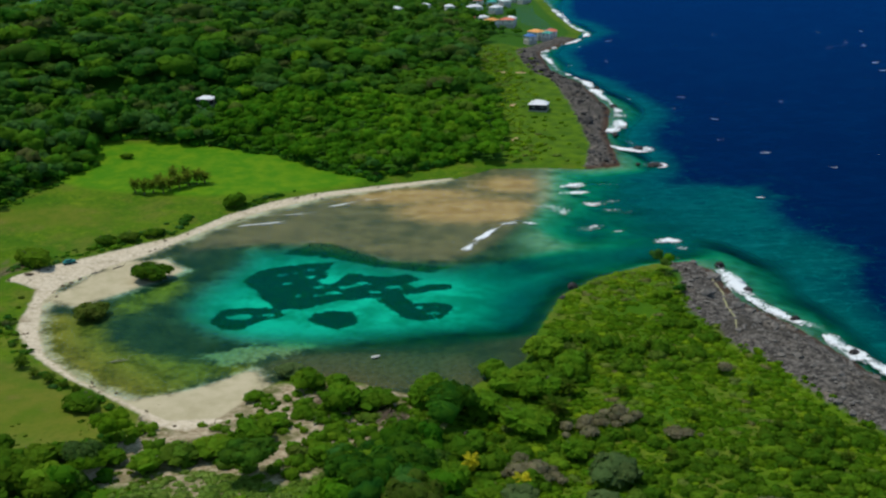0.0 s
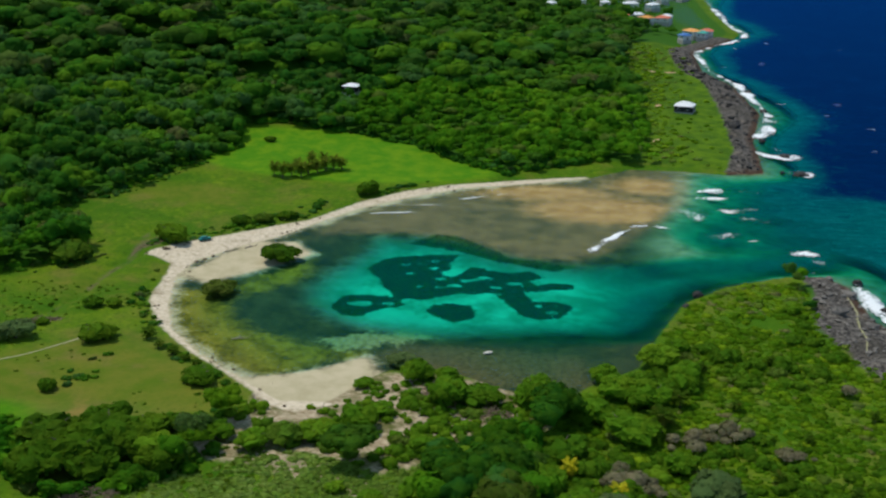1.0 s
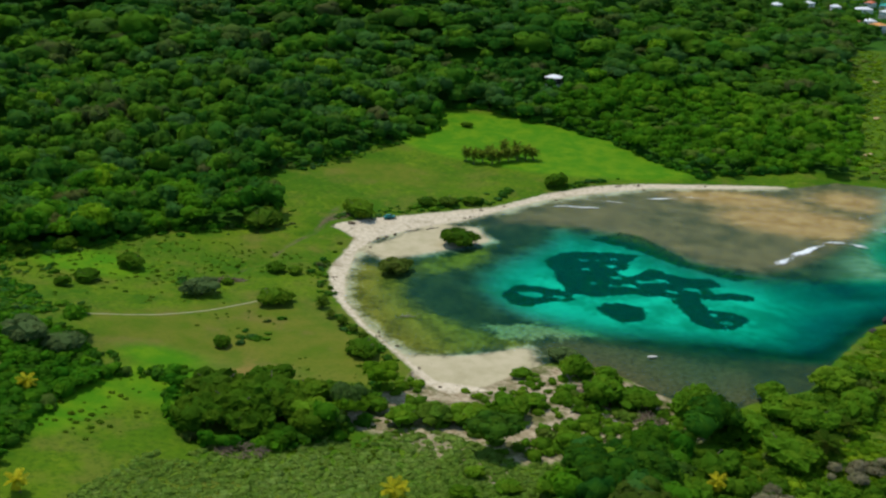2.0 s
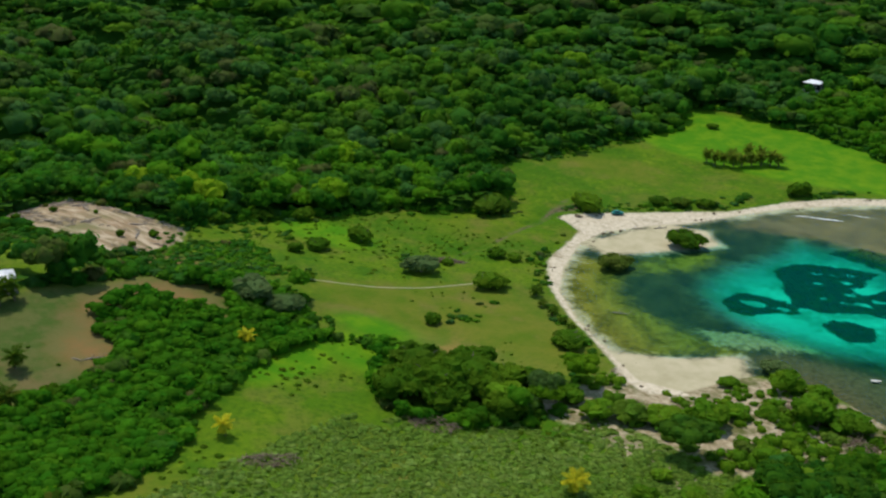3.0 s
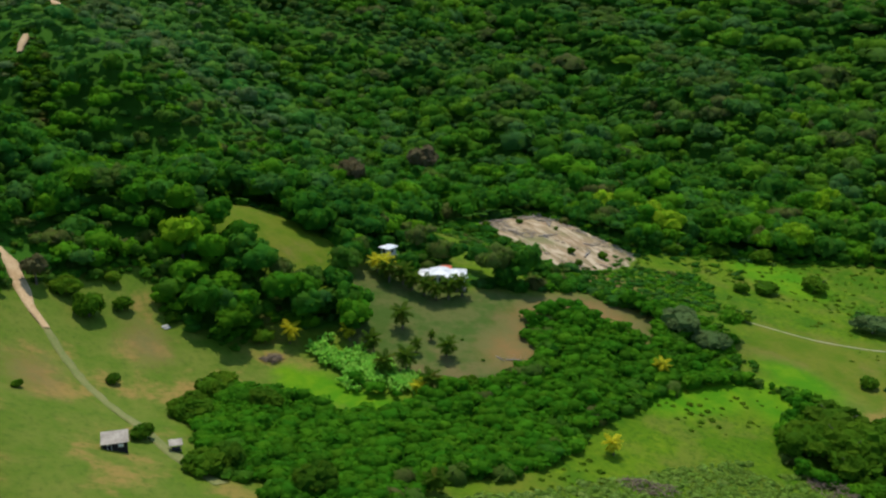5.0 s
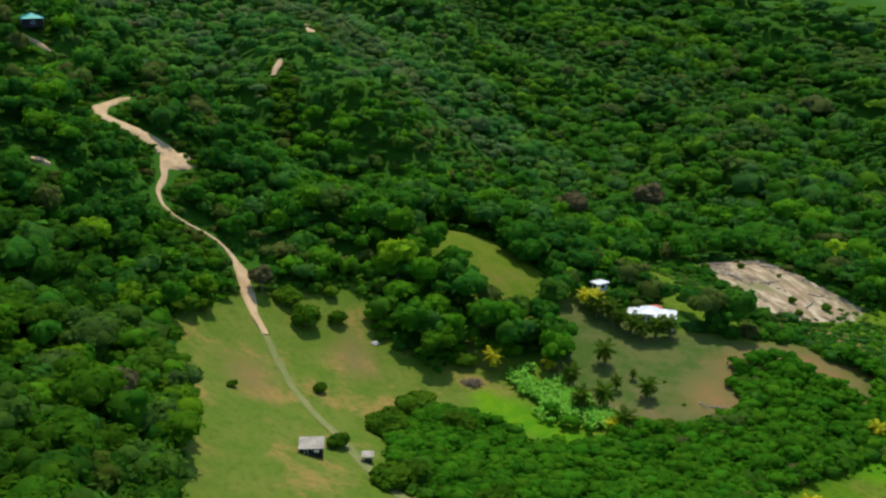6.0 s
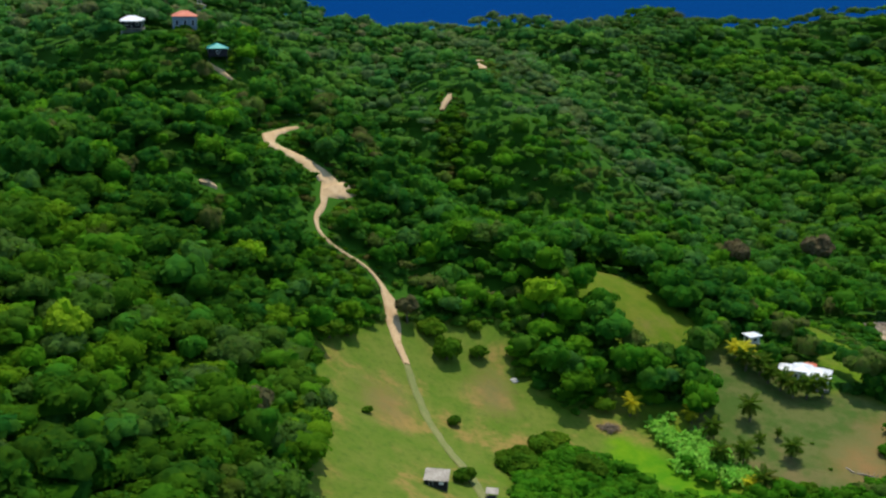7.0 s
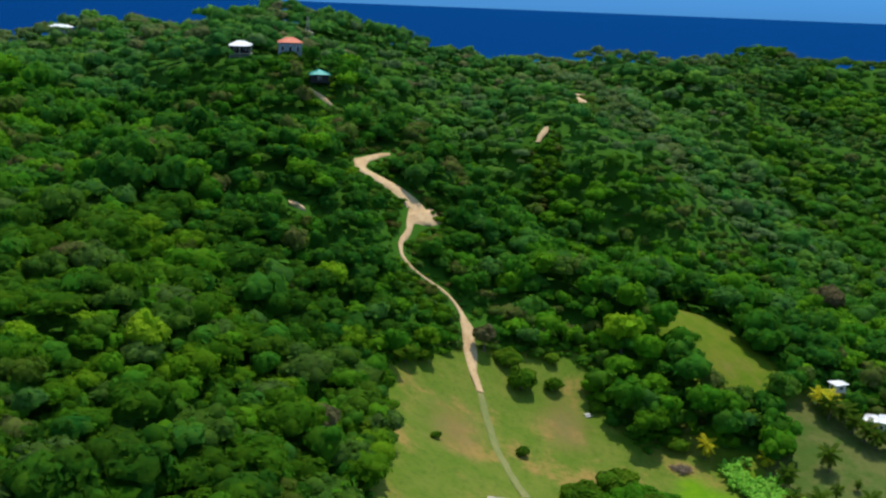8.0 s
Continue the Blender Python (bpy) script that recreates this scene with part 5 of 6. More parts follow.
def make_palm(name, seed, mat, label, group):
    r = np.random.default_rng(seed)
    root = new(name)
    bow = r.uniform(-0.2, 0.2, 2)
    pts = [(0, 0, -0.3), (bow[0] * 0.15, bow[1] * 0.15, 0.5), (bow[0] * 0.5, bow[1] * 0.5, 1.0), (bow[0], bow[1], 1.45)]
    v, f = tube(pts, [0.085, 0.065, 0.055, 0.05], 8)
    part("trunk", mesh_from("trunk", v, f, BARK), root)
    fv, ff = frond_mesh()
    me = mesh_from("frond", fv, ff, mat, {"tint": np.full(len(fv), 0.3), "loose": np.ones(len(fv))})
    for k in range(22):
        ob = part("frond", me, root)
        lift = -58 + 112 * k / 21   # from nearly upright to hanging
        ob.matrix_basis = Matrix.Translation((bow[0], bow[1], 1.45)) @ pose(0, 0, 0, r.uniform(-20, 20), lift, k * 137.5 + r.uniform(-12, 12))
    return tagged(root, label, "palm tree", group)


PALMS = [(-178, 126, 3.1), (-163, 130, 2.6), (-160, 113, 2.9), (-160, 118, 2.9), (-171, 115, 3.0), (-150, 119, 2.8), (-196, 135, 3.3), (-193, 136, 3.3), (-190, 138, 3.2), (-187, 140, 3.2), (-186, 143, 3.2), (-198, 132, 3.3), (-186, 147, 2.9), (-109, 98, 2.6), (25, 225, 3.3), (-167, 124, 1.7), (-171, 130, 1.3)]
PALMS_SCRUB = [(30, 239, 2.6), (26, 230, 2.8), (43, 239, 1.8), (36, 259, 1.8), (57, 225, 1.5), (74, 238, 1.4), (81, 212, 1.6), (75, 220, 1.5), (85, 204, 1.6), (54, 266, 1.5), (70, 251, 1.3), (48, 205, 1.8), (62, 200, 1.6)]
PALMS_BEACH = [(-113, 266, 1.9), (-111, 262, 2.2), (-106, 256, 1.6), (-101, 253, 1.9), (-96, 250, 1.5), (-92, 247, 1.7)]
PALMS_FIELD = [(-124, 426, 3.1), (-120, 424, 3.0), (-117, 427, 3.2), (-113, 427, 3.1), (-111, 431, 3.3), (-108, 434, 3.1), (-105, 437, 3.0), (-102, 439, 3.1), (-99, 441, 3.1), (-112, 442, 2.9), (-116, 434, 3.0), (-107, 441, 3.0)]
PALMS_YELLOW = [(-181, 98, 3.3), (-178, 112, 3.0), (-203, 131, 3.3), (-201, 133, 3.3), (-114, 142, 2.9), (-140, 176, 3.1), (-52, 173, 3.1), (15, 195, 2.6), (5, 203, 2.4), (-149, 116, 2.5)]
place([make_palm("palm_tree", 81 + k, LEAF_PALM, "dark green coconut palm on the house's lawn", "palms on the lawn") for k in range(3)], PALMS, 1.0)
place([make_palm("palm_tree", 85, LEAF_PALM, "small grey-green palm growing through the coastal scrub", "palms in the scrub")], PALMS_SCRUB, 0.75)
place([make_palm("palm_tree", 86, LEAF_PALM, "small green palm on the bank behind the beach", "palms behind the beach")], PALMS_BEACH, 0.6)
place([make_palm("palm_tree", 87 + k, LEAF_GROVE, "olive green palm in a grove on the bright field", "palms in the field") for k in range(2)], PALMS_FIELD, 1.0)
place([make_palm("palm_tree", 91 + k, LEAF_YELLOW, "palm with bright yellow ageing fronds", "yellow palms") for k in range(3)], [(a, b, c * 0.85) for a, b, c in PALMS_YELLOW], 0.9)


def banana_clump():
    """Broad arching leaves, many plants close together."""
    v, f, t = [], [], []
    r = np.random.default_rng(5)
    spots = [(-176, 104), (-172, 104), (-168, 106), (-169, 110), (-164, 108), (-164, 112), (-159, 111), (-155, 113), (-157, 115), (-160, 106)]
    for sx, sy in spots:
        for _ in range(26):
            x, y = sx + r.normal(0, 1.8), sy + r.normal(0, 1.8)
            z = float(ground_height(x, y))
            tint = r.uniform(0, 0.9)
            for k in range(7):
                a, h, l = r.uniform(0, 6.28), r.uniform(1.0, 2.4), r.uniform(0.9, 1.7)
                c, s = math.cos(a), math.sin(a)
                b = len(v)
                for u, up, w in ((0, 0.0, 0.08), (0.35, 0.75, 0.32), (0.75, 1.0, 0.34), (1.1, 0.75, 0.05)):
                    v += [(x + c * u * l - s * w, y + s * u * l + c * w, z + up * h), (x + c * u * l + s * w, y + s * u * l - c * w, z + up * h)]
                    t += [tint, tint]
                f += [(b, b + 1, b + 3, b + 2), (b + 2, b + 3, b + 5, b + 4), (b + 4, b + 5, b + 7, b + 6)]
    return tagged(new("banana_patch", mesh_from("banana_patch", v, f, LEAF_BANANA, {"tint": t})), "patch of pale green banana plants below the lawn", "banana plants", kind="stuff")


banana_clump()


def clumps(name, shapes, x, y, size, high, mat, label, category):
    """Many low clumps that sit on the ground or the sea bed, in one mesh."""
    k = len(x)
    r = size * rng.lognormal(0, 0.3, k)
    rows = np.stack([x, y, ground_height(x, y) - 0.05, r, high * rng.uniform(0.6, 1.3, k), rng.uniform(0, 6.28, k), rng.integers(0, len(shapes), k), rng.uniform(0, 0.9, k)], 1)
    return tagged(new(name, thicket_mesh(name, shapes, rows, mat)), label, category, kind="stuff")


SEAGRASS = plain("seagrass", (0.010, 0.045, 0.012), (0.04, 0.10, 0.026), 2.0, 0.9)
SEAGRASS_SHAPES = [crown_shape(rng, 1, 1, 8, 0.6, 0.5) for _ in range(5)]
x, y = scatter(rng, -75, 32, 286, 372, 1.15)
bed = weed_beds(x, y) + 2.4 * value_noise(x, y, 4.0, 57) + 0.8 * value_noise(x, y, 1.3, 58)
keep = (bed > 0.1) & ((bed < 2.6) | (rng.uniform(0, 1, len(x)) < 0.4)) & (inside(SHORE, x, y) < -4)
clumps("seagrass", SEAGRASS_SHAPES, x[keep], y[keep], 0.75, 0.3, SEAGRASS, "dark green seagrass beds on the lagoon's sandy floor", "seagrass")


# ------------------------------------------------------------------ surf
def foam_material():
    m = material("foam")
    n = Nodes(m)
    holes = n.math("ADD", n.math("MULTIPLY", n.noise(2.4, 5, 0.75, distort=1.5), 0.7), n.math("MULTIPLY", n.noise(0.8, 3), 0.3))
    cover = n.step(n.math("ADD", holes, n.math("MULTIPLY", n.attribute("edge"), 0.3)), 0.52, 0.68)
    white = principled(n, (0.80, 0.84, 0.85), 0.7, n.bump(holes, 0.3), 0.0, 0.2)
    n.finish(n.node("MixShader", {0: cover, 1: n.node("BsdfTransparent").outputs[0], 2: white}).outputs[0])
    return m


FOAM = foam_material()


def foam_strip(name, rows, label, high=0.25, cover=-0.1):
    """White water along a line: x, y, width. Highest in its middle."""
    p = []
    for (x0, y0, w0), (x1, y1, w1) in zip(rows, rows[1:]):
        k = max(2, int(math.hypot(x1 - x0, y1 - y0) / 2))
        p += [(x0 + (x1 - x0) * a / k, y0 + (y1 - y0) * a / k, w0 + (w1 - w0) * a / k) for a in range(k)]
    p = np.array(p + [rows[-1]])
    d = np.gradient(p[:, :2], axis=0)
    d /= np.linalg.norm(d, axis=1)[:, None]
    side = np.stack([-d[:, 1], d[:, 0]], 1)
    cols, edge = [], []
    for k, u in enumerate((-0.5, -0.3, 0.0, 0.3, 0.5)):
        w = 0.85 * p[:, 2] * u * (1 + 1.6 * value_noise(p[:, 0] + 30 * k, p[:, 1], 6.0, 91)) + 1.5 * value_noise(p[:, 0], p[:, 1], 9.0, 95)
        q = p[:, :2] + side * w[:, None]
        z = 0.12 + high * (1 - (2 * u) ** 2) + 0.15 * value_noise(q[:, 0], q[:, 1], 2.5, 97)
        cols.append(np.stack([q[:, 0], q[:, 1], z], 1))
        edge.append(np.full(len(p), (-0.5, 0.25, 0.5, 0.25, -0.5)[k]) + cover + 1.2 * value_noise(q[:, 0], q[:, 1], 7.0, 99) - 0.9 * ramp(np.abs(np.arange(len(p)) / (len(p) - 1) - 0.5), 0.3, 0.5))
    v, e = np.stack(cols, 1).reshape(-1, 3), np.stack(edge, 1).ravel()
    i = np.arange(len(p) * 5).reshape(len(p), 5)
    f = np.stack([i[:-1, :-1], i[:-1, 1:], i[1:, 1:], i[1:, :-1]], -1).reshape(-1, 4)
    return tagged(new(name, mesh_from(name, v, f, FOAM, {"edge": e})), label, "surf", kind="stuff")


foam_strip("surf", [(68, 338, 3), (76, 342, 4), (84, 341, 4), (89, 332, 6), (91, 318, 8), (91, 305, 7), (98, 291, 6), (104, 281, 6), (107, 268, 7), (113, 252, 7), (118, 235, 7), (126, 205, 7), (138, 150, 7)], "white surf breaking along the black rocks of the point", 0.25, 0.0)
foam_strip("surf", [(64, 461, 3), (80, 464, 5), (86, 478, 7), (84, 495, 7), (92, 508, 9), (84, 525, 7), (90, 545, 12), (94, 570, 12), (96, 592, 7), (95, 625, 5), (92, 650, 8), (92, 675, 9), (84, 705, 5), (78, 730, 5), (76, 770, 7), (75, 805, 10), (90, 838, 8), (106, 858, 9), (122, 905, 8), (114, 960, 9), (114, 1030, 12), (112, 1100, 12), (114, 1180, 12)], "white surf breaking on the rocky headland coast", 0.3, -0.02)
foam_strip("surf", [(82, 528, 5), (87, 540, 10), (92, 553, 11), (94, 570, 6)], "broad white wash over the headland's ledge", 0.3, 0.3)
foam_strip("surf", [(78, 508, 5), (85, 500, 7), (92, 494, 6), (97, 492, 3)], "broad white wash over the headland's ledge", 0.3, 0.3)
foam_strip("surf", [(6, 349, 2), (8, 355, 5), (12, 364, 5), (16, 373, 4), (24, 384, 2)], "curved white breaker on the edge of the brown sand flat", 0.3, 0.2)
for rows in ([(34, 410, 3), (42, 404, 9), (46, 397, 10), (50, 400, 4)], [(52, 412, 4), (60, 410, 6), (70, 413, 3)], [(44, 376, 3), (52, 378, 5), (60, 380, 3)], [(58, 398, 3), (68, 399, 7), (76, 396, 4)], [(46, 434, 3), (56, 436, 5), (62, 433, 3)], [(62, 438, 3), (68, 437, 5), (74, 436, 3)],
             [(72, 360, 3), (79, 362, 5), (84, 358, 3)], [(78, 353, 3), (82, 354, 5), (85, 351, 3)], [(30, 416, 2), (34, 418, 4), (38, 420, 2)], [(86, 466, 5), (94, 468, 9), (101, 466, 5)], [(84, 500, 5), (93, 500, 9), (101, 496, 5)], [(45, 425, 2), (52, 424, 4), (60, 426, 2)], [(20, 384, 2), (28, 386, 3), (36, 384, 2)]):
    foam_strip("whitecap", [(a, b, c * 2.0) for a, b, c in rows], "small breaking wave off the bay", 0.12, -0.12)
for rows in ([(-78, 386, 1.2), (-66, 390, 1.6), (-56, 393, 1.2)], [(-75, 399, 1.0), (-62, 401, 1.5), (-46, 403, 1.0)], [(-48, 410, 1.0), (-30, 420, 1.4), (-14, 425, 1.0)]):
    foam_strip("ripple_line", rows, "thin pale ripple line on the shallow flat", 0.02, 0.05)


# ------------------------------------------------------------------ buildings
def box(cx, cy, z0, w, d, h):
    """Corners and faces of a box: centre of its foot, width, depth, height."""
    v = [(cx + sx * w / 2, cy + sy * d / 2, z0 + k * h) for k in (0, 1) for sx, sy in ((-1, -1), (1, -1), (1, 1), (-1, 1))]
    return v, [(3, 2, 1, 0), (4, 5, 6, 7), (0, 1, 5, 4), (1, 2, 6, 5), (2, 3, 7, 6), (3, 0, 4, 7)]


def solid(name, pieces, mat, parent, label="", bevel=0.03):
    v, f = merge(pieces)
    bm = bmesh.new()
    vs = [bm.verts.new(q) for q in v]
    for q in f:
        bm.faces.new([vs[i] for i in q])
    if bevel:
        bmesh.ops.bevel(bm, geom=list(bm.edges), offset=bevel, segments=1, affect="EDGES")
    me = bpy.data.meshes.new(name)
    bm.to_mesh(me)
    bm.free()
    me.materials.append(mat)
    return part(name, me, parent, label)


def hip_roof(cx, cy, z, w, d, rise, over=0.5, ridge=0.4, thick=0.12):
    """A roof with four slopes, as a closed shell with eaves."""
    W, D = w / 2 + over, d / 2 + over
    r = max(W - D, 0) + ridge * min(W, D) * 0.4
    rx, ry = (r, 0.05) if W >= D else (0.05, max(D - W, 0) + ridge * W * 0.4)
    low = [(cx - W, cy - D, z), (cx + W, cy - D, z), (cx + W, cy + D, z), (cx - W, cy + D, z)]
    eave = [(a, b, c + thick) for a, b, c in low]
    top = [(cx - rx, cy - ry, z + rise), (cx + rx, cy - ry, z + rise), (cx + rx, cy + ry, z + rise), (cx - rx, cy + ry, z + rise)]
    v = low + eave + top
    f = [(3, 2, 1, 0), (0, 1, 5, 4), (1, 2, 6, 5), (2, 3, 7, 6), (3, 0, 4, 7), (4, 5, 9, 8), (5, 6, 10, 9), (6, 7, 11, 10), (7, 4, 8, 11), (8, 9, 10, 11)]
    return v, f


def seams(cx, cy, z, w, d, rise, over=0.5, n=9):
    """Standing ribs on the two long slopes."""
    W, D = w / 2 + over, d / 2 + over
    out = []
    for k in range(n):
        x = cx - W * 0.8 + 1.6 * W * k / (n - 1)
        s = max(0.15, min(1.0, (W - abs(x - cx)) / max(W * 0.5, 0.1)))
        for sy in (-1, 1):
            out.append(tube([(x, cy + sy * D, z + 0.15), (x, cy + sy * D * (1 - s * 0.92), z + 0.15 + (rise - 0.1) * s * 0.92)], [0.035, 0.035], 4))
    return out


def opening(name, x, y, z, w, h, facing, parent, mat=None):
    """A framed pane set a little proud of a wall that faces facing ('x+', 'x-', 'y+', 'y-')."""
    t = 0.06
    sgn = 1 if facing[1] == "+" else -1
    along_y = facing[0] == "x"
    pane = box(x + (sgn * t / 2 if along_y else 0), y + (0 if along_y else sgn * t / 2), z, t if along_y else w, w if along_y else t, h)
    root = solid(name, [pane], mat or GLASS, parent, bevel=0)
    bars = []
    for a, b, c, hh in ((-w / 2, 0, 0.1, h), (w / 2, 0, 0.1, h), (0, 0, w + 0.1, 0.1), (0, h, w + 0.1, 0.1)):
        bars.append(box(x + (sgn * t if along_y else a), y + (a if along_y else sgn * t), z + b, 0.1 if along_y else c, c if along_y else 0.1, hh))
    solid("frame", bars, PALE_WALL, root, bevel=0)
    return root


def house(name, x, y, turn, w, d, h, roof_mat, wall_mat, label, rise=1.6, base=0.4, windows=2, porch=False, sink=0.6, category="house", stilts=0.0, z=None, group=""):
    """A small house: plinth or posts, walls, hipped metal roof with ribs, windows and a door, and a porch where it has one."""
    root = new(name)
    z0 = stilts if stilts else base
    if stilts:
        for sx in (-1, 0, 1):
            for sy in (-1, 1):
                solid("post", [box(sx * (w / 2 - 0.3), sy * (d / 2 - 0.3), -sink, 0.22, 0.22, stilts + sink)], DARK_WALL, root, bevel=0)
    else:
        solid("plinth", [box(0, 0, -sink, w + 0.3, d + 0.3, base + sink)], CONCRETE, root)
    solid("wall", [box(0, 0, z0, w, d, h)], wall_mat, root)
    roof = solid("roof", [hip_roof(0, 0, z0 + h, w, d, rise)], roof_mat, root, bevel=0)
    solid("rib", seams(0, 0, z0 + h, w, d, rise), roof_mat, roof, bevel=0)
    for sgn, face in ((1, "x+"), (-1, "x-")):
        for k in range(windows):
            yy = (k - (windows - 1) / 2) * d / windows
            opening("window", sgn * w / 2, yy, z0 + h * 0.35, 1.1, h * 0.4, face, root)
    for k in range(windows):
        xx = (k - (windows - 1) / 2) * w / windows
        opening("window", xx, d / 2, z0 + h * 0.35, 1.1, h * 0.4, "y+", root)
    opening("door", 0, -d / 2, z0 + 0.05, 1.0, 2.05, "y-", root, DARK_WALL)
    if porch:
        solid("deck", [box(w / 2 + 1.2, 0, z0 - 0.2, 2.4, d, 0.18)], DRIFT, root)
        solid("porch_roof", [hip_roof(w / 2 + 1.2, 0, z0 + h - 0.25, 2.2, d - 0.4, 0.5, 0.2)], roof_mat, root, bevel=0)
        for sy in (-1, 0, 1):
            solid("porch_post", [box(w / 2 + 2.1, sy * (d / 2 - 0.3), z0 - 0.2 - (sink if stilts else sink), 0.14, 0.14, h + sink)], PALE_WALL, root, bevel=0)
    root.matrix_basis = pose(x, y, float(ground_height(x, y)) if z is None else z, 0, 0, turn)
    return tagged(root, label, category, group)


def white_house():
    """Three joined blocks under white metal roofs, with a red roof piece behind."""
    root = new("house")
    for name, cx, cy, w, d, h, rise, mat in (("block", 0.5, 3.2, 6.2, 5.6, 2.8, 1.3, WHITE_ROOF), ("block", -0.6, -1.6, 5.4, 5.0, 3.0, 1.5, WHITE_ROOF), ("block", -0.4, -6.0, 4.2, 3.6, 2.6, 1.1, WHITE_ROOF), ("annex", -4.2, 0.2, 2.2, 2.6, 2.9, 0.9, RED_ROOF)):
        wall = solid(name, [box(cx, cy, -1.2, w, d, h + 1.2)], PALE_WALL, root)
        roof = solid("roof", [hip_roof(cx, cy, h, w, d, rise, 0.6)], mat, wall, bevel=0)
        roof["label"] = "red metal roof" if mat is RED_ROOF else "white metal roof"
        solid("rib", seams(cx, cy, h, w, d, rise, 0.6), mat, wall, bevel=0)
    for yy in (1.6, 3.4, 5.0):
        opening("window", 3.6, yy, 0.9, 1.0, 1.1, "x+", root)
    opening("door", 2.1, -1.6, 0.0, 1.0, 2.05, "x+", root, DARK_WALL)
    opening("window", 2.1, -3.2, 0.9, 1.0, 1.1, "x+", root)
    opening("window", 0.5, 6.0, 0.9, 1.4, 1.1, "y+", root)
    solid("terrace", [box(4.8, 3.0, -0.9, 2.6, 6.6, 0.9)], CONCRETE, root, "pinkish terrace")
    root.matrix_basis = pose(-195, 147, float(ground_height(-195, 147)), 0, 0, -28) @ Matrix.Diagonal((0.86, 0.86, 0.86, 1))
    tagged(root, "white-roofed bungalow with a red annex on the lawn", "house")


def shed():
    """A dark boarded shed with a low, weathered tin roof of overlapping sheets."""
    root = new("shed")
    w, d, h = 3.4, 5.4, 2.3
    boards = solid("wall", [box(0, 0, -1.0, w, d, h + 1.0)], DARK_WALL, root)
    for k in range(12):
        solid("board", [box(w / 2 + 0.02, -d / 2 + 0.24 + k * 0.447, -0.6, 0.05, 0.40, h + 0.55)], DARK_WALL, boards, bevel=0)
    roof = solid("roof", [([(-w / 2 - 0.5, -d / 2 - 0.35, h + 0.95), (w / 2 + 0.5, -d / 2 - 0.35, h - 0.05), (w / 2 + 0.5, d / 2 + 0.35, h - 0.05), (-w / 2 - 0.5, d / 2 + 0.35, h + 0.95),
                            (-w / 2 - 0.5, -d / 2 - 0.35, h + 1.05), (w / 2 + 0.5, -d / 2 - 0.35, h + 0.05), (w / 2 + 0.5, d / 2 + 0.35, h + 0.05), (-w / 2 - 0.5, d / 2 + 0.35, h + 1.05)],
                           [(3, 2, 1, 0), (4, 5, 6, 7), (0, 1, 5, 4), (1, 2, 6, 5), (2, 3, 7, 6), (3, 0, 4, 7)])], RUST_ROOF, root, "weathered pale tin roof", 0)
    for k in range(7):
        y = -d / 2 - 0.1 + k * (d + 0.2) / 6.5
        solid("sheet", [([(-w / 2 - 0.52, y, h + 1.06), (w / 2 + 0.52 + 0.1 * (k % 2), y, h + 0.055), (w / 2 + 0.52 + 0.1 * (k % 2), y + 0.7, h + 0.055), (-w / 2 - 0.52, y + 0.7, h + 1.06),
                          (-w / 2 - 0.52, y, h + 1.10), (w / 2 + 0.52 + 0.1 * (k % 2), y, h + 0.09), (w / 2 + 0.52 + 0.1 * (k % 2), y + 0.7, h + 0.09), (-w / 2 - 0.52, y + 0.7, h + 1.10)],
                         [(3, 2, 1, 0), (4, 5, 6, 7), (0, 1, 5, 4), (1, 2, 6, 5), (2, 3, 7, 6), (3, 0, 4, 7)])], RUST_ROOF, roof, bevel=0)
    opening("window", w / 2 + 0.05, 1.3, 1.2, 1.1, 0.6, "x+", root, WHITE_ROOF)
    opening("door", w / 2 + 0.05, -1.2, 0.0, 0.9, 1.9, "x+", root, DARK_WALL)
    root.matrix_basis = pose(-132.5, 48.0, float(ground_height(-132.5, 48.0)), 0, 0, -12) @ Matrix.Diagonal((0.76, 0.76, 0.78, 1))
    tagged(root, "small dark wooden shed with a pale rusty roof in the pasture", "shed")


def lean_to():
    root = new("shelter")
    for sx in (-1, 1):
        for sy in (-1, 1):
            solid("post", [box(sx * 0.9, sy * 1.1, -0.5, 0.12, 0.12, 2.3 + (0.3 if sx < 0 else 0))], DRIFT, root, bevel=0)
    solid("roof", [([(-1.2, -1.4, 2.1), (1.2, -1.4, 1.8), (1.2, 1.4, 1.8), (-1.2, 1.4, 2.1), (-1.2, -1.4, 2.18), (1.2, -1.4, 1.88), (1.2, 1.4, 1.88), (-1.2, 1.4, 2.18)],
                    [(3, 2, 1, 0), (4, 5, 6, 7), (0, 1, 5, 4), (1, 2, 6, 5), (2, 3, 7, 6), (3, 0, 4, 7)])], RUST_ROOF, root, "pale tin roof", 0)
    solid("bench", [box(0, 0, 0.1, 1.4, 1.8, 0.5)], DARK_WALL, root)
    root.matrix_basis = pose(-133, 58.5, float(ground_height(-133, 58.5)), 0, 0, -12) @ Matrix.Diagonal((0.85, 0.85, 0.85, 1))
    tagged(root, "open shelter with a pale tin roof beside a tree", "shelter")


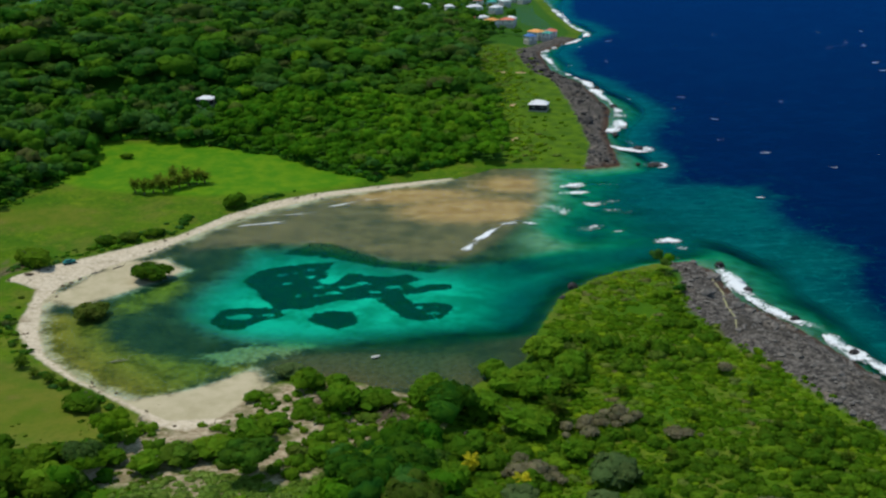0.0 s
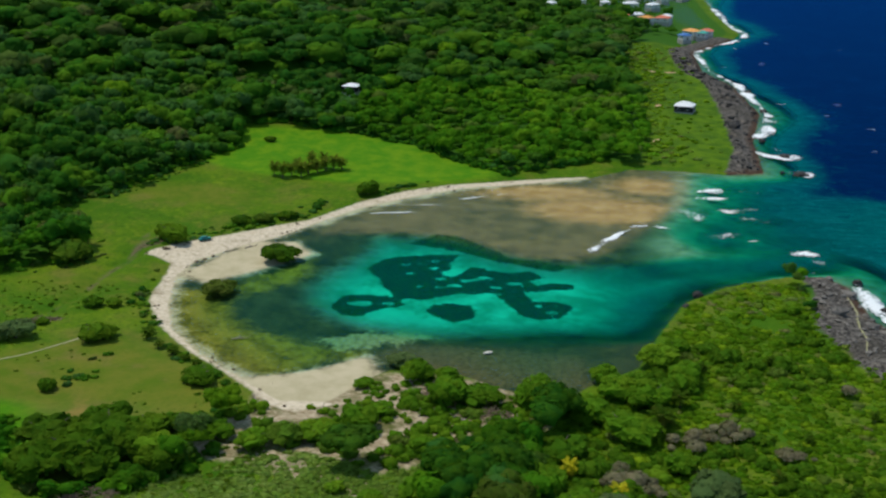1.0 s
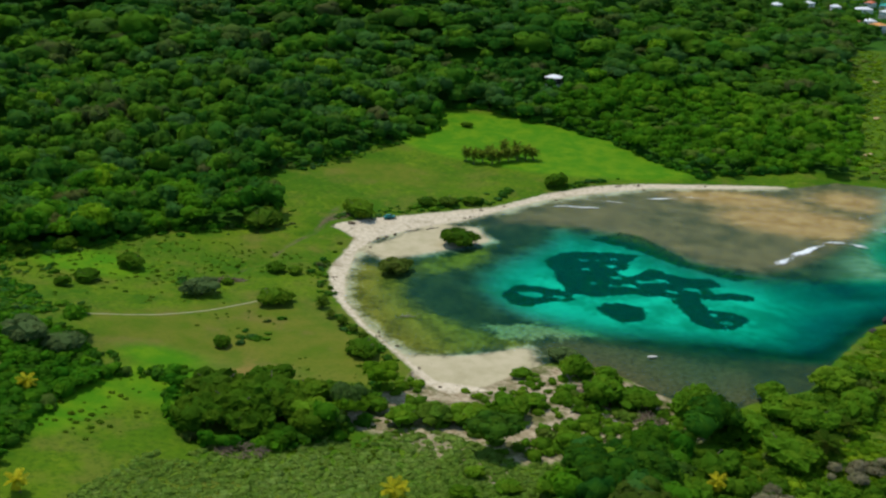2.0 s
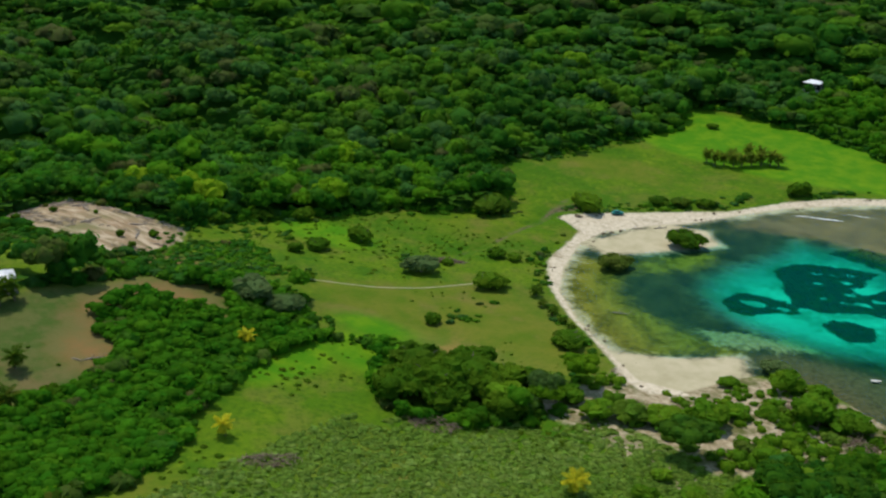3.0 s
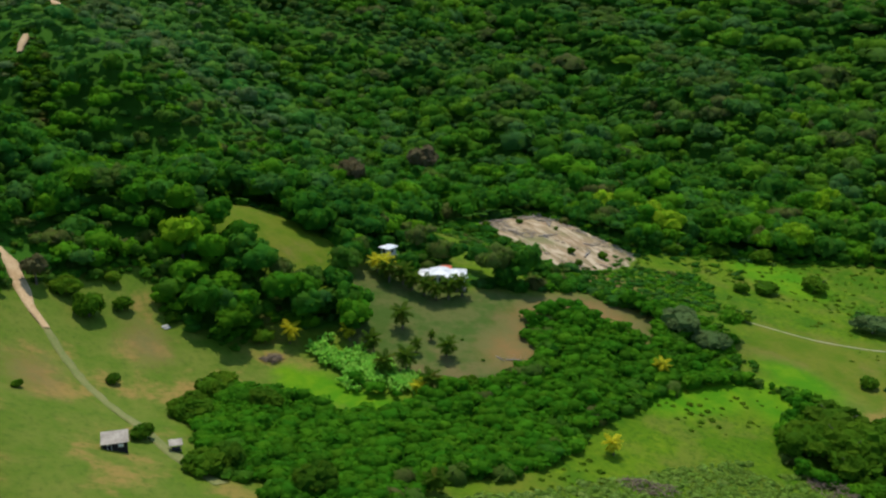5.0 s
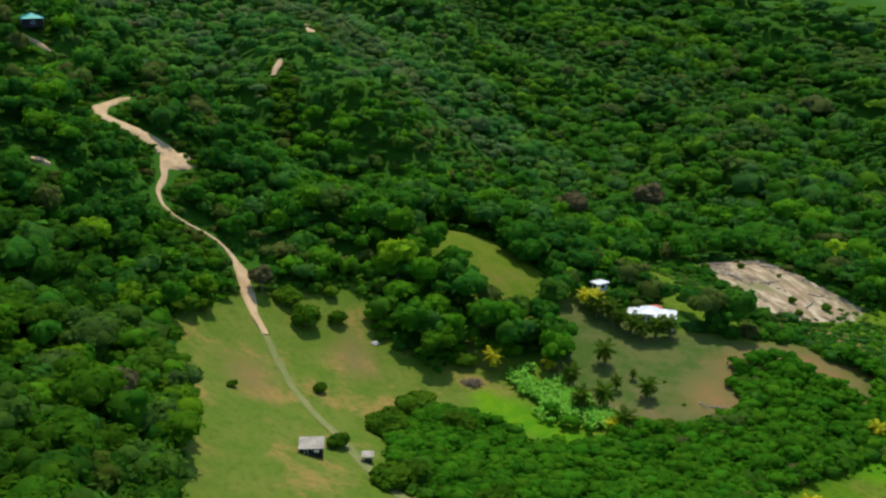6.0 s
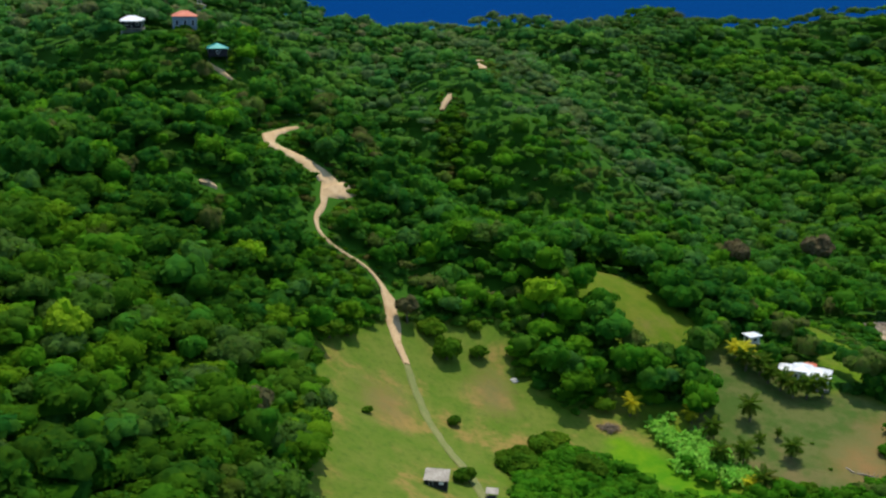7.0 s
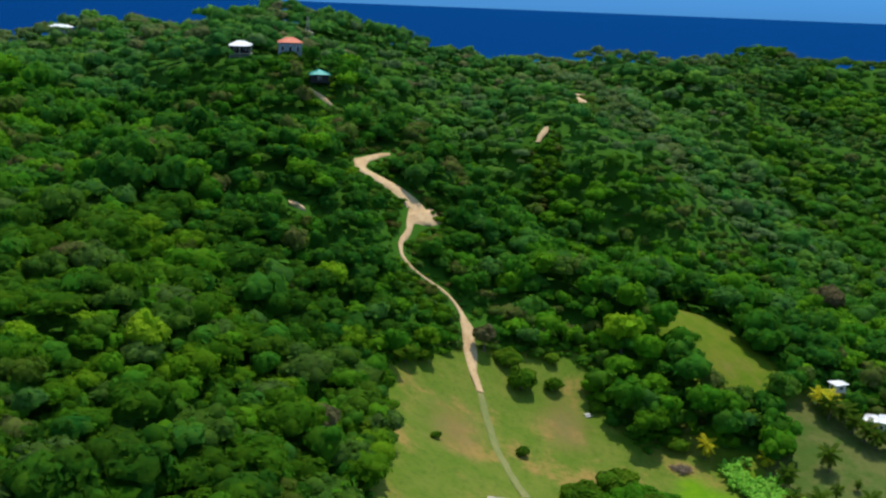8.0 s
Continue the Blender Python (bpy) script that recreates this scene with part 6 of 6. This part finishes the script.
def car(x, y, turn):
    root = new("car")
    solid("body", [box(0, 0, 0.35, 4.2, 1.7, 0.65)], TEAL_PAINT, root, bevel=0.12)
    cab = solid("cabin", [([(-1.5, -0.78, 1.0), (1.1, -0.78, 1.0), (1.1, 0.78, 1.0), (-1.5, 0.78, 1.0), (-1.1, -0.62, 1.55), (0.5, -0.62, 1.55), (0.5, 0.62, 1.55), (-1.1, 0.62, 1.55)],
                           [(3, 2, 1, 0), (4, 5, 6, 7), (0, 1, 5, 4), (1, 2, 6, 5), (2, 3, 7, 6), (3, 0, 4, 7)])], TEAL_PAINT, root, bevel=0.08)
    for sy in (-1, 1):
        solid("side_window", [box(-0.25, sy * 0.71, 1.08, 1.5, 0.06, 0.36)], GLASS, cab, bevel=0)
    solid("windscreen", [box(0.83, 0, 1.08, 0.1, 1.2, 0.36)], GLASS, cab, bevel=0)
    for sx in (-1.3, 1.3):
        for sy in (-0.8, 0.8):
            v, f = tube([(sx, sy - 0.11, 0.34), (sx, sy - 0.1, 0.34), (sx, sy + 0.1, 0.34), (sx, sy + 0.11, 0.34)], [0.2, 0.34, 0.34, 0.2], 14)
            part("wheel", mesh_from("wheel", v, f, RUBBER), root)
    root.matrix_basis = pose(x, y, float(ground_height(x, y)), 0, 0, turn)
    tagged(root, "dark teal car parked on the sand behind the beach", "car")


def boat(x, y, turn):
    root = new("rowing_boat")
    v, f = [], []
    n = 9
    for k in range(n):
        t = k / (n - 1)
        w = 0.75 * math.sin(math.pi * (0.18 + 0.8 * t) * 0.98) ** 0.7
        xx = -1.7 + 3.4 * t
        v += [(xx, -w, 0.45 + 0.12 * t * t), (xx, -w * 0.6, -0.12), (xx, w * 0.6, -0.12), (xx, w, 0.45 + 0.12 * t * t), (xx, w * 0.85, 0.42 + 0.12 * t * t), (xx, w * 0.5, 0.0), (xx, -w * 0.5, 0.0), (xx, -w * 0.85, 0.42 + 0.12 * t * t)]
    for k in range(n - 1):
        for s in range(8):
            a, b = k * 8 + s, k * 8 + (s + 1) % 8
            f.append((a, b, b + 8, a + 8))
    part("hull", mesh_from("hull", v, f, PALE_WALL), root)
    for xx in (-0.7, 0.5):
        solid("bench", [box(xx, 0, 0.25, 0.25, 1.2, 0.05)], DRIFT, root, bevel=0)
    root.matrix_basis = pose(x, y, 0.05, 0, 0, turn) @ Matrix.Diagonal((0.7, 0.7, 0.7, 1))
    tagged(root, "small pale rowing boat floating in the shallow bay", "boat")


def log_thing(name, x, y, length, thick, turn, label, twigs=4, seed=1, mat=None):
    r = np.random.default_rng(seed)
    pieces = [tube([(-length / 2, 0, thick), (-length / 6, r.uniform(-0.2, 0.2), thick * 1.3), (length / 5, r.uniform(-0.2, 0.2), thick), (length / 2, 0, thick * 1.4)], [thick, thick * 0.9, thick * 0.7, thick * 0.3], 8)]
    for k in range(twigs):
        b = r.uniform(-length / 3, length / 2)
        pieces.append(tube([(b, 0, thick), (b + r.uniform(0, 0.8), r.uniform(-1.2, 1.2), thick + r.uniform(0.2, 0.9)), (b + r.uniform(0.3, 1.4), r.uniform(-1.9, 1.9), thick + r.uniform(0.1, 1.3))], [thick * 0.4, thick * 0.25, thick * 0.08], 5))
    v, f = merge(pieces)
    ob = new(name, mesh_from(name, v, f, mat or DRIFT))
    ob.matrix_basis = pose(x, y, max(float(ground_height(x, y)), 0.0), 0, 0, turn)
    return tagged(ob, label, "driftwood")


def brush_pile(x, y, rx, ry, high, label, seed):
    """A heap of dead branches."""
    r = np.random.default_rng(seed)
    pieces = []
    for _ in range(150):
        a, u = r.uniform(0, 6.28), math.sqrt(r.uniform(0, 1))
        px, py = math.cos(a) * u * rx, math.sin(a) * u * ry
        top = high * (1 - u * u)
        d = r.normal(0, 1, 3) * np.array([1, 1, 0.35])
        d /= np.linalg.norm(d)
        s = r.uniform(0.7, 1.6)
        zc = top * r.uniform(0.1, 1.0) + 0.1
        pieces.append(tube([(px - d[0] * s, py - d[1] * s, zc - d[2] * s), (px, py, zc + 0.15), (px + d[0] * s, py + d[1] * s, zc + d[2] * s)], [0.09, 0.07, 0.02], 4))
    v, f = merge(pieces)
    ob = new("deadfall", mesh_from("deadfall", v, f, DEAD))
    ob.matrix_basis = pose(x, y, float(ground_height(x, y)), 0, 0, r.uniform(0, 360))
    return tagged(ob, label, "deadfall")


def rock_thing(x, y, r, high, seed, label, mat=None, z=None):
    g = np.random.default_rng(seed)
    v, f = ICO[3]
    k = 1 + 0.35 * np.array([noise.noise(Vector(q) * 1.6 + Vector((seed * 3.1, 0, 0))) for q in v]) + 0.15 * np.array([noise.noise(Vector(q) * 5 + Vector((0, seed, 0))) for q in v])
    v = v * k[:, None] * np.array([r, r * 0.75, high])
    ob = new("rock", mesh_from("rock", v, f, mat or ROCK, smooth=False))
    ob.matrix_basis = pose(x, y, float(ground_height(x, y)) if z is None else z, 0, 0, g.uniform(0, 360))
    return tagged(ob, label, "rock")


SHELF = plain("grey_shelf_rock", (0.07, 0.066, 0.06), (0.24, 0.22, 0.19), 0.9, 0.9, 0.1)
WRACK = plain("dry_wrack", (0.05, 0.035, 0.02), (0.14, 0.10, 0.06), 0.5, 0.95)
DEAD = plain("dead_branches", (0.13, 0.095, 0.06), (0.27, 0.21, 0.14), 0.6, 0.9)
white_house()
shed()
lean_to()
house("hut", -213, 139, 20, 2.6, 3.2, 2.2, WHITE_ROOF, PALE_WALL, "tiny hut with a pale metal roof above the palms", 0.6, 0.3, 1, category="hut", sink=1.5)
house("house", -350, -12, 10, 6.6, 6.6, 2.8, TEAL_ROOF, DARK_WALL, "dark timber house under a teal metal roof on posts", 1.7, 0.4, 1, False, 4.0, stilts=0.6, z=float(ground_height(-350, -12)) + 0.4)
house("house", -372, -26, 10, 7.0, 8.6, 5.2, RED_ROOF, GREY_WALL, "two-storey grey-blue house with a red hipped roof", 2.0, 0.6, 3, False, 4.0, z=float(ground_height(-372, -26)) - 0.8)
house("house", -383, -47, 5, 6.5, 8.0, 3.0, WHITE_ROOF, DARK_WALL, "hillside house with a wide white metal roof", 1.6, 0.5, 2, True, 3.5, z=float(ground_height(-383, -47)) + 0.8)
house("house", -474, -150, 5, 6.0, 10.0, 3.0, WHITE_ROOF, GREY_WALL, "long ridge-top house with a white roof", 1.4, 0.5, 3, False, 6.0, z=float(ground_height(-474, -150)) + 0.3)
house("house", -479, -134, 5, 5.0, 6.0, 2.6, WHITE_ROOF, GREY_WALL, "small ridge-top house with a white roof", 1.2, 0.5, 2, False, 6.0, z=float(ground_height(-479, -134)) + 0.3)
house("house", -480, -54, 5, 6.0, 9.0, 2.6, RUST_ROOF, PALE_WALL, "low pale house on the hill's crest", 1.0, 0.5, 3, False, 5.0, z=float(ground_height(-480, -54)) + 0.6)
house("house", -121, 559, 80, 6.0, 8.0, 2.8, WHITE_ROOF, DARK_WALL, "house with a bright white roof among the forest trees", 1.5, 0.5, 2, False, 2.0, z=float(ground_height(-121, 559)) + 1.5)
house("house", 53, 584, 75, 8.0, 9.5, 3.0, WHITE_ROOF, DARK_WALL, "open-sided coastal house with a pale hipped roof", 2.2, 0.6, 2, True, 1.0)


def mast():
    root = new("radio_mast")
    solid("hut", [box(0, 0, -5.0, 4.0, 5.0, 7.4)], GREY_WALL, root)
    solid("hut_roof", [hip_roof(0, 0, 2.4, 4.0, 5.0, 1.0)], RUST_ROOF, root, bevel=0)
    for sx in (-1, 1):
        for sy in (-1, 1):
            v, f = tube([(sx * 1.0, sy * 1.0, 3.0), (sx * 0.2, sy * 0.2, 10.0)], [0.1, 0.06], 6)
            part("leg", mesh_from("leg", v, f, CONCRETE), root)
    for k in range(7):
        s = 1.0 - k * 0.115
        z = 3.2 + k * 1.0
        v, f = merge([tube([(a * s, b * s, z), (c * s, d * s, z + 0.9)], [0.05, 0.05], 4) for a, b, c, d in ((-1, -1, 1, -1), (1, -1, 1, 1), (1, 1, -1, 1), (-1, 1, -1, -1))])
        part("brace", mesh_from("brace", v, f, CONCRETE), root)
    root.matrix_basis = pose(-462, -31, float(ground_height(-462, -31)) + 0.3, 0, 0, 12)
    tagged(root, "short lattice radio mast standing over a grey hut", "mast")


mast()
ROOFS = {"red": (RED_ROOF, "rust-red"), "orange": (ORANGE_ROOF, "orange"), "white": (WHITE_ROOF, "white"), "blue": (BLUE_ROOF, "blue"), "teal": (TEAL_ROOF, "teal")}
for k, (hx, hy, w, d, kind) in enumerate(TOWN):
    house("house", hx, hy, (k * 37) % 90, w, d, 3.2, ROOFS[kind][0], PALE_WALL, "village house by the shore with a %s metal roof" % ROOFS[kind][1], 1.9, 0.4, 2, group="houses of the shore village", z=max(float(ground_height(hx, hy)), 1.0) + 0.8, sink=3.0)

for k, (lx, ly, la) in enumerate(((-240, 192, 20), (-232, 204, 160), (-220, 196, 80), (-212, 206, 40), (-246, 208, 100), (-226, 188, 10), (-205, 200, 130), (-236, 206, 60))):
    log_thing("felled_trunk", lx, ly, 6.0, 0.3, la, "pale felled trunk lying on the cleared plot", 7, 200 + k)
def slash(count):
    """Cut branches left in rows over the cleared plot."""
    r = np.random.default_rng(41)
    pieces = []
    while len(pieces) < count:
        px, py = r.uniform(-254, -193), r.uniform(179, 222)
        if float(inside(CLEAR["plot"], px, py)) < 1 or fbm(px * 0.35 + py * 0.6, py * 1.4 - px * 0.8, 14, 87, 3) < 0.02:
            continue
        a, length = radians(32) + r.normal(0, 0.5), r.uniform(0.8, 2.6)
        z = float(ground_height(px, py))
        dx, dy = math.cos(a) * length / 2, math.sin(a) * length / 2
        pieces.append(tube([(px - dx, py - dy, z + 0.1), (px, py, z + r.uniform(0.2, 0.5)), (px + dx, py + dy, z + 0.15)], [0.12, 0.10, 0.04], 4))
    v, f = merge(pieces)
    return tagged(new("slash", mesh_from("slash", v, f, DRIFT)), "pale cut branches strewn in rows over the cleared plot", "cut branches", kind="stuff")


slash(300)
car(-125, 344.5, 40)
boat(-18.5, 267.0, 25)
for k, row in enumerate(((-87, 267, 4.5, 0.22, 20), (-108, 343, 5.0, 0.2, 50), (-114, 338, 4.0, 0.18, 30), (-72, 232, 4.0, 0.2, 120), (-33, 240, 5.0, 0.25, 15), (-22, 226, 6.0, 0.3, 160), (-8, 226, 5.0, 0.28, 40), (-30, 228, 4.5, 0.25, 80), (-155, 144, 4.5, 0.2, 60), (-157, 141, 3.0, 0.16, 10))):
    log_thing("driftwood", *row, "bleached grey driftwood log with broken branches", 5, 100 + k)
brush_pile(-101.5, 139.5, 7.0, 2.6, 1.1, "long heap of dead grey-brown branches in the meadow", 3)
brush_pile(-89, 178, 6.0, 3.5, 1.6, "dark brown heap of dead brush beside the tree clump", 4)
brush_pile(-12, 227, 6.0, 3.5, 1.8, "dark heap of fallen branches on the shore", 5)
brush_pile(-28, 238, 4.0, 2.5, 1.2, "dark heap of fallen branches on the shore", 6)
brush_pile(-146, 268, 6.0, 1.6, 1.0, "row of dry brown brush along a ditch", 7)
brush_pile(-176, 92, 2.2, 1.6, 0.8, "small pile of dry branches at the pasture's edge", 8)
for k, (rx, ry, rr, rh) in enumerate(((94, 467, 3.6, 1.5), (92, 499, 3.2, 1.4), (87, 470, 2.0, 1.0), (90, 335, 2.6, 1.4), (93, 312, 2.4, 1.3), (100, 288, 2.6, 1.4), (108, 264, 2.6, 1.4), (86, 528, 3.0, 1.6), (96, 600, 3.5, 1.6), (94, 655, 3.5, 1.6), (40, 318, 3.0, 1.2), (36, 308, 2.4, 1.0))):
    rock_thing(rx, ry, rr * (0.62 if rx < 91.9 or ry < 400 or ry > 510 else 1.0), rh * 0.9, k + 1, "jagged black rock washed by white surf" if rx > 80 else "dark shore rock beside the lagoon channel", z=0.1)
rock_thing(-191, 72, 1.0, 0.5, 40, "pale boulder in the short pasture grass", CONCRETE)


# ------------------------------------------------------------------ small loose stuff
def pebbles(name, spots, sizes, mat, label, category, flat=0.6):
    v, f, n = [], [], 0
    g = np.random.default_rng(len(spots))
    bv, bf = ICO[1]
    for (px, py), size in zip(spots, sizes):
        k = bv * (1 + g.normal(0, 0.22, (len(bv), 1))) * size * np.array([g.uniform(0.7, 1.4), g.uniform(0.7, 1.4), flat])
        z = max(float(ground_height(px, py)), 0.0)
        v.append(k + np.array([px, py, z + size * 0.15]))
        f.append(bf + n)
        n += len(bv)
    return tagged(new(name, mesh_from(name, np.concatenate(v), np.concatenate(f), mat, smooth=False)), label, category, kind="stuff")


g = np.random.default_rng(77)
bx, by = g.uniform(62, 135, 2600), g.uniform(170, 345, 2600)
on = (inside(ROCKS_POINT, bx, by) > 0) & (inside(SHORE, bx, by) > 1)
pebbles("boulders", list(zip(bx[on][:520], by[on][:520])), g.lognormal(-0.75, 0.5, 520), SHELF, "grey broken boulders strewn over the rock shelf", "boulders")
bx, by = g.uniform(50, 110, 2600), g.uniform(465, 800, 2600)
on = (inside(ROCKS, bx, by) > 0) & (inside(SHORE, bx, by) > 1)
pebbles("boulders", list(zip(bx[on][:420], by[on][:420])), g.lognormal(-0.4, 0.5, 420), ROCK, "black broken boulders along the headland", "boulders")
bx, by = g.uniform(-145, 5, 9000), g.uniform(222, 455, 9000)
edge = inside(BEACH, bx, by)
on = (edge > 0) & (edge < 2.4) & (fbm(bx, by, 12, 93) > 0.0)
pebbles("beach_wrack", list(zip(bx[on], by[on])), g.lognormal(-1.1, 0.5, int(on.sum())), WRACK, "dark dry seaweed and twigs along the beach", "wrack", 0.3)
fx, fy = g.uniform(60, 420, 260), g.uniform(260, 900, 260)
for k in range(70):
    if float(inside(SHORE, fx[k], fy[k])) < -12:
        w = g.uniform(1.5, 4.0)
        foam_strip("whitecap", [(fx[k] - w, fy[k] + g.uniform(-1, 1), 0.5), (fx[k], fy[k], g.uniform(0.8, 1.6)), (fx[k] + w, fy[k] + g.uniform(-1, 1), 0.5)], "small white fleck on the open sea", 0.1, 0.15)
ribbon("path_point", [(84, 322, 0.3), (84.5, 308, 0.5), (82, 297, 0.6), (82, 285, 0.5), (79, 272, 0.3)], PALE_TRACK, "thin pale trail over the rocky point", 0.15)
